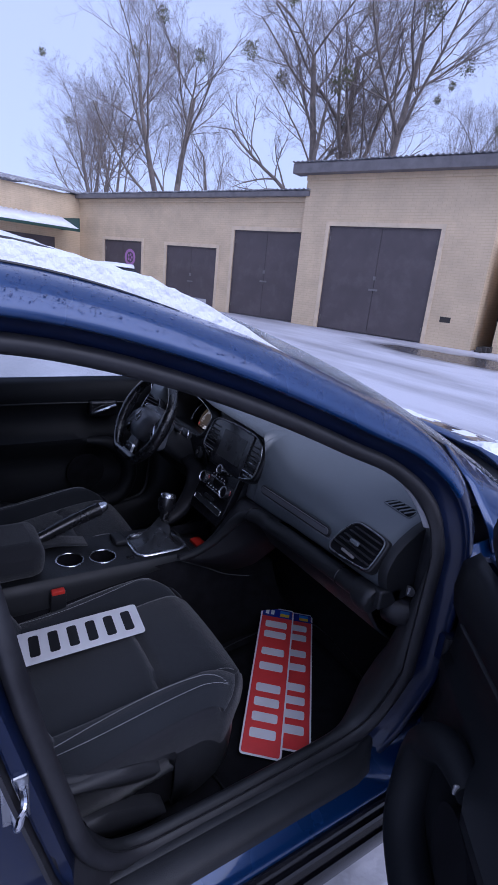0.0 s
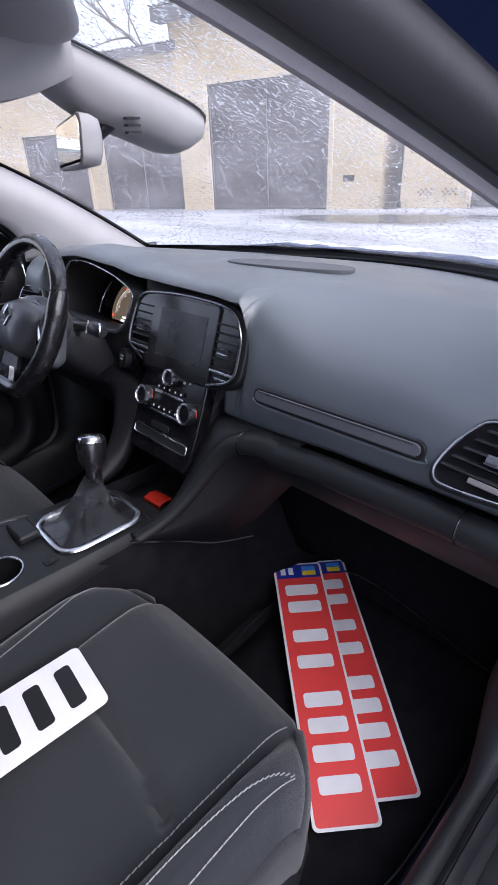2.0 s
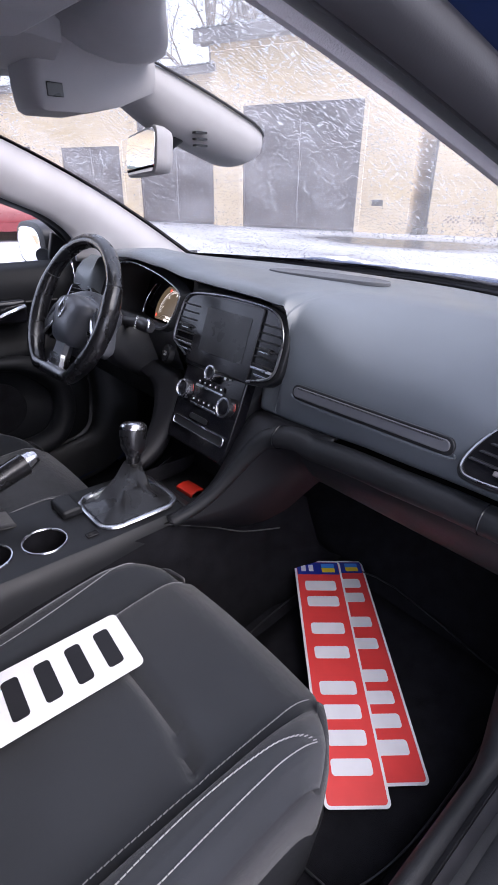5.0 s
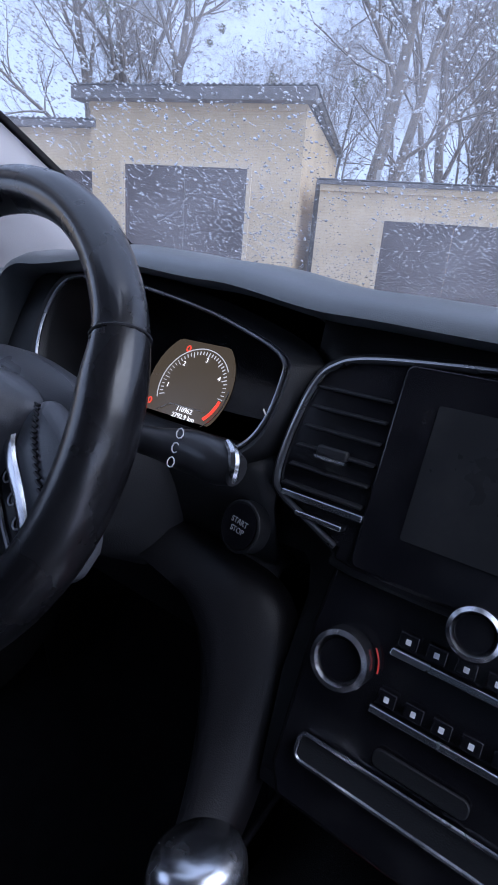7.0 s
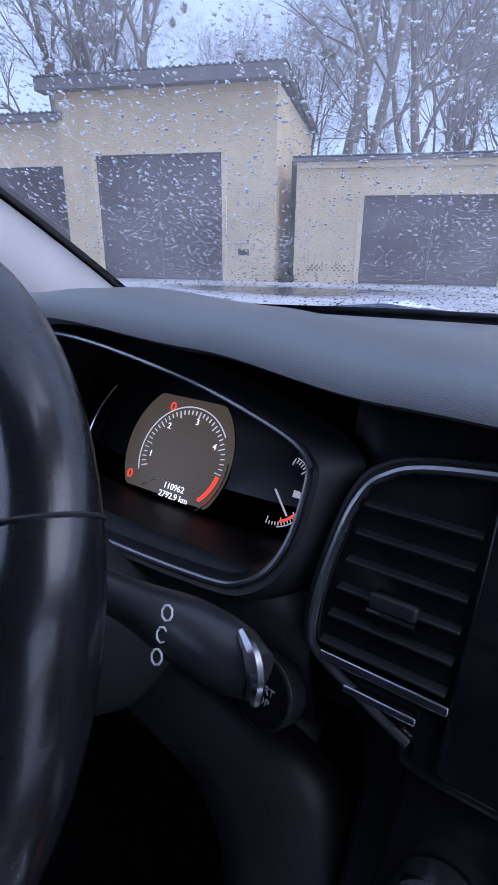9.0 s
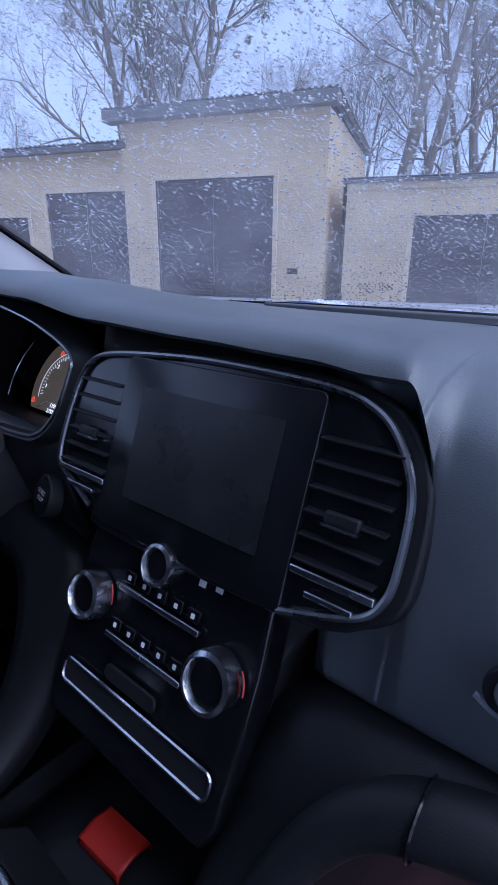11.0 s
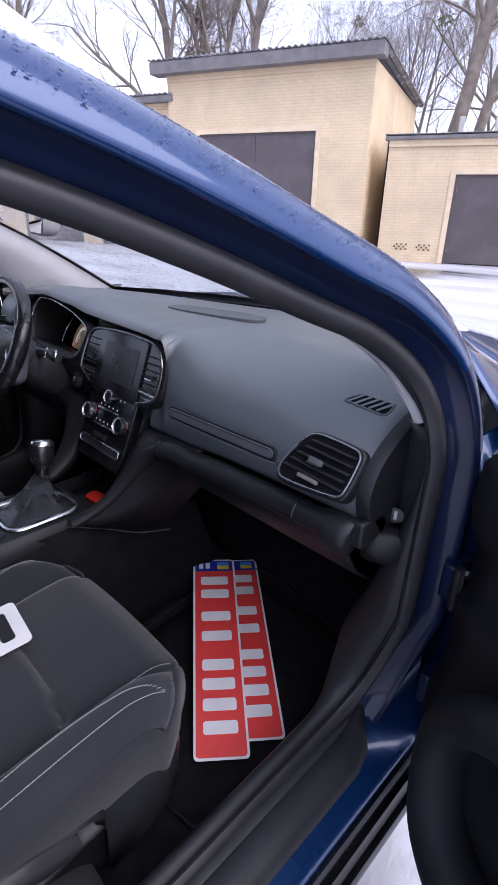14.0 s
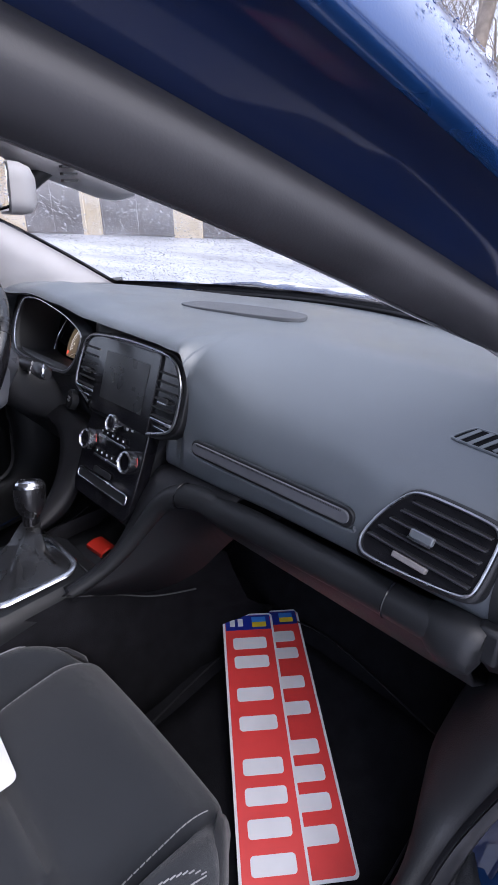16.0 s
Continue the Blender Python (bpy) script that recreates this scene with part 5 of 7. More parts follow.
# binnacle: deep dial recess, chrome outline, dials
outline = [(-0.176, 0.930), (-0.178, 0.900), (-0.187, 0.879), (-0.203, 0.866), (-0.225, 0.861), (-0.290, 0.858), (-0.375, 0.858), (-0.438, 0.862), (-0.460, 0.871), (-0.479, 0.893),
           (-0.489, 0.926), (-0.485, 0.956), (-0.472, 0.974), (-0.448, 0.981), (-0.400, 0.983), (-0.340, 0.978), (-0.272, 0.968), (-0.228, 0.958), (-0.194, 0.948), (-0.180, 0.940)]
so = [(x + 0.006 * smooth01((x + 0.333) / 0.14), z) for x, z, _ in spline([(x, z, 0) for x, z in outline], 80, closed=True)]


def hood_y(z):
    return 0.048 + 0.45 * (z - 0.939)


def dial_y(z):
    return 0.121 + 0.60 * (z - 0.850)


bm = bmesh.new()
rows = []
for k, dy in ((1.16, 0.016), (1.09, 0.004), (1.045, -0.002), (1.0, 0.002), (0.985, 0.014)):
    rows.append([(-0.333 + (x + 0.333) * k, hood_y(0.92 + (z - 0.92) * k) + dy, 0.92 + (z - 0.92) * k) for x, z in so])
rows.append([(-0.333 + (x + 0.333) * 1.0, dial_y(0.912 + (z - 0.92) * 1.28) + 0.002, 0.912 + (z - 0.92) * 1.28) for x, z in so])
loft(bm, rows, ring=True)
binn = part("dial_hood", bm, M["hard"], dash, "deep black dial hood", angle=60)
bm = bmesh.new()
tube(bm, [(x, hood_y(z) + 0.001, z) for x, z in so], 0.0021, 8, closed=True, up=(0, 1, 0))
part("chrome_outline", bm, M["dark_chrome"], binn, "thin chrome outline")
# panel that joins the dial hood to the knee panel below
bm = bmesh.new()
loft(bm, [[(x, y, z) for y, z in ((0.030, 0.868), (0.018, 0.852), (0.016, 0.83), (0.024, 0.80), (0.034, 0.765))] for x in (-0.62, -0.50, -0.40, -0.30, -0.20, -0.150)])
part("lower_fascia", bm, M["hard"], dash, solid=0.004)
DI = frame_at((-0.220, 0.121, 0.850), (1, 0, 0), (0, 0.6, 1.0))
bm = bmesh.new()
prism(bm, [(-0.113 + (x + 0.333) * 1.03, 0.078 + (z - 0.92) * 1.12) for x, z in so], DI @ pose(0, 0, -0.006), 0.006)
face = part("dial_face", bm, M["gloss"], dash, "black instrument face")
bm = bmesh.new()
prism(bm, [(-0.128 + 0.060 * math.cos(a), min(max(0.026 + 0.066 * math.sin(a), -0.014), 0.078)) for a in [2 * math.pi * j / 64 for j in range(64)]], DI @ pose(0, 0, 0.0005), 0.001)
part("dial_display", bm, glow("warm_dial_display", (0.75, 0.56, 0.34), 0.055), face, "lit warm grey dial display")
RC = (-0.120, 0.022)


def dial_arc(cx, cy, r, a0, a1, step, lift, thick):
    return tube(bmesh.new(), [DI @ Vector((cx + r * math.cos(radians(a)), cy + r * math.sin(radians(a)), lift)) for a in range(a0, a1, step)], thick, 5, up=(0, 1, 0))


bm = dial_arc(*RC, 0.0485, 36, 205, 6, 0.003, 0.0006)
for k in range(36):
    a = lerp(-5, 200, k / 35)
    box(bm, (0.0415 if k % 5 else 0.039, -0.0004, 0.002), (0.0455, 0.0004, 0.003), DI @ pose(*RC, 0, 0, 0, a))
part("scale_marks", bm, glow("white_dial_marks", (0.9, 0.88, 0.85), 0.35), face)
part("red_zone", dial_arc(*RC, 0.0435, -44, -2, 6, 0.003, 0.0018), glow("red_dial_zone", (1.0, 0.06, 0.03), 0.8), face)
part("display_rim", dial_arc(*RC, 0.0505, -52, 14, 6, 0.003, 0.0007), M["chrome"], face)
bm = tube(bmesh.new(), [DI @ Vector(p) for p in ((-0.157, -0.012, 0.003), (-0.141, -0.001, 0.003), (-0.092, 0.000, 0.003))], 0.0005, 5)
part("reading_frame", bm, M["plate_white"], face)
FC = (-0.018, 0.021)
bm = dial_arc(*FC, 0.0295, -75, 76, 7, 0.003, 0.0005)
for k in range(31):
    a = lerp(-95, 75, k / 30)
    box(bm, (0.0255 if k % 5 else 0.0225, -0.0003, 0.002), (0.0285, 0.0003, 0.003), DI @ pose(*FC, 0, 0, 0, a))
tube(bm, [DI @ Vector((-0.0195, 0.0205, 0.005)), DI @ Vector((-0.0035, 0.0030, 0.005))], 0.0009, 5)
box(bm, (-0.0045, 0.0185, 0.002), (0.0005, 0.0240, 0.003), DI)
box(bm, (0.0010, 0.0185, 0.002), (0.0018, 0.0235, 0.003), DI)
part("fuel_gauge", bm, glow("white_gauge_marks", (0.9, 0.88, 0.85), 0.22), face)
red_lit = glow("red_warning_lamp", (1.0, 0.08, 0.04), 0.55)
part("gauge_red_zone", dial_arc(*FC, 0.0255, -68, -36, 6, 0.004, 0.0012), red_lit, face)
for x, y in ((-0.173, -0.004), (-0.147, 0.067)):
    bm = bmesh.new()
    tube(bm, [DI @ Vector((x + 0.0026 * math.cos(b), y + 0.0036 * math.sin(b), 0.003)) for b in [2 * math.pi * j / 10 for j in range(10)]], 0.0009, 5, closed=True, up=(0, 1, 0))
    part("warning_lamp", bm, red_lit, face)
bm = bmesh.new()
tube(bm, [DI @ Vector((-0.120 + 0.120 * math.cos(radians(a)), 0.022 + 0.105 * math.sin(radians(a)), 0.006)) for a in range(150, 202, 4)], 0.0012, 5, up=(0, 1, 0))
part("gauge_rim", bm, M["chrome"], face)


def words(text, size, m, material, parent, name, align="CENTER"):
    """Flat lettering on the local xy of m."""
    cu = bpy.data.curves.new(name, "FONT")
    cu.body, cu.size, cu.align_x, cu.align_y, cu.extrude = text, size, align, "CENTER", 0.0003
    tmp = bpy.data.objects.new(name, cu)
    scene.collection.objects.link(tmp)
    bpy.context.view_layer.update()
    me = bpy.data.meshes.new_from_object(tmp.evaluated_get(bpy.context.evaluated_depsgraph_get()))
    bpy.data.objects.remove(tmp)
    me.transform(m)
    me.materials.clear()
    me.materials.append(material)
    ob = new(name, me)
    ob.parent = parent
    ob.matrix_parent_inverse = parent.matrix_world.inverted()
    return ob


lit = glow("white_display_digits", (0.95, 0.92, 0.85), 0.7)
for k in range(1, 5):
    a = radians(236 - 51.5 * k)
    words(str(k), 0.008, DI @ pose(RC[0] + 0.036 * math.cos(a), RC[1] + 0.036 * math.sin(a), 0.003), lit, face, "dial_number")
words("110962", 0.0080, DI @ pose(-0.118, -0.0045, 0.003), lit, face, "mileage_reading")
words("2792.9 km", 0.0080, DI @ pose(-0.116, -0.0125, 0.003), lit, face, "trip_reading")

# ---- steering wheel ----
WC = Vector((-0.334, -0.119, 0.892))
WM = frame_at(WC, (1, 0.042, 0), (-0.019, 0.460, 0.888))
CM = frame_at(WC, (1, 0, 0), (0, 0.407, 0.914))
wheel = thing("steering_wheel", "black leather steering wheel with chrome spoke trims", "steering wheel", WC)
bm = bmesh.new()
R = 0.162
pts = []
for k in range(96):
    a = 2 * math.pi * k / 96
    y = R * math.sin(a)
    pts.append((R * math.cos(a), max(y, -0.144) if y < -0.128 else y))
rows = []
for k in range(96):
    a = 2 * math.pi * k / 96
    x, y = pts[k]
    d = Vector((x, y, 0)).normalized()
    side = math.degrees(math.atan2(y, abs(x)))
    fat = 1.0 + 0.20 * smooth01((30 - side) / 16) * smooth01((side + 62) / 25)      # thicker where the wheel is gripped
    rows.append([WM @ (Vector((x, y, 0.024)) + d * (0.0152 * fat * math.cos(b) - 0.018 * (fat - 1)) + Vector((0, 0, 0.0175 * fat)) * math.sin(b)) for b in [2 * math.pi * j / 18 for j in range(18)]])
loft(bm, rows, ring=True, loop=True)
part("rim", bm, M["leather"], wheel, "glossy black leather rim")
for ang in (26, 154):
    bm = bmesh.new()
    a = radians(ang)
    d = Vector((math.cos(a), math.sin(a), 0))
    tube(bm, [WM @ (Vector((R * d.x, R * d.y, 0.024)) + d * (0.0154 * 1.03 * math.cos(b) - 0.0006) + Vector((0, 0, 0.0177 * 1.03)) * math.sin(b)) for b in [2 * math.pi * j / 20 for j in range(20)]], 0.0009, 5, closed=True, up=(0, 0, 1))
    part("rim_seam", bm, M["rubber"], wheel)
# hub pad
bm = bmesh.new()
hub = [(-0.066, 0.026), (-0.052, 0.047), (0.0, 0.058), (0.052, 0.047), (0.066, 0.026), (0.060, 0.0), (0.048, -0.046), (0.03, -0.066), (-0.03, -0.066), (-0.048, -0.046), (-0.060, 0.0)]
rows = []
for z, k in ((-0.055, 1.30), (-0.045, 1.42), (-0.022, 1.50), (-0.010, 1.46), (-0.004, 1.30), (-0.002, 1.14), (0.008, 1.11), (0.020, 1.05), (0.032, 0.92), (0.040, 0.72), (0.044, 0.42), (0.046, 0.1)):
    rows.append([WM @ Vector((x * k, (y * k - 0.017) * (0.84 if k > 1.1 else 0.90), z)) for x, y, _ in spline([(x, y, 0) for x, y in hub], 40, closed=True)])
loft(bm, rows, ring=True, caps=True)
part("hub", bm, M["hide"], wheel, "soft black airbag hub")
bm = bmesh.new()
for q in ([(0, 0.022), (0.013, 0), (0, -0.022), (-0.013, 0)],):
    for a, b in zip(q, q[1:] + q[:1]):
        tube(bm, [WM @ Vector((*a, 0.047)), WM @ Vector((*b, 0.047))], 0.0032, 6)
part("badge", bm, M["chrome"], wheel, "chrome badge")
# spokes: leather thumb rests with stitching, chrome blades, button pods
for s in (1, -1):
    bm = bmesh.new()
    rest = [(0.068, 0.008), (0.070, 0.018), (0.079, 0.027), (0.089, 0.024), (0.105, 0.015), (0.118, 0.006), (0.127, -0.008), (0.134, -0.024), (0.142, -0.045), (0.147, -0.066), (0.132, -0.077), (0.115, -0.055), (0.094, -0.031), (0.079, -0.016), (0.069, -0.004)]
    ro = [(s * x, y) for x, y, _ in spline([(x, y, 0) for x, y in rest], 44, closed=True)]
    rows = []
    for z, k in ((-0.026, 0.80), (-0.014, 0.98), (-0.002, 1.0), (0.006, 0.95), (0.012, 0.80), (0.014, 0.45)):
        rows.append([WM @ Vector((s * 0.108 + (x - s * 0.108) * k, -0.018 + (y + 0.018) * k, z)) for x, y in ro])
    loft(bm, rows, ring=True, caps=True)
    sp_ = part("spoke", bm, M["hide"], wheel, "padded leather spoke")
    bm = bmesh.new()
    pod = [(0.056, -0.004), (0.063, -0.002), (0.074, -0.020), (0.090, -0.037), (0.104, -0.051), (0.120, -0.070), (0.108, -0.080), (0.086, -0.061), (0.063, -0.038), (0.054, -0.020)]
    prism(bm, [(s * x, y) for x, y, _ in spline([(x, y, 0) for x, y in pod], 30, closed=True)], WM @ pose(0, 0, -0.014), 0.018)
    part("button_pod", bm, M["gloss"], sp_, "black button pod", bevel=0.002)
    bm = trim_line([(s * 0.067, 0.010), (s * 0.0665, -0.004), (s * 0.076, -0.018), (s * 0.092, -0.033), (s * 0.107, -0.049), (s * 0.126, -0.071)], WM, 0.0050, 40, 0.0105, squash=0.6)
    part("chrome_blade", bm, M["chrome"], sp_, "chrome blade")
    bm = trim_line([(s * 0.054, -0.018), (s * 0.063, -0.038), (s * 0.074, -0.049), (s * 0.086, -0.061), (s * 0.107, -0.079)], WM, 0.0020, 24, 0.005)
    part("chrome_edge", bm, M["chrome"], sp_)
    for k, (x, y) in enumerate(((0.070, -0.029), (0.082, -0.041), (0.094, -0.053))):
        bm = bmesh.new()
        tube(bm, [WM @ Vector((s * x + 0.0036 * math.cos(b), y + 0.0042 * math.sin(b), 0.0048)) for b in [2 * math.pi * j / 8 for j in range(8)]], 0.0007, 4, closed=True, up=(0, 1, 0))
        part("button_mark", bm, M["plate_white"], sp_)
    bm = bmesh.new()
    line = spline([(s * 0.081, 0.022, 0.0110), (s * 0.090, 0.007, 0.0140), (s * 0.101, -0.009, 0.0150), (s * 0.117, -0.029, 0.0145), (s * 0.132, -0.054, 0.0100)], 40)
    for k in range(0, 39, 2):
        a, b = line[k], line[k + 1]
        tube(bm, [WM @ (a + Vector((-0.002 * s, 0, 0))), WM @ ((a + b) / 2 + Vector((0.001, 0, 0.0008))), WM @ (b + Vector((0.0025 * s, 0, 0)))], 0.0012, 5)
    part("stitching", bm, M["rubber"], sp_)
bm = bmesh.new()
loft(bm, [[WM @ Vector((x * w, y, z)) for x, z in ((-1, 0.016), (-0.8, 0.026), (0.8, 0.026), (1, 0.016), (0.8, 0.004), (-0.8, 0.004))] for y, w in ((-0.05, 0.030), (-0.085, 0.026), (-0.12, 0.030), (-0.146, 0.036))], ring=True, caps=True)
part("lower_spoke", bm, M["hide"], wheel)
bm = bmesh.new()
loft(bm, [[WM @ Vector((x * w, y, z)) for x, z in ((-1, 0.020), (-0.85, 0.0285), (0.85, 0.0285), (1, 0.020), (0.8, 0.004), (-0.8, 0.004))] for y, w in ((-0.102, 0.027), (-0.110, 0.031), (-0.130, 0.036), (-0.139, 0.038))], ring=True, caps=True)
tile = part("spoke_tile", bm, M["chrome"], wheel, "satin silver lower spoke tile", angle=30)
bm = bmesh.new()
box(bm, (-0.012, -0.127, 0.0286), (0.012, -0.116, 0.0294), WM)
part("tile_slot", bm, M["gloss"], tile)
# column cover and stalks
column = thing("steering_column", "black plastic steering column cover with stalks", "steering column", (-0.334, -0.05, 0.85))
bm = bmesh.new()
rows = []
for z, w, h, c in ((-0.045, 0.052, 0.040, -0.012), (-0.065, 0.070, 0.052, -0.024), (-0.12, 0.076, 0.062, -0.036), (-0.20, 0.078, 0.068, -0.044)):
    rows.append([CM @ Vector((w * math.copysign(abs(math.cos(b)) ** 0.7, math.cos(b)), c + h * math.copysign(abs(math.sin(b)) ** 0.7, math.sin(b)), z)) for b in [2 * math.pi * j / 28 for j in range(28)]])
loft(bm, rows, ring=True, caps=True)
part("column_cover", bm, M["valance"], column)
for s in (1, -1):
    bm = bmesh.new()
    st = spline([(s * 0.04, 0.016, -0.084), (s * 0.08, 0.018, -0.078), (s * 0.128, 0.022, -0.072), (s * 0.163, 0.024, -0.067), (s * 0.194, 0.022, -0.065)], 18)
    tube(bm, [CM @ p for p in st], lambda f: 0.011 + 0.0045 * smooth01((f - 0.35) / 0.35) - 0.005 * smooth01((f - 0.85) / 0.15), 14)
    sk = part("stalk", bm, M["slat"], column, "black control stalk")
    bm = bmesh.new()
    tube(bm, [CM @ p for p in spline([(s * 0.184, 0.038, -0.060), (s * 0.193, 0.033, -0.056), (s * 0.1975, 0.024, -0.056), (s * 0.1985, 0.015, -0.058)], 12)], lambda f: 0.0022 + 0.0016 * math.sin(f * 3.1), 8)
    part("stalk_tip", bm, M["chrome"], sk, "bright stalk tip")
    bm = bmesh.new()
    for k in range(3):
        tube(bm, [CM @ (st[11] + Vector((0.003 * math.cos(b), 0.0035 * math.sin(b) + 0.010 - 0.010 * k, 0.0150))) for b in [2 * math.pi * j / 8 for j in range(8)]], 0.0006, 4, closed=True, up=(0, 1, 0))
    part("stalk_mark", bm, M["plate_white"], sk)

# start button below the stalk
SB = frame_at((-0.169, 0.004, 0.812), (0.97, -0.22, 0), (0.05, 0.35, 0.94))
sb = thing("start_button", "round black start button beside the steering column", "button", (-0.169, 0.004, 0.812))
bm = bmesh.new()
disc(bm, SB @ pose(0, 0, -0.010), 0.0215, 0.014, 36)
part("button_body", bm, M["hard"], sb, bevel=0.001)
bm = bmesh.new()
disc(bm, SB @ pose(0, 0, 0.0035), 0.0185, 0.0015, 36)
cap = part("button_cap", bm, M["gloss"], sb)
bm = bmesh.new()
tube(bm, [SB @ Vector((0.020 * math.cos(a), 0.020 * math.sin(a), 0.004)) for a in [2 * math.pi * j / 32 for j in range(32)]], 0.0006, 5, closed=True, up=(0, 1, 0))
part("button_ring", bm, M["hard"], sb)
words("START", 0.0064, SB @ pose(0, 0.0034, 0.0054), M["mark"], cap, "button_word")
words("STOP", 0.0064, SB @ pose(0, -0.0034, 0.0054), M["mark"], cap, "button_word")

# ---- centre console ----
console = thing("centre_console", "black centre console with cup holders and gear surround", "console", (0, -0.35, 0.4))
bm = bmesh.new()
rows = []
for y, z, w in ((-0.10, 0.555, 0.085), (-0.135, 0.578, 0.098), (-0.16, 0.585, 0.104), (-0.30, 0.588, 0.106), (-0.46, 0.594, 0.108), (-0.56, 0.598, 0.110), (-0.80, 0.60, 0.110)):
    rows.append([(-w - 0.012, y, z - 0.10), (-w - 0.006, y, z - 0.03), (-w, y, z - 0.008), (-w + 0.010, y, z), (w - 0.010, y, z), (w, y, z - 0.008), (w + 0.006, y, z - 0.03), (w + 0.012, y, z - 0.10)])
CUPS = [(0.032, -0.398), (0.022, -0.490)]
loft(bm, [r[:4] for r in rows])
loft(bm, [r[4:] for r in rows])
loft(bm, [[r[3], r[4]] for r in rows[:4]])
loft(bm, [[r[3], r[4]] for r in rows[5:]])
part("console_top", bm, M["hard"], console, angle=50)
# plate with the two cup holes between them
bm = bmesh.new()
corner = [rows[3][3], rows[3][4], rows[4][4], rows[5][4], rows[5][3], rows[4][3]]
vs = [bm.verts.new(p) for p in corner]
for a, b in zip(vs, vs[1:] + vs[:1]):
    bm.edges.new((a, b))
for cx_, cy_ in CUPS:
    vs = [bm.verts.new((cx_ + 0.037 * math.cos(a), cy_ + 0.037 * math.sin(a), lerp(0.588, 0.598, (-0.30 - (cy_ + 0.037 * math.sin(a))) / 0.26))) for a in [2 * math.pi * j / 32 for j in range(32)]]
    for a, b in zip(vs, vs[1:] + vs[:1]):
        bm.edges.new((a, b))
bmesh.ops.triangle_fill(bm, use_beauty=True, use_dissolve=False, edges=bm.edges[:])
part("cup_plate", bm, M["hard"], console, smooth=False)
for s in (1, -1):
    bm = bmesh.new()
    ridge = spline([(0.330, 0.000, 0.752), (0.225, -0.016, 0.748), (0.19, -0.022, 0.738), (0.163, -0.036, 0.712), (0.145, -0.060, 0.670), (0.130, -0.095, 0.630), (0.117, -0.138, 0.600), (0.106, -0.185, 0.580)], 28)
    lower = spline([(0.36, 0.070, 0.715), (0.28, 0.066, 0.66), (0.24, 0.05, 0.61), (0.215, 0.02, 0.57), (0.185, -0.03, 0.545), (0.155, -0.085, 0.545), (0.128, -0.145, 0.560), (0.107, -0.195, 0.576)], 28)
    inner = spline([(0.330, 0.035, 0.775), (0.20, 0.03, 0.770), (0.13, 0.02, 0.762), (0.103, 0.00, 0.72), (0.098, -0.03, 0.665), (0.096, -0.07, 0.61), (0.096, -0.12, 0.585), (0.098, -0.178, 0.580)], 28)
    loft(bm, [[Vector((s * p.x, p.y, p.z)) for p in (a, lerp(a, b, 0.35) + Vector((-0.004, -0.006, 0.006)), lerp(a, b, 0.85) + Vector((-0.001, -0.004, 0.005)), b + Vector((0.004, -0.004, 0.0)), lerp(b, c, 0.12) + Vector((0.004, 0, -0.002)), lerp(b, c, 0.5) + Vector((0.004, 0, 0)), c)] for a, b, c in zip(inner, ridge, lower)])
    part("flank", bm, M["flank"], console, "padded black console flank", solid=0.004, angle=80)
    bm = bmesh.new()
    tube(bm, spline([(s * 0.107, -0.197, 0.577), (s * 0.140, -0.112, 0.549), (s * 0.170, -0.052, 0.527), (s * 0.205, 0.018, 0.522)], 20), 0.0014, 6)
    part("flank_edge", bm, M["hard"], console)
    # carpeted side of the tunnel under the console
    bm = bmesh.new()
    loft(bm, [[(s * x, y, z) for x, z in ((0.108, 0.57), (0.125, 0.50), (0.135, 0.40), (0.15, 0.30), (0.17, 0.235))] for y in (-0.9, -0.5, -0.2, -0.05, 0.05)] + [[(s * 0.20, 0.10, 0.56), (s * 0.20, 0.12, 0.50), (s * 0.20, 0.16, 0.40), (s * 0.20, 0.2, 0.36), (s * 0.2, 0.25, 0.32)]])
    part("tunnel_side", bm, M["carpet"], console, solid=0.004)
bm = bmesh.new()
loft(bm, [[(x, y, z) for y, z in ((-0.05, 0.66), (0.02, 0.64), (0.03, 0.58), (0.02, 0.545), (-0.02, 0.532), (-0.11, 0.535), (-0.135, 0.58))] for x in (-0.098, -0.05, 0.0, 0.05, 0.098)])
part("tray", bm, M["hard"], console, solid=0.003)
# gear surround and gaiter
GS = pose(0.008, -0.222, 0.589, 1, 0, 0)
bm = bmesh.new()
ring = rounded(0.142, 0.158, 0.032, 8)
ring = [(x * (1 - 0.10 * (y < 0) * abs(y) / 0.08), y) for x, y in ring]
tube(bm, [GS @ Vector((x, y, 0.003)) for x, y in ring], 0.0072, 8, closed=True, squash=0.6)
part("gear_surround", bm, M["chrome"], console, "bright chrome gear surround")
gear = thing("gear_lever", "gear lever with chrome-capped knob and leather gaiter", "gear lever", (0.008, -0.222, 0.59))
bm = bmesh.new()
rows = []
top = Vector((-0.058, -0.166, 0.632)) - Vector((0.008, -0.222, 0.589))
for k in range(21):
    f = k / 20
    row = []
    for j in range(80):
        x, y = rounded(0.128, 0.144, 0.03, 19)[j]
        a = math.atan2(y, x)
        fold = 1 + 0.30 * math.sin(4 * a + 1.3 + 2.0 * f) * math.sin(math.pi * f) ** 0.7 + 0.16 * abs(math.sin(5 * a + 5 * f)) * math.sin(math.pi * f) + 0.08 * math.sin(11 * a - 6 * f) * math.sin(math.pi * f)
        w = (1 - f) ** 2.7 * 0.78 + 0.22
        row.append(GS @ (Vector((x * w * fold, y * w * fold, 0.002)) + top * f ** 1.25 + Vector((0, 0, 0.012 * math.sin(math.pi * f)))))
    rows.append(row)
loft(bm, rows, ring=True, caps=True)
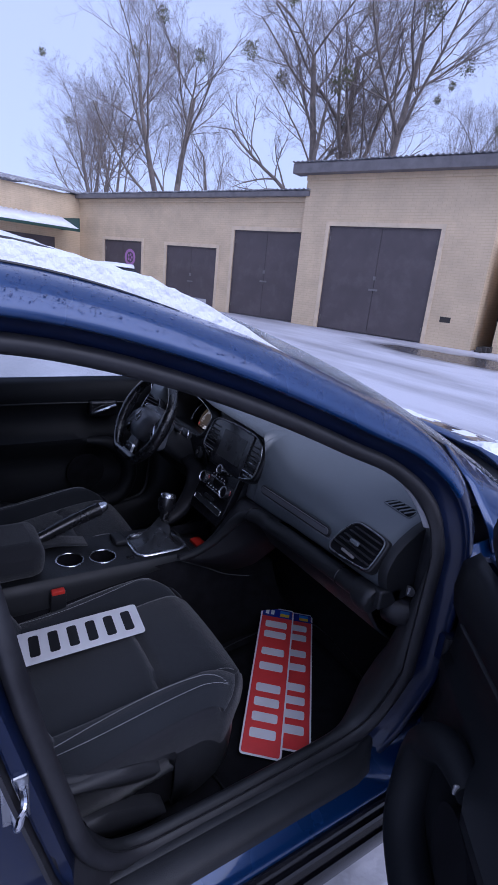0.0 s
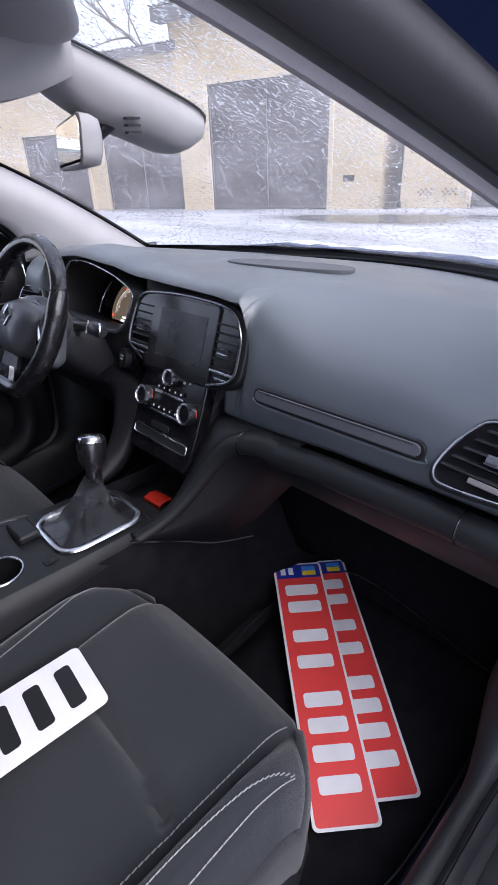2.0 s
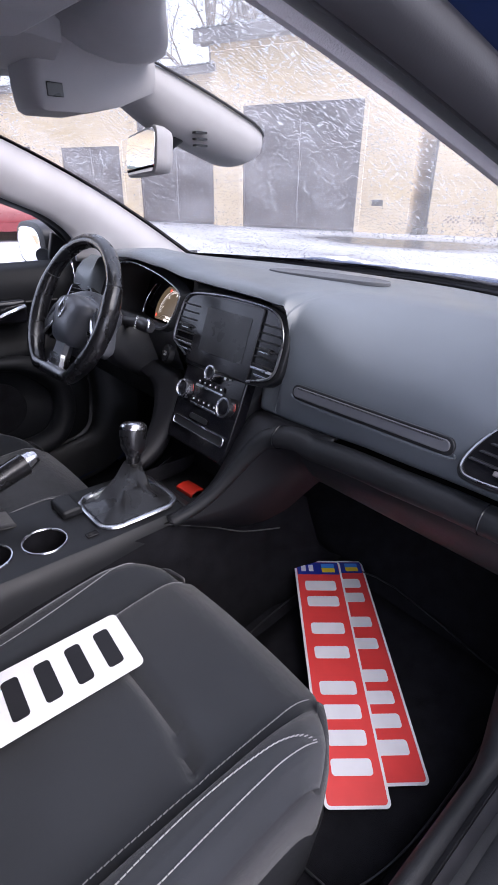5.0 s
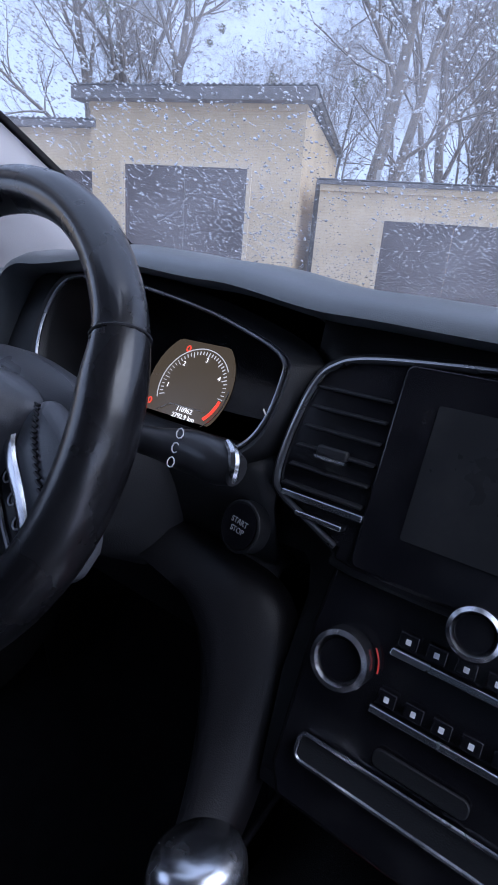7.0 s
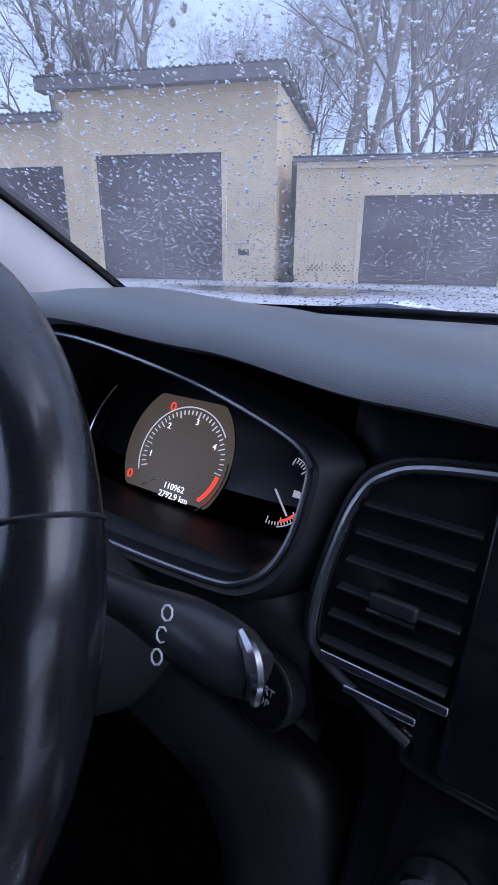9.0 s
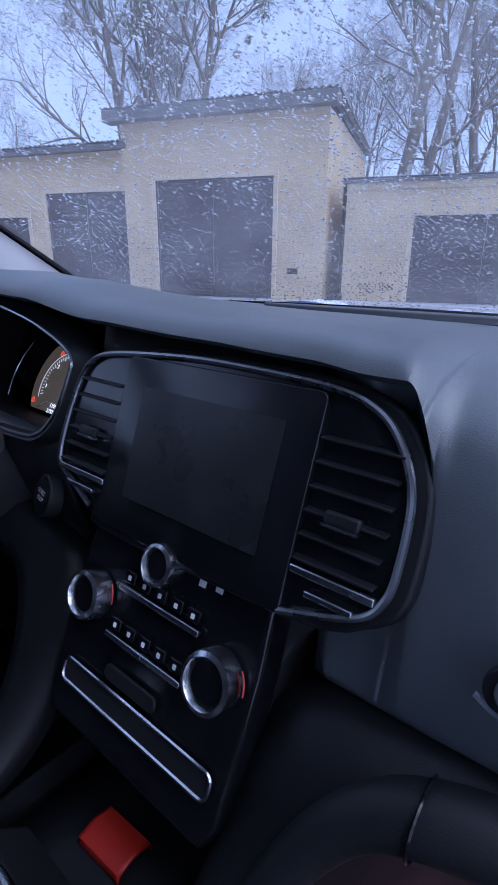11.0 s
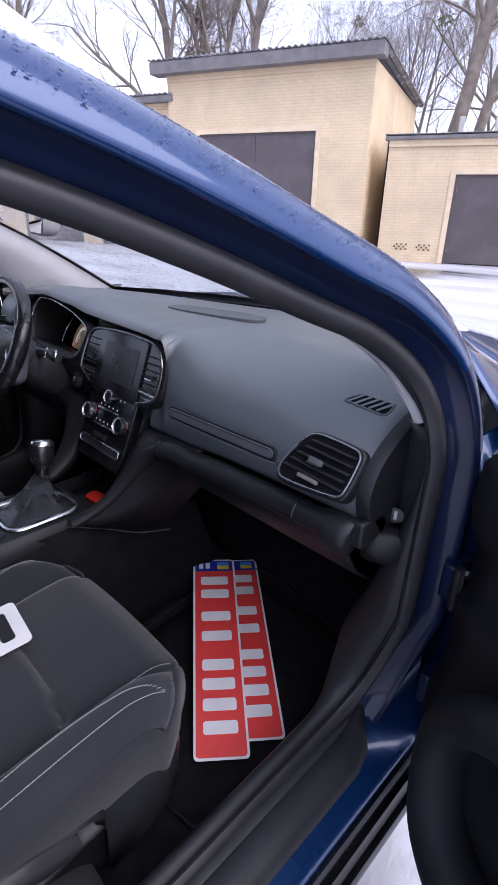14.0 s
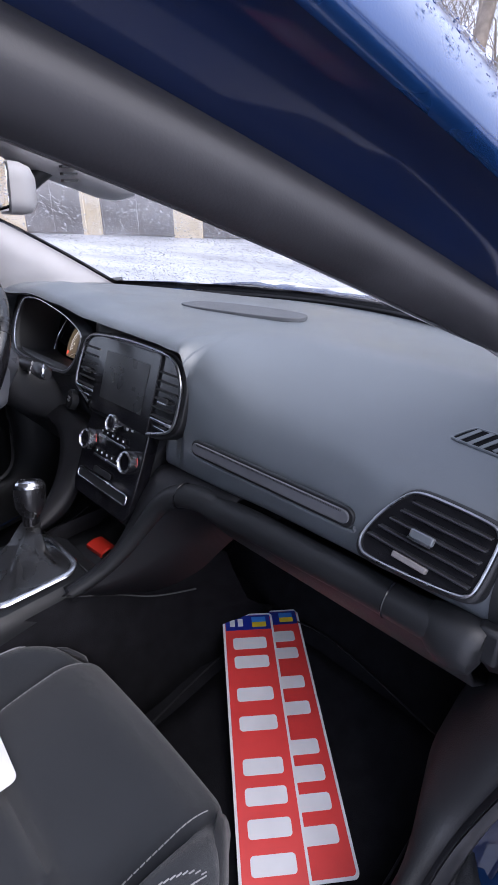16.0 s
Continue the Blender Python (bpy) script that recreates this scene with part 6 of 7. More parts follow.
part("gaiter", bm, M["gaiter"], gear, "creased black leather gaiter")
bm = bmesh.new()
k0, k1 = Vector((-0.056, -0.167, 0.628)), Vector((-0.079, -0.146, 0.712))
KM = frame_at(k0, (1, 0, 0.25), (k1 - k0).cross(Vector((1, 0, 0.25))) * -1)
ax = (k1 - k0)
kn = [(0.0, 0.013), (0.15, 0.014), (0.24, 0.0145), (0.34, 0.020), (0.45, 0.0245), (0.75, 0.0265), (0.93, 0.0245), (1.0, 0.017)]
s1 = ax.normalized().cross(Vector((0, 1, 0.2))).normalized()
s2 = ax.normalized().cross(s1)
def knob_rows(sel):
    return [[k0 + ax * f + (s1 * math.cos(b) + s2 * math.sin(b) * 1.1) * r for b in [2 * math.pi * j / 20 for j in range(20)]] for f, r in sel]
loft(bm, knob_rows(kn), ring=True, caps=True)
kb = part("gear_knob", bm, M["leather"], gear)
bm = bmesh.new()
loft(bm, knob_rows([(0.84, 0.0268), (0.90, 0.0262), (0.96, 0.0242), (1.015, 0.018), (1.02, 0.006)]), ring=True, caps=True)
part("knob_cap", bm, M["chrome"], kb, "chrome shift pattern cap")
# cup holders
for x, y in ((0.032, -0.398), (0.022, -0.490)):
    bm = bmesh.new()
    rows = []
    for r, z in ((0.0375, 0.5915), (0.037, 0.588), (0.035, 0.54), (0.034, 0.525), (0.0, 0.523)):
        rows.append([(x + max(r, 0.001) * math.cos(b), y + max(r, 0.001) * math.sin(b), z + 0.0) for b in [2 * math.pi * j / 32 for j in range(32)]])
    loft(bm, rows, ring=True)
    cup = part("cup_holder", bm, M["carpet"], console, "round black cup holder")
    bm = bmesh.new()
    tube(bm, [(x + 0.0378 * math.cos(b), y + 0.0378 * math.sin(b), lerp(0.588, 0.598, (-0.30 - (y + 0.0378 * math.sin(b))) / 0.26) + 0.0008) for b in [2 * math.pi * j / 40 for j in range(40)]], 0.0022, 6, closed=True)
    part("cup_rim", bm, M["chrome"], cup)
bm = bmesh.new()
box(bm, (0.058, -0.335, 0.5895), (0.072, -0.313, 0.5925))
box(bm, (0.061, -0.331, 0.592), (0.069, -0.325, 0.5945))
part("button", bm, M["gloss"], console, bevel=0.001)
bm = bmesh.new()
box(bm, (-0.075, -0.345, 0.588), (-0.01, -0.305, 0.606))
part("console_switch", bm, M["hard"], console, bevel=0.006)
brake = thing("handbrake", "black handbrake lever with a chrome button", "handbrake", (-0.09, -0.6, 0.6))
bm = bmesh.new()
tube(bm, spline([(-0.080, -0.64, 0.598), (-0.088, -0.56, 0.618), (-0.100, -0.46, 0.652), (-0.115, -0.365, 0.676)], 20), lambda f: 0.015 + 0.006 * f, 12, squash=1.1)
hb = part("grip", bm, M["leather"], brake)
bm = bmesh.new()
tube(bm, [(-0.1145, -0.372, 0.675), (-0.1175, -0.350, 0.681), (-0.119, -0.342, 0.683)], lambda f: 0.019 - 0.006 * f, 14)
part("brake_button", bm, M["chrome"], hb, "chrome release button")
bm = bmesh.new()
loft(bm, [[(-0.075 + dx * w, y, z) for dx in (-1, -0.6, 0.6, 1)] for y, z, w in ((-0.42, 0.595, 0.030), (-0.50, 0.612, 0.032), (-0.60, 0.618, 0.034), (-0.66, 0.597, 0.03))])
part("brake_boot", bm, M["cloth_side"], brake, solid=0.004)
# armrest box
arm = thing("armrest", "black cloth-covered centre armrest", "armrest", (0, -0.7, 0.6))
bm = bmesh.new()
box(bm, (-0.085, -0.84, 0.597), (0.095, -0.565, 0.70))
part("armrest_pad", bm, M["cloth_side"], arm, bevel=0.035)
# something red lying in the tray
bm = bmesh.new()
loft(bm, [[(x, y + 0.006 * math.sin(9 * x), z) for y, z in ((-0.072, 0.537), (-0.070, 0.545), (-0.054, 0.550), (-0.036, 0.547), (-0.032, 0.537))] for x in (-0.042, -0.038, -0.022, -0.002, 0.008, 0.012)])
red = part("lighter_case", bm, M["red"], solid=0.004)
tagged(red, "small bright red plastic case lying in the console tray", "case")


# ---- seats ----
def groove_x(f):
    """Where the bolster meets the middle panel."""
    return lerp(0.150, 0.171, smooth01(f))


def seat_top(x, y):
    """Cushion height; x from its middle line, y in the car."""
    f = (y + 0.70) / 0.49                       # 0 at the back, 1 at the front
    base = lerp(0.455, 0.508, smooth01(f * 1.1))
    front = -0.055 * max(f - 0.90, 0) ** 2 / 0.01 * 0.35
    e, g = abs(x), groove_x(f)
    bol = 0.048 * smooth01((e - g) / 0.030) * smooth01((0.262 - e) / 0.050) * (1 - 0.45 * smooth01((f - 0.80) / 0.2))
    groove = -0.020 * math.exp(-((e - g) / 0.007) ** 2) * smooth01((1.04 - f) * 6)
    welt = -0.006 * math.exp(-((e - lens_x(f, 1)) / 0.005) ** 2)
    seam_y = -0.385 - 0.9 * x * x + 0.02 * x
    seam = -0.020 * math.exp(-((y - seam_y) / 0.010) ** 2) * smooth01((g - 0.004 - e) * 40)
    drop = -0.5 * max(e - 0.232, 0) ** 1.1
    puff = 0.014 * (1 - (x / g) ** 2) if e < g else 0
    return base + front + bol + groove + welt + seam + drop + puff * 0.8


def lens_x(f, which):
    """Two stitched seams on the bolster that run apart and meet again."""
    f = min(max(f, 0), 1)
    return lerp(0.216, 0.222, f) - (0.026 * math.sin(math.pi * f) ** 0.8 if which == 0 else 0)


def car_seat(name, label, cx, facing):
    s = thing(name, label, "car seat", (cx, -0.5, 0.25), group="front seats")
    bm = bmesh.new()
    rows = []
    n = 88
    for j in range(52):
        f = j / 51
        y = lerp(-0.72, -0.205, f)
        row = []
        for i in range(n + 1):
            x = lerp(-0.252, 0.252, i / n)
            e = abs(x)
            yf = y - (0.035 * smooth01((e - 0.150) / 0.07) + 0.045 * max((e - 0.208) / 0.043, 0) ** 2) * f
            row.append((cx + x, yf, seat_top(x, y)))
        rows.append(row)
    # rolled front edge
    last = rows[-1]
    for dy, dz in ((0.010, -0.006), (0.018, -0.018), (0.022, -0.036), (0.020, -0.060), (0.008, -0.10), (-0.015, -0.135)):
        rows.append([(x, y + dy * (1 - smooth01((abs(x - cx) - 0.15) / 0.08)), z + dz) for x, y, z in last])
    loft(bm, rows)
    cush = part("cushion", bm, M["cloth"], s, "black cloth seat cushion", angle=80)
    for k in (-1, 1):
        # outer flank of the bolster, carried round the front corner
        bm = bmesh.new()
        plan = [(0.254, lerp(-0.72, -0.30, j / 16)) for j in range(17)]
        for e in (0.252, 0.243, 0.231, 0.216, 0.198, 0.179):
            plan.append((e, -0.202 - 0.035 * smooth01((e - 0.150) / 0.07) - 0.045 * max((e - 0.208) / 0.043, 0) ** 2 + 0.022 * (1 - smooth01((e - 0.164) / 0.08))))
        plan = [(p.x, p.y) for p in spline([(x, y, 0) for x, y in plan], 44)]
        rows = []
        for j, (x, y) in enumerate(plan):
            a, b = Vector(plan[max(j - 1, 0)]), Vector(plan[min(j + 1, 43)])
            t = (b - a).normalized()
            z0 = seat_top(min(x, 0.250), (y + 0.1118) / 0.8447 if j < 32 and x > 0.2519 else -0.205)
            rows.append([(cx + k * (x + t.y * d), y - t.x * d, z0 + dz) for d, dz in ((-0.010, -0.001), (-0.001, -0.008), (0.003, -0.024), (0.005, -0.050), (0.002, -0.090), (-0.012, -0.155))])
        loft(bm, rows)
        part("bolster_flank", bm, M["cloth_side"], s, solid=0.004)
        # stitched seams along the bolster
        for seam in (0, 1, 2):
            bm = bmesh.new()
            for j in range(58):
                f = j / 57
                xx = k * (groove_x(f) - 0.009 if seam == 0 else lens_x(f, seam - 1) + (0.003 if seam == 2 else 0))
                y = lerp(-0.70, -0.215 if seam == 0 else -0.232, f)
                yy = y - (0.035 * smooth01((abs(xx) - 0.150) / 0.07) + 0.045 * max((abs(xx) - 0.208) / 0.043, 0) ** 2) * ((y + 0.72) / 0.515)
                y2 = y + 0.0068
                a = Vector((cx + xx, yy, seat_top(xx, y) + 0.0012))
                b = Vector((cx + xx, yy + 0.0068, seat_top(xx, y2) + 0.0012))
                tube(bm, [a, b], 0.0009, 4)
            part("stitching", bm, M["thread"], cush, "pale double stitching")
    # plastic base on the door side: full height in front, a strip over the recess that holds the two levers
    for stretch in (((-0.236, 0.420, 0.36, 0.200), (-0.242, 0.430, 0.335, 0.222), (-0.258, 0.436, 0.310, 0.240), (-0.29, 0.437, 0.285, 0.251), (-0.34, 0.434, 0.265, 0.256), (-0.405, 0.430, 0.255, 0.256)),
                    ((-0.405, 0.430, 0.372, 0.256), (-0.43, 0.430, 0.408, 0.256), (-0.47, 0.434, 0.420, 0.256), (-0.55, 0.446, 0.434, 0.256), (-0.64, 0.470, 0.456, 0.256), (-0.78, 0.50, 0.480, 0.256))):
        bm = bmesh.new()
        rows = []
        for y, z1, z0, xo in stretch:
            rows.append([(cx + facing * (xo - 0.020), y, z1 + 0.004), (cx + facing * (xo - 0.004), y, z1), (cx + facing * xo, y, lerp(z1, z0, 0.12)), (cx + facing * (xo + 0.004), y, (z0 + z1) / 2), (cx + facing * (xo - 0.004), y, z0), (cx + facing * (xo - 0.05), y, z0)])
        loft(bm, rows)
        part("side_valance", bm, M["valance"], s, "dark grey plastic seat valance", solid=0.006, angle=60)
    bm = bmesh.new()
    box(bm, (min(cx + facing * 0.225, cx + facing * 0.235), -0.78, 0.25), (max(cx + facing * 0.225, cx + facing * 0.235), -0.40, 0.44))
    part("lever_recess", bm, M["carpet"], s)
    for ends in (((-0.72, 0.462, 0.452), (-0.64, 0.461, 0.440), (-0.56, 0.453, 0.408), (-0.50, 0.442, 0.386), (-0.462, 0.430, 0.384), (-0.448, 0.418, 0.395)),
                 ((-0.66, 0.330, 0.318), (-0.607, 0.342, 0.296), (-0.55, 0.341, 0.262), (-0.50, 0.324, 0.252), (-0.45, 0.303, 0.252), (-0.428, 0.282, 0.262))):
        bm = bmesh.new()
        rows = []
        for y, zt, zb in ends:
            m_ = (zt + zb) / 2
            rows.append([(cx + facing * 0.236, y, zt), (cx + facing * 0.262, y, zt - 0.002), (cx + facing * 0.272, y, lerp(m_, zt, 0.4)), (cx + facing * 0.274, y, m_), (cx + facing * 0.268, y, lerp(m_, zb, 0.7)), (cx + facing * 0.256, y, zb), (cx + facing * 0.236, y, zb)])
        loft(bm, rows, ring=True, caps=True)
        part("lever", bm, M["valance"], s, "long dark grey adjustment lever")
    bm = bmesh.new()
    box(bm, (cx - 0.19, -0.70, 0.235), (cx + 0.19, -0.30, 0.40))
    part("frame", bm, M["hard"], s, bevel=0.02)
    # backrest and headrest
    bm = bmesh.new()
    rows = []
    for k in range(10):
        f = k / 9
        y, z, w, d = lerp(-0.70, -0.98, f), lerp(0.44, 1.06, f), lerp(0.235, 0.195, f), lerp(0.075, 0.05, f)
        rows.append([(cx + w * x, y + dy * d, z) for x, dy in ((-1, -0.8), (-1.02, 0.6), (-0.82, 1.25), (-0.6, 0.7), (0, 0.5), (0.6, 0.7), (0.82, 1.25), (1.02, 0.6), (1, -0.8), (0, -1.2))])
    loft(bm, rows, ring=True, caps=True)
    part("backrest", bm, M["cloth"], s, angle=60, bevel=0.01)
    bm = bmesh.new()
    rows = []
    for f, w, d in ((0, 0.09, 0.03), (0.15, 0.12, 0.045), (0.6, 0.125, 0.05), (0.9, 0.11, 0.04), (1, 0.08, 0.02)):
        rows.append([(cx + w * math.cos(b), -1.0 - 0.03 * f + d * math.sin(b), 1.10 + 0.17 * f) for b in [2 * math.pi * j / 20 for j in range(20)]])
    loft(bm, rows, ring=True, caps=True)
    part("headrest", bm, M["cloth"], s)
    for k in (-1, 1):
        bm = bmesh.new()
        tube(bm, [(cx + k * 0.045, -0.985, 1.04), (cx + k * 0.045, -1.0, 1.11)], 0.006, 8)
        part("headrest_post", bm, M["chrome"], s)
    return s


car_seat("passenger_seat", "black cloth passenger seat with pale double stitching", 0.342, 1)
car_seat("driver_seat", "black cloth driver seat with pale stitching", -0.368, -1)
bm = bmesh.new()
box(bm, (0.122, -0.568, 0.500), (0.136, -0.526, 0.570))
bk = thing("belt_buckle", "black seat belt buckle with a red button", "seat belt buckle", (0.129, -0.547, 0.50))
part("buckle", bm, M["hard"], bk, bevel=0.004)
bm = bmesh.new()
box(bm, (0.120, -0.564, 0.567), (0.138, -0.530, 0.578))
part("release_button", bm, M["red"], bk, "red release button", bevel=0.002)
# rear bench
bench = thing("rear_bench", "black cloth rear bench seat", "car seat", (0, -1.5, 0.4))
bm = bmesh.new()
box(bm, (-0.62, -1.85, 0.38), (0.62, -1.35, 0.52))
part("cushion", bm, M["cloth"], bench, bevel=0.05)
bm = bmesh.new()
box(bm, (-0.62, -0.08, 0.0), (0.62, 0.08, 0.62), pose(0, -1.88, 0.46, 18, 0, 0))
part("backrest", bm, M["cloth"], bench, bevel=0.05)

# floor mat with a stitched edge
mat_out = [(0.21, 0.24), (0.60, 0.24), (0.655, 0.19), (0.665, -0.10), (0.640, -0.245), (0.60, -0.27), (0.50, -0.275), (0.24, -0.26), (0.20, -0.20)]
def floor_z(y):
    p = [(-0.9, 0.225), (-0.3, 0.225), (-0.05, 0.232), (0.12, 0.250), (0.27, 0.290), (0.36, 0.38)]
    for (a, za), (b, zb) in zip(p, p[1:]):
        if y <= b:
            return lerp(za, zb, (y - a) / (b - a))
    return 0.36
bm = bmesh.new()
rows = []
for j in range(20):
    y = lerp(-0.27, 0.24, j / 19)
    rows.append([(lerp(0.20 + 0.02 * (j < 2), 0.66 - 0.03 * (j < 2), i / 10), y, floor_z(y) + 0.008) for i in range(11)])
loft(bm, rows)
fm = part("floor_mat", bm, M["carpet"], None, solid=0.006)
tagged(fm, "black carpet floor mat with a piped edge", "floor mat")
bm = bmesh.new()
tube(bm, [(x, y, floor_z(y) + 0.011) for x, y, _ in spline([(x, y, 0) for x, y in mat_out], 70, closed=True)], 0.0022, 6, closed=True)
part("piping", bm, M["hard"], fm)
# ---- mirror, sensor housing and visors ----
hous = thing("mirror_housing", "grey plastic sensor housing under the windscreen top", "housing", (0, -0.05, 1.3))
bm = bmesh.new()
rows = []
for k in range(19):
    f = k / 18
    v = lerp(0.95, 0.630, f)
    w = 0.044 + 0.017 * smooth01(f * 1.6)
    nose = max((f - 0.80) / 0.20, 0)
    w *= math.sqrt(max(1 - 0.90 * nose * nose, 0.05))
    d = (0.022 + 0.044 * smooth01(f / 0.5)) * (1 - 0.80 * nose ** 1.5)
    c = screen_point(0, v)
    rows.append([Vector((w * x - 0.012, c.y - 0.02 * ax_ * (1 - f), screen_point(w * x / 0.6, v).z - 0.005 - d * dz)) for x, dz, ax_ in ((-1, 0.0, 0), (-0.99, 0.45, 0), (-0.86, 0.85, 1), (-0.45, 1.0, 1), (0, 1.03, 1), (0.45, 1.0, 1), (0.86, 0.85, 1), (0.99, 0.45, 0), (1, 0, 0))])
loft(bm, rows)
part("housing_shell", bm, M["shell"], hous, solid=0.003, angle=70)
part("gasket", tube(bmesh.new(), [r[0] + Vector((-0.002, 0, 0.002)) for r in rows] + [r[-1] + Vector((0.002, 0, 0.002)) for r in rows[::-1]], 0.0022, 6), M["rubber"], hous, "black gasket against the glass")
for k in range(3):
    bm = bmesh.new()
    box(bm, (0.040, -0.052, 1.216 + 0.009 * k), (0.0505, -0.030, 1.219 + 0.009 * k))
    part("vent_slot", bm, M["gloss"], hous)
# block between the housing and the roof lamp, with a dark sensor window in its side
bm = bmesh.new()
rows = []
for y, w, low in ((-0.302, 0.030, 1.268), (-0.296, 0.042, 1.252), (-0.286, 0.046, 1.247), (-0.232, 0.048, 1.248), (-0.178, 0.050, 1.259), (-0.120, 0.050, 1.282)):
    rows.append([(x * w - 0.002, y, z) for x, z in ((-1, 1.350), (-1, low + 0.012), (-0.85, low), (0.85, low), (1, low + 0.012), (1, 1.350))])
part("sensor_block", loft(bm, rows, caps=True), M["shell"], hous, angle=50)
bm = bmesh.new()
box(bm, (0.040, -0.284, 1.2625), (0.0462, -0.262, 1.2785))
part("sensor_window", bm, M["slat"], hous, "small dark square window", bevel=0.001)
mir = thing("rear_view_mirror", "interior mirror in a pale grey shell", "mirror", (-0.02, -0.1, 1.22))
MM = frame_at((-0.030, -0.105, 1.206), (0.95, -0.30, 0.02), (0.0, 0.10, 1.0))
bm = bmesh.new()
rows = []
for z, k in ((-0.035, 0.55), (-0.026, 0.86), (-0.012, 0.98), (0.002, 1.0), (0.004, 0.97)):
    rows.append([MM @ Vector((x * k, y * k, z)) for x, y in rounded(0.215, 0.066, 0.022, 6)])
loft(bm, rows, ring=True, caps=True)
part("shell", bm, M["shell"], mir)
bm = bmesh.new()
prism(bm, rounded(0.205, 0.058, 0.018, 6), MM @ pose(0, 0, 0.0042), 0.001)
part("mirror_glass", bm, M["mirror"], mir, "silvered mirror glass")
bm = bmesh.new()
tube(bm, [MM @ Vector((0, 0.01, -0.03)), (0.0, -0.05, 1.235), (0.0, -0.02, 1.262)], 0.012, 10)
part("stem", bm, M["hard"], mir)
for s in (1, -1):
    vis = thing("sun_visor", "pale grey folded sun visor under the roof", "sun visor", (s * 0.33, -0.42, 1.33), group="sun visors")
    bm = bmesh.new()
    prism(bm, rounded(0.40, 0.15, 0.03, 6), frame_at((s * 0.33, -0.425, 1.318), (1, 0, 0), (0, -1, 0.06)), 0.016)
    part("visor_pad", bm, M["lining"], vis, bevel=0.006)
ohc = thing("overhead_console", "pale grey overhead lamp console", "lamp console", (0, -0.4, 1.33))
bm = bmesh.new()
loft(bm, [[(x, y, z) for x, z in ((-0.10 * w, 1.345), (-0.095 * w, 1.315), (-0.06 * w, 1.302), (0.06 * w, 1.302), (0.095 * w, 1.315), (0.10 * w, 1.345))] for y, w in ((-0.27, 0.8), (-0.31, 1.0), (-0.48, 1.0), (-0.54, 0.8))], caps=True)
part("console_shell", bm, M["shell"], ohc)
bm = bmesh.new()
prism(bm, rounded(0.05, 0.04, 0.006), frame_at((-0.045, -0.36, 1.302), (1, 0, 0), (0, -1, 0)), 0.003)
part("lamp_lens", bm, M["fascia"], ohc)


# ---- doors ----
DH = Matrix(((0.796, 0.605, 0, 0.848), (-0.605, 0.796, 0, 0.040), (0, 0, 1, 0), (0, 0, 0, 1)))   # along the open door, outwards through it, up


def door_points(rows, m):
    return [[m @ Vector(p) for p in r] for r in rows]


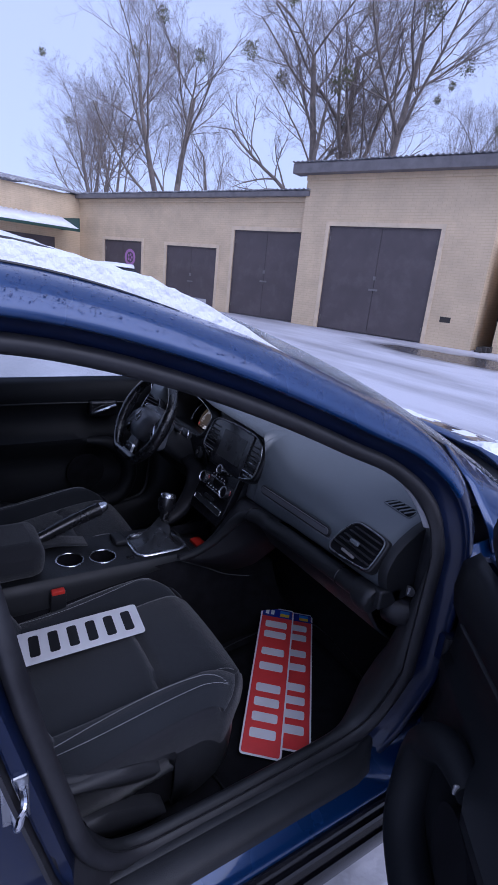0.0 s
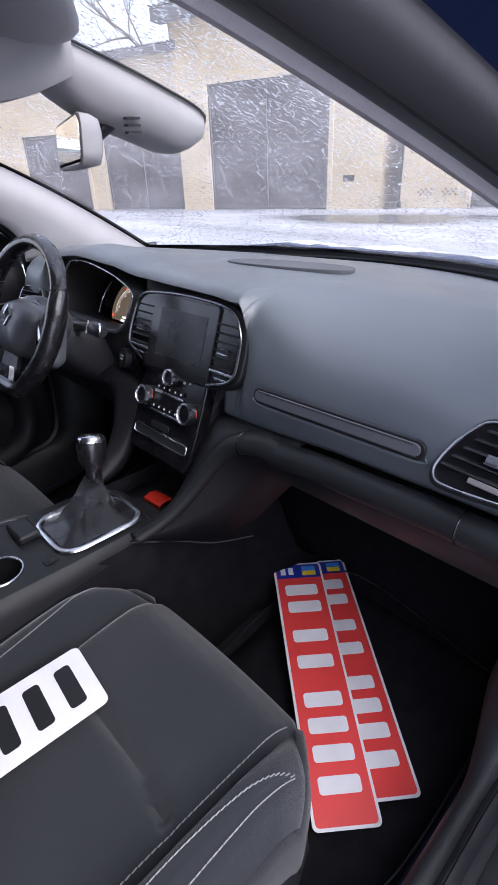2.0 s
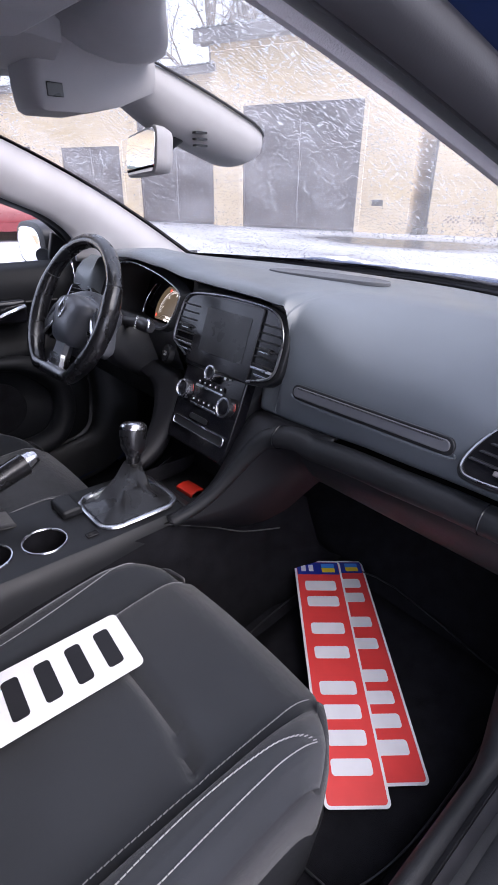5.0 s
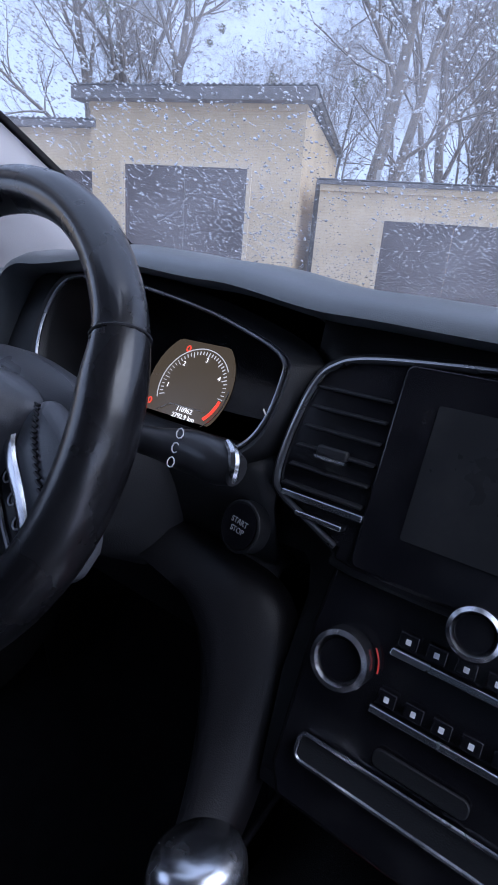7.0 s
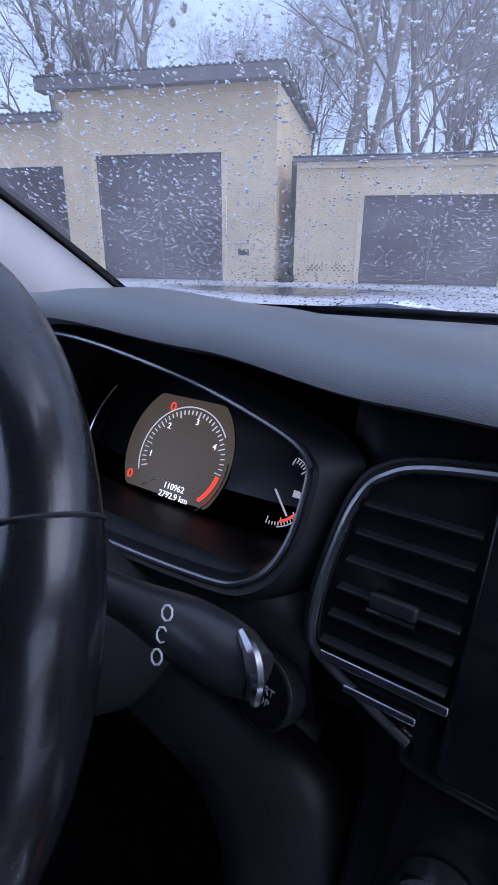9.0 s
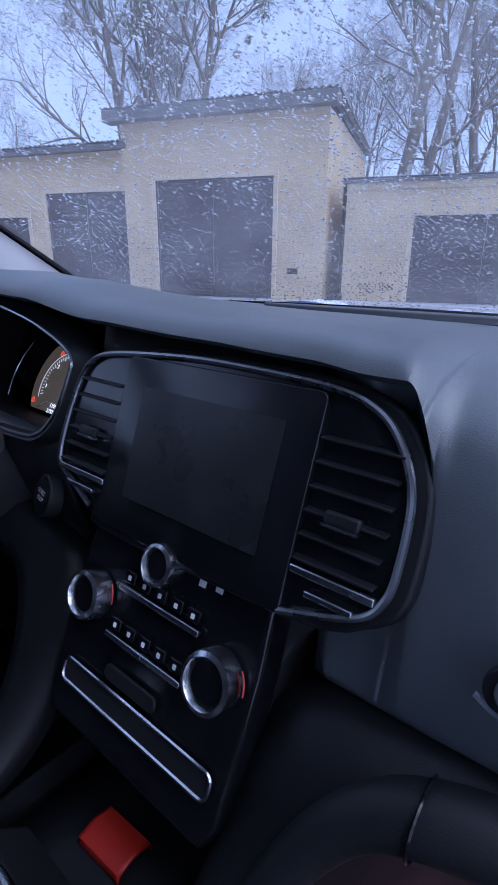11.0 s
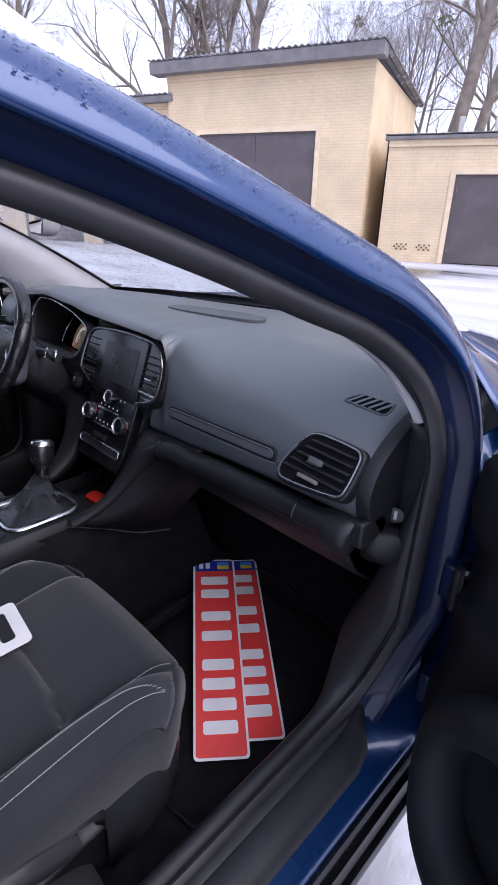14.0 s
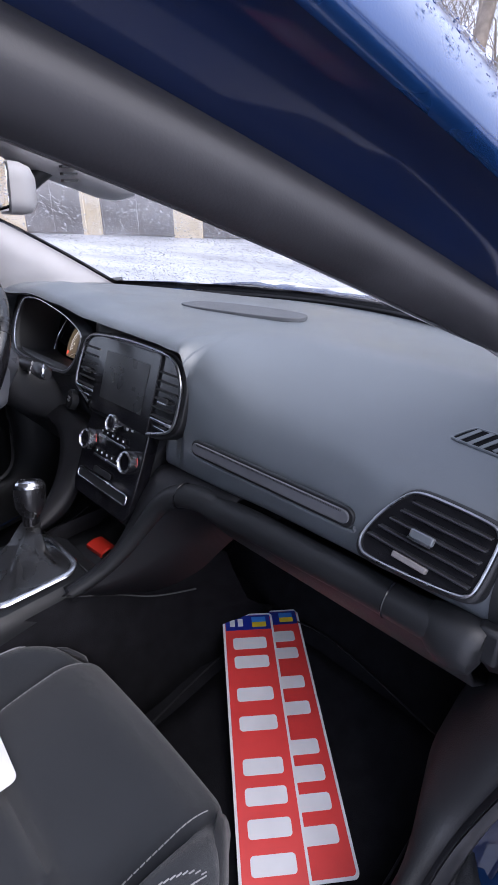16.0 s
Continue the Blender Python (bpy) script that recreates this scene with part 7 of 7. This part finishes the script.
def car_door(name, label, m, is_open):
    d = thing(name, label, "car door", m @ Vector((0, 0, 0.35)))
    L = 1.02 if is_open else 0.80
    SH = 0.30 if is_open else 0.0
    # outer skin and shell
    bm = bmesh.new()
    rows = []
    for k in range(10):
        a = lerp(0.0, L, k / 9)
        low = 0.335 + 0.16 * max((a - 0.62) / 0.4, 0) ** 2
        rows.append([(a, 0.055, low), (a, 0.125, low - 0.03), (a, 0.142, low + 0.12), (a, 0.150, 0.55), (a, 0.146, 0.75), (a, 0.120, 0.94), (a, 0.070, 0.955)])
    part("outer_skin", loft(bm, door_points(rows, m)), M["paint"], d, solid=0.006)
    # inner trim: rises from the sill line, pocket below, armrest, upper pad
    bm = bmesh.new()
    rows = []
    for k in range(22):
        f = k / 21
        a = lerp(0.0, L, f)
        low = 0.345 + 0.16 * max((a - 0.62) / 0.4, 0) ** 2
        pocket = 0.012 * smooth01((a - 0.02) / 0.07) * smooth01((L - 0.12 - a) / 0.1)
        rest = 0.060 * smooth01((a - 0.22) / 0.12) * smooth01((L - 0.05 - a) / 0.1)
        rows.append([(a, 0.055, low), (a, 0.030 - pocket * 0.3, low + 0.006), (a, 0.020 - pocket, low + 0.05), (a, 0.016 - pocket, low + 0.14), (a, 0.018 - pocket * 0.8, 0.555), (a, 0.030 - rest * 0.2, 0.580),
                     (a, 0.034 - rest * 0.4, 0.64), (a, 0.028 - rest, 0.685), (a, 0.026 - rest, 0.71), (a, 0.040 - rest * 0.3, 0.725), (a, 0.042, 0.80), (a, 0.024, 0.835), (a, 0.016, 0.88), (a, 0.022, 0.935), (a, 0.050, 0.958)])
    part("inner_trim", loft(bm, door_points(rows, m)), M["door_trim"], d, "moulded black plastic door trim", solid=0.004, angle=75)
    bm = bmesh.new()
    rows = [[(a0, 0.055, 0.345), (a0, 0.055, 0.95), (a0, 0.13, 0.94), (a0, 0.145, 0.6), (a0, 0.13, 0.33)] for a0 in (-0.002, 0.02)]
    # shut face of the door, its shade coloured in
    part("door_edge", loft(bm, door_points(rows, m), ring=True, caps=True), M["paint_shaded"], d)
    # soft insert and thin satin line
    bm = bmesh.new()
    tube(bm, [m @ Vector((a, 0.012 - 0.0, 0.845 + 0.012 * math.sin(a * 3))) for a in [L * i / 24 for i in range(2, 24)]], 0.0035, 6)
    part("trim_line", bm, M["hard"], d, "thin grey trim line")
    # fat rounded wall of the door pocket, curling up at the front
    bm = bmesh.new()
    wall = spline([(0.30, -0.004, 0.690), (0.20, -0.004, 0.670), (0.120, -0.006, 0.600), (0.108, -0.012, 0.510), (0.160, -0.028, 0.430), (0.28, -0.030, 0.405), (0.50, -0.030, 0.400), (L - 0.22, -0.026, 0.410), (L - 0.12, 0.0, 0.43)], 48)
    tube(bm, [m @ p for p in wall], lambda f: 0.018 + 0.016 * smooth01(f * 5), 14, up=tuple(m.to_3x3() @ Vector((0, 1, 0))), squash=1.25)
    part("pocket_wall", bm, M["door_trim"], d, "rounded black door pocket wall")
    bm = bmesh.new()
    tube(bm, [m @ Vector((p.x - 0.012, p.y - 0.034, p.z - 0.012)) for p in wall[8:26]], 0.0012, 5)
    part("pocket_line", bm, M["rubber"], d)
    bm = bmesh.new()
    disc(bm, m @ pose(0.30, 0.004, 0.55, 90, 0, 0), 0.080, 0.012, 36)
    part("speaker", bm, M["carpet"], d, "round black loudspeaker cover")
    bm = bmesh.new()
    box(bm, (0.165 + SH, -0.016, 0.795), (0.285 + SH, 0.030, 0.865))
    for v in bm.verts:
        v.co = m @ v.co
    part("handle_bowl", bm, M["gloss"], d, bevel=0.012)
    bm = bmesh.new()
    tube(bm, [m @ Vector(p) for p in spline([(0.175 + SH, -0.020, 0.845), (0.215 + SH, -0.034, 0.838), (0.262 + SH, -0.034, 0.822), (0.275 + SH, -0.020, 0.815)], 14)], 0.006, 8)
    part("door_handle", bm, M["chrome"], d, "chrome inner door handle")
    if is_open:
        bm = bmesh.new()
        box(bm, (0.290, -0.030, 0.684), (0.296, -0.020, 0.703))
        for v in bm.verts:
            v.co = m @ v.co
        part("edge_lamp", bm, M["silver"], d, "small clear edge lamp", bevel=0.003)
    # window: sail panel, frame, glass
    lean = 0.40
    def up(a, z, b=0.075):
        return m @ Vector((a, b - lean * (z - 0.95), z))
    bm = bmesh.new()
    pts = [(0.030, 0.955), (0.25, 0.955), (0.25, 1.13), (0.18, 1.115), (0.12, 1.09), (0.075, 1.065), (0.050, 1.03), (0.044, 0.99)] if is_open else [(-0.040, 0.955), (0.050, 0.955), (0.040, 1.035), (0.010, 1.015), (-0.030, 0.975)]
    rows = [[up(a, z, 0.072) for a, z in pts], [up(a, z, 0.095) for a, z in pts]]
    part("sail_panel", loft(bm, rows, ring=True, caps=True), M["hard"], d, bevel=0.006)
    bm = bmesh.new()
    fr = spline(([(0.055, 0.965, 0), (0.075, 1.04, 0)] if is_open else [(-0.035, 0.965, 0), (0.0, 1.02, 0), (0.08, 1.085, 0)]) + [(0.20, 1.135, 0), (0.38, 1.225, 0), (0.56, 1.285, 0), (0.74, 1.315, 0), (L - 0.05, 1.30, 0), (L - 0.01, 1.15, 0), (L, 0.96, 0)], 60)
    tube(bm, [up(p.x, p.y, 0.085) for p in fr], 0.020 if is_open else 0.012, 8)
    part("window_frame", bm, M["rubber"], d)
    bm = bmesh.new()
    n = 20
    rows = []
    for k in range(n + 1):
        a = lerp(0.06 if is_open else -0.02, L - 0.02, k / n)
        ztop = min(p.y for p in fr if abs(p.x - a) < 0.05)
        rows.append([up(a, lerp(0.945, max(ztop, 0.95), t), 0.085) for t in (0, 0.5, 1)])
    g = part("window_glass", loft(bm, rows), M["glass"], d)
    g.visible_shadow = False
    # outside mirror
    mm = m @ (pose(0.03, 0.19, 0.985) if is_open else pose(0.005, 0.215, 0.985))
    bm = bmesh.new()
    rows = []
    for y, w, h in ((-0.045, 0.062, 0.105), (-0.038, 0.070, 0.116), (0.0, 0.074, 0.120), (0.05, 0.066, 0.105), (0.085, 0.045, 0.07), (0.10, 0.015, 0.03)):
        rows.append([mm @ Vector((y * -1.0, math.copysign(abs(math.cos(b)) ** 0.6, math.cos(b)) * h, math.copysign(abs(math.sin(b)) ** 0.6, math.sin(b)) * w)) for b in [2 * math.pi * j / 28 for j in range(28)]])
    ms = part("mirror_shell", loft(bm, rows, ring=True, caps=True), M["hard"], d, "rounded black mirror shell")
    bm = bmesh.new()
    rows = []
    for y, k in ((-0.0465, 0.9), (-0.048, 0.88)):
        rows.append([mm @ Vector((-y, math.copysign(abs(math.cos(b)) ** 0.6, math.cos(b)) * 0.105 * k, math.copysign(abs(math.sin(b)) ** 0.6, math.sin(b)) * 0.062 * k)) for b in [2 * math.pi * j / 28 for j in range(28)]])
    part("mirror_glass", loft(bm, rows, ring=True, caps=True), M["mirror"], ms)
    bm = bmesh.new()
    tube(bm, [m @ Vector((0.06, 0.09, 0.965)), mm @ Vector((0, -0.06, -0.02))], 0.022, 10)
    part("mirror_arm", bm, M["hard"], ms)
    return d


car_door("passenger_door", "wide open dark blue door with black inner trim", DH, True)
LEFT = Matrix(((0, -1, 0, -0.748), (-1, 0, 0, 0.06), (0, 0, 1, 0), (0, 0, 0, 1)))
car_door("driver_door", "closed driver door with black trim and chrome handle", LEFT, False)

# striker on the B pillar
stk = thing("door_striker", "bright steel door striker loop on the blue pillar", "door striker", (0.80, -0.748, 0.747))
bm = bmesh.new()
tube(bm, spline([(0.80, -0.752, 0.728), (0.842, -0.752, 0.728), (0.848, -0.748, 0.747), (0.842, -0.742, 0.766), (0.80, -0.742, 0.766)], 20), 0.005, 8)
part("loop", bm, M["chrome"], stk)
bm = bmesh.new()
box(bm, (0.790, -0.768, 0.708), (0.8215, -0.732, 0.786))
part("base_plate", bm, M["dark_chrome"], stk, bevel=0.004)


# ---- plates ----
def plate(name, label, m, w, h, ground_mat, bars, bar_mat, flag):
    """A pressed plate lying on the local xy of m, its long side along x from the origin."""
    p = thing(name, label, "number plate", m.translation, group="loose plates")
    bm = bmesh.new()
    prism(bm, rounded(w, h, 0.010, 5, cx=w / 2, cy=h / 2), m, 0.0016)
    base = part("blank", bm, M["plate_white"], p, bevel=0.0005)
    bm = bmesh.new()
    prism(bm, rounded(w - 0.010, h - 0.010, 0.007, 5, cx=w / 2, cy=h / 2), m @ pose(0, 0, 0.0017), 0.0006)
    part("field", bm, ground_mat, p)
    for x, bw, bh in bars:
        bm = bmesh.new()
        prism(bm, rounded(bw, bh, 0.006, 4, cx=x, cy=h / 2), m @ pose(0, 0, 0.0023), 0.0009)
        part("character_bar", bm, bar_mat, p)
    if flag:
        bm = bmesh.new()
        box(bm, (0.006, 0.006, 0.0023), (0.042, h - 0.006, 0.0028), m)
        band = part("country_band", bm, M["plate_blue"], p, "dark blue country band")
        for nm, x0, x1, mt in (("flag_half", 0.011, 0.0235, "plate_cyan"), ("flag_half", 0.0235, 0.036, "plate_yellow")):
            bm = bmesh.new()
            box(bm, (x0, h * 0.58, 0.0029), (x1, h * 0.86, 0.0033), m)
            part(nm, bm, M[mt], band)
        bm = bmesh.new()
        for y0 in (0.60, 0.76):
            box(bm, (0.014, h * (0.90 - y0), 0.0029), (0.033, h * (1.0 - y0), 0.0033), m)
        part("letter_bar", bm, M["plate_white"], band)
    return p


red_bars = [(x, 0.027, 0.072) for x in (0.075, 0.118, 0.187, 0.243, 0.318, 0.364, 0.410, 0.458)]
a0, a1, aw = Vector((0.150, 0.127, 0.341)), Vector((0.548, -0.199, 0.252)), Vector((0.070, 0.083, -0.004))
mA = frame_at(a0, a1 - a0, aw)
b0, b1 = Vector((0.235, 0.289, 0.303)), Vector((0.647, -0.037, 0.247))
mB = frame_at(b0 - aw.normalized() * 0.112, b1 - b0, aw)
plate("number_plate", "red number plate with white bars lying on the floor mat", mB, 0.52, 0.112, M["plate_red"], red_bars, M["plate_white"], True)
plate("number_plate", "red number plate with white bars lying over another", mA, 0.52, 0.112, M["plate_red"], red_bars, M["plate_white"], True)
w0, w1, ww = Vector((0.315, -0.336, 0.523)), Vector((0.284, -0.718, 0.496)), Vector((-0.109, -0.025, 0.006))
mW = frame_at(w0 + ww, w1 - w0, -ww)
plate("phone_plate", "white plate with black bars lying on the passenger seat", mW, 0.385, 0.112, M["plate_white"], [(0.035 + 0.046 * k, 0.024, 0.070) for k in range(8)], M["ink"], False)


# ---- trees ----
class Sticks:
    """Gathers thin tapered bars into one mesh."""

    def __init__(self):
        self.v, self.f = [], []

    def bar(self, a, b, ra, rb, sides):
        d = (b - a)
        s = d.orthogonal().normalized()
        t = d.normalized().cross(s)
        n = len(self.v)
        for p, r in ((a, ra), (b, rb)):
            for j in range(sides):
                an = 2 * math.pi * j / sides
                self.v.append(p + s * (r * math.cos(an)) + t * (r * math.sin(an)))
        for j in range(sides):
            k = (j + 1) % sides
            self.f.append((n + j, n + k, n + sides + k, n + sides + j))

    def leaf(self, p, d, size):
        s = d.orthogonal().normalized()
        n = len(self.v)
        self.v += [p, p + d * size * 0.5 + s * size * 0.25, p + d * size, p + d * size * 0.5 - s * size * 0.25]
        self.f.append((n, n + 1, n + 2, n + 3))

    def mesh(self, name, material, parent, label="", smooth=True, kind=""):
        me = bpy.data.meshes.new(name)
        me.from_pydata([tuple(p) for p in self.v], [], self.f)
        me.materials.append(material)
        if smooth:
            me.polygons.foreach_set("use_smooth", [True] * len(me.polygons))
        ob = new(name, me)
        ob.parent = parent
        return tagged(ob, label, kind=kind)


def rand_dir(rng):
    while True:
        v = Vector((rng.uniform(-1, 1), rng.uniform(-1, 1), rng.uniform(-1, 1)))
        if 0.05 < v.length < 1:
            return v.normalized()


def grow(rng, wood, twig, p, d, length, r, level, top, lift, spots):
    """One limb: bends as it grows, and bears the next ones along its length."""
    n = 7 if level < 2 else (5 if level < 4 else 3)
    sides = (9, 7, 5, 4, 3, 3)[min(level, 5)]
    step = length / n
    rr, foot = r, p
    for k in range(n):
        wob = 0.10 + 0.05 * level
        d = (d + rand_dir(rng) * wob + Vector((0, 0, lift * 0.05))).normalized()
        q = p + d * step
        r2 = max(r * (1 - 0.62 * (k + 1) / n), 0.0028)
        if level < top:
            (wood if level < 3 else twig).bar(p, q, rr, r2, sides)
        elif k == n - 1:
            twig.bar(foot, q, r, r2, 3)
        if level < top and (k >= (2 if level == 0 else 1)):
            kids = (2, 2, 2, 2, 2)[min(level, 4)] if level else (1 if k < 4 else 2)
            for _ in range(kids):
                if rng.random() < (0.85 if level < 3 else 0.66):
                    side = d.cross(rand_dir(rng)).normalized()
                    ang = rng.uniform(0.45, 0.95)
                    nd = (d * math.cos(ang) + side * math.sin(ang)).normalized()
                    ln = length * rng.uniform(0.42, 0.66) * (1 - 0.35 * k / n)
                    grow(rng, wood, twig, q, nd, ln, max(r2 * rng.uniform(0.42, 0.62), 0.0028), level + 1, top, lift, spots)
        if level == 3 and rng.random() < 0.05:
            spots.append(q)
        p, rr = q, r2


def tree(name, label, seed, height, stems, top=5, lift=1.0, mistletoe=0, leaves=0):
    """Bare tree: stems as (dx, dy, lean x, lean y, share of height, radius)."""
    rng = random.Random(seed)
    t = thing(name, label, "tree", (0, 0, 0), group="bare trees")
    wood, twig, spots = Sticks(), Sticks(), []
    for dx, dy, lx, ly, hs, r in stems:
        grow(rng, wood, twig, Vector((dx, dy, -0.2)), Vector((lx, ly, 1)).normalized(), height * hs, r, 0, top, lift, spots)
    wood.mesh("trunk", M["bark"], t)
    twig.mesh("crown", M["twig"], t, "fine bare twigs", kind="stuff")
    if mistletoe and spots:
        for c in rng.sample(spots, min(mistletoe, len(spots))):
            ball = Sticks()
            R = rng.uniform(0.28, 0.60)
            for _ in range(260):
                u = rand_dir(rng)
                a = c + u * R * rng.uniform(0.25, 1.0) * rng.uniform(0.7, 1.0)
                ball.leaf(a, (u + rand_dir(rng) * 0.8).normalized(), 0.11)
            ball.mesh("mistletoe", M["mistletoe"], t, "olive ball of mistletoe", smooth=False, kind="stuff")
    if leaves:
        lf = Sticks()
        tips = [v for v in twig.v[::7]]
        for _ in range(leaves):
            c = rng.choice(tips)
            lf.leaf(c + rand_dir(rng) * 0.15, rand_dir(rng), rng.uniform(0.07, 0.13))
        lf.mesh("leaves", M["rust_leaf"], t, "clinging brown dead leaves", smooth=False, kind="stuff")
    return t


def plant(t, s, back, turn=0, scale=1.0, first=False):
    m = GARAGE @ pose(s, back, 0, 0, 0, turn)
    if first:
        t.matrix_basis = m @ Matrix.Scale(scale, 4)
        return t
    old = t.scale.copy()
    t.scale = (scale,) * 3
    c = copy_thing(t, m)
    t.scale = old
    return c


big = tree("tree", "tall bare multi-stemmed tree with mistletoe balls", 11, 15.5, [(-0.5, 0, -0.10, 0, 0.80, 0.30), (0.1, 0.2, 0.03, 0.05, 0.85, 0.34), (0.6, -0.1, 0.26, 0, 0.80, 0.28), (-0.2, -0.2, -0.28, -0.05, 0.66, 0.18)], mistletoe=11)
fork = tree("tree", "tall bare forked tree with rough grey bark", 23, 15.0, [(-0.6, 0, 0.0, 0, 0.85, 0.27), (0.5, 0, -0.34, 0.05, 0.85, 0.30)], mistletoe=5)
lean = tree("tree", "leaning bare tree with a thick dark trunk", 37, 16.0, [(0, 0, 0.04, 0, 0.85, 0.36), (0.35, 0, 0.40, 0.02, 0.80, 0.26)], mistletoe=4)
slim = tree("tree", "slim bare tree with upright twigs", 51, 12.0, [(0, 0, 0.02, 0, 0.95, 0.16), (0.3, 0.3, 0.12, 0.05, 0.8, 0.11)], top=4, lift=2.4)
oak = tree("tree", "bare tree holding clumps of brown dead leaves", 67, 11.0, [(0, 0, 0, 0, 0.8, 0.26)], top=4, leaves=9000)
plant(big, -13.6, 9.1, 0, 1.0, True)
plant(fork, -25.4, 9.5, 0, 1.0, True)
plant(lean, -2.2, 9.0, 0, 1.0, True)
plant(slim, -34.5, 12.0, 0, 1.0, True)
plant(oak, 8.5, 12.0, 0, 1.0, True)
for s, b, turn, k, src in ((-40.5, 14, 80, 1.1, slim), (-30.5, 19, 200, 0.95, slim), (-19.0, 22, 140, 0.85, fork), (-6.2, 20, 60, 0.95, slim), (1.9, 13, 210, 0.85, lean), (4.8, 20, 40, 0.9, big),
                           (-9.5, 24, 290, 0.8, fork), (10.5, 22, 130, 1.0, lean), (16, 16, 80, 1.1, slim), (-1.0, 27, 160, 1.0, slim), (-46, 20, 20, 1.0, fork), (7.0, 27, 300, 1.1, slim), (-14.5, 30, 10, 1.1, slim),
                           (2.8, 17, 100, 1.0, slim), (-4.2, 15, 330, 0.8, slim), (22, 18, 250, 0.9, big), (13, 12, 200, 0.8, oak)):
    plant(src, s, b, turn, k)


# ---- water drops on the glass and on the paint ----
def drops(name, label, spots, seed, material, tall=0.5):
    rng = random.Random(seed)
    v, f = [], []
    for p, n, along, r, stretch in spots:
        t = n.cross(along).normalized()
        a = t.cross(n).normalized()
        k = len(v)
        turn = rng.uniform(0, 6.28)
        for rr, hh in ((1.0, 0.0), (0.72, tall * 0.7), (0.30, tall)):
            for j in range(5):
                an = 2 * math.pi * j / 5 + turn * 0.1
                w = 1 + 0.22 * math.sin(2 * an + turn)
                v.append(tuple(p + t * (r * rr * w * math.cos(an)) + a * (r * rr * w * stretch * math.sin(an)) + n * (r * hh)))
        for ring_ in range(2):
            for j in range(5):
                q = (j + 1) % 5
                f.append((k + ring_ * 5 + j, k + ring_ * 5 + q, k + ring_ * 5 + 5 + q, k + ring_ * 5 + 5 + j))
        f.append(tuple(k + 10 + j for j in range(5)))
        f.append(tuple(k + 4 - j for j in range(5)))
    me = bpy.data.meshes.new(name)
    me.from_pydata(v, [], f)
    me.materials.append(material)
    me.polygons.foreach_set("use_smooth", [True] * len(me.polygons))
    ob = new(name, me)
    ob.visible_shadow = False
    return tagged(ob, label, "raindrops", kind="stuff")


rng = random.Random(5)
spots = []
while len(spots) < 40000:
    u, v = rng.uniform(-0.96, 0.96), rng.uniform(0.04, 0.98)
    dens = 0.45 + 0.9 * noise.noise((u * 4, v * 4, 0.3))
    if rng.random() > dens + 0.25:
        continue
    p = screen_point(u, v)
    du, dv = screen_point(u + 0.01, v) - p, screen_point(u, v + 0.01) - p
    n = du.cross(dv).normalized()
    n = n if n.z > 0 else -n
    r = min(0.0006 + rng.expovariate(1750), 0.0030)
    spots.append((p + n * 0.0004, n, dv.normalized(), r, rng.choice((1.0, 1.0, 1.2, 1.6, 2.6)) if r < 0.0013 else rng.uniform(0.9, 1.3)))
drops("raindrops", "thousands of raindrops and runs on the windscreen", spots, 8, M["drop"], 0.24)
spots = []
secs = rim_sections(-3, 72, [(0.112, -0.085, -0.03), (0.110, -0.065, -0.025), (0.105, -0.042, -0.018), (0.096, -0.020, -0.008), (0.085, -0.003, 0.0), (0.072, 0.010, 0.0), (0.060, 0.016, 0.0)], 1)
while len(spots) < 9000:
    i, j = rng.randrange(len(secs) - 1), rng.randrange(6)
    a, b, c, d = secs[i][j], secs[i][j + 1], secs[i + 1][j], secs[i + 1][j + 1]
    x, y = rng.random(), rng.random()
    p = lerp(lerp(a, b, x), lerp(c, d, x), y)
    n = (b - a).cross(c - a).normalized()
    n = n if n.x + n.z > 0 else -n
    if p.z < 0.95 or rng.random() > 0.35 + max(n.z, 0):
        continue
    spots.append((p + n * 0.0003, n, (c - a).normalized(), min(0.0003 + rng.expovariate(3800), 0.0018), rng.uniform(0.8, 1.5)))
drops("raindrops", "raindrops beaded on the blue pillar paint", spots, 9, M["bead"], 0.38)
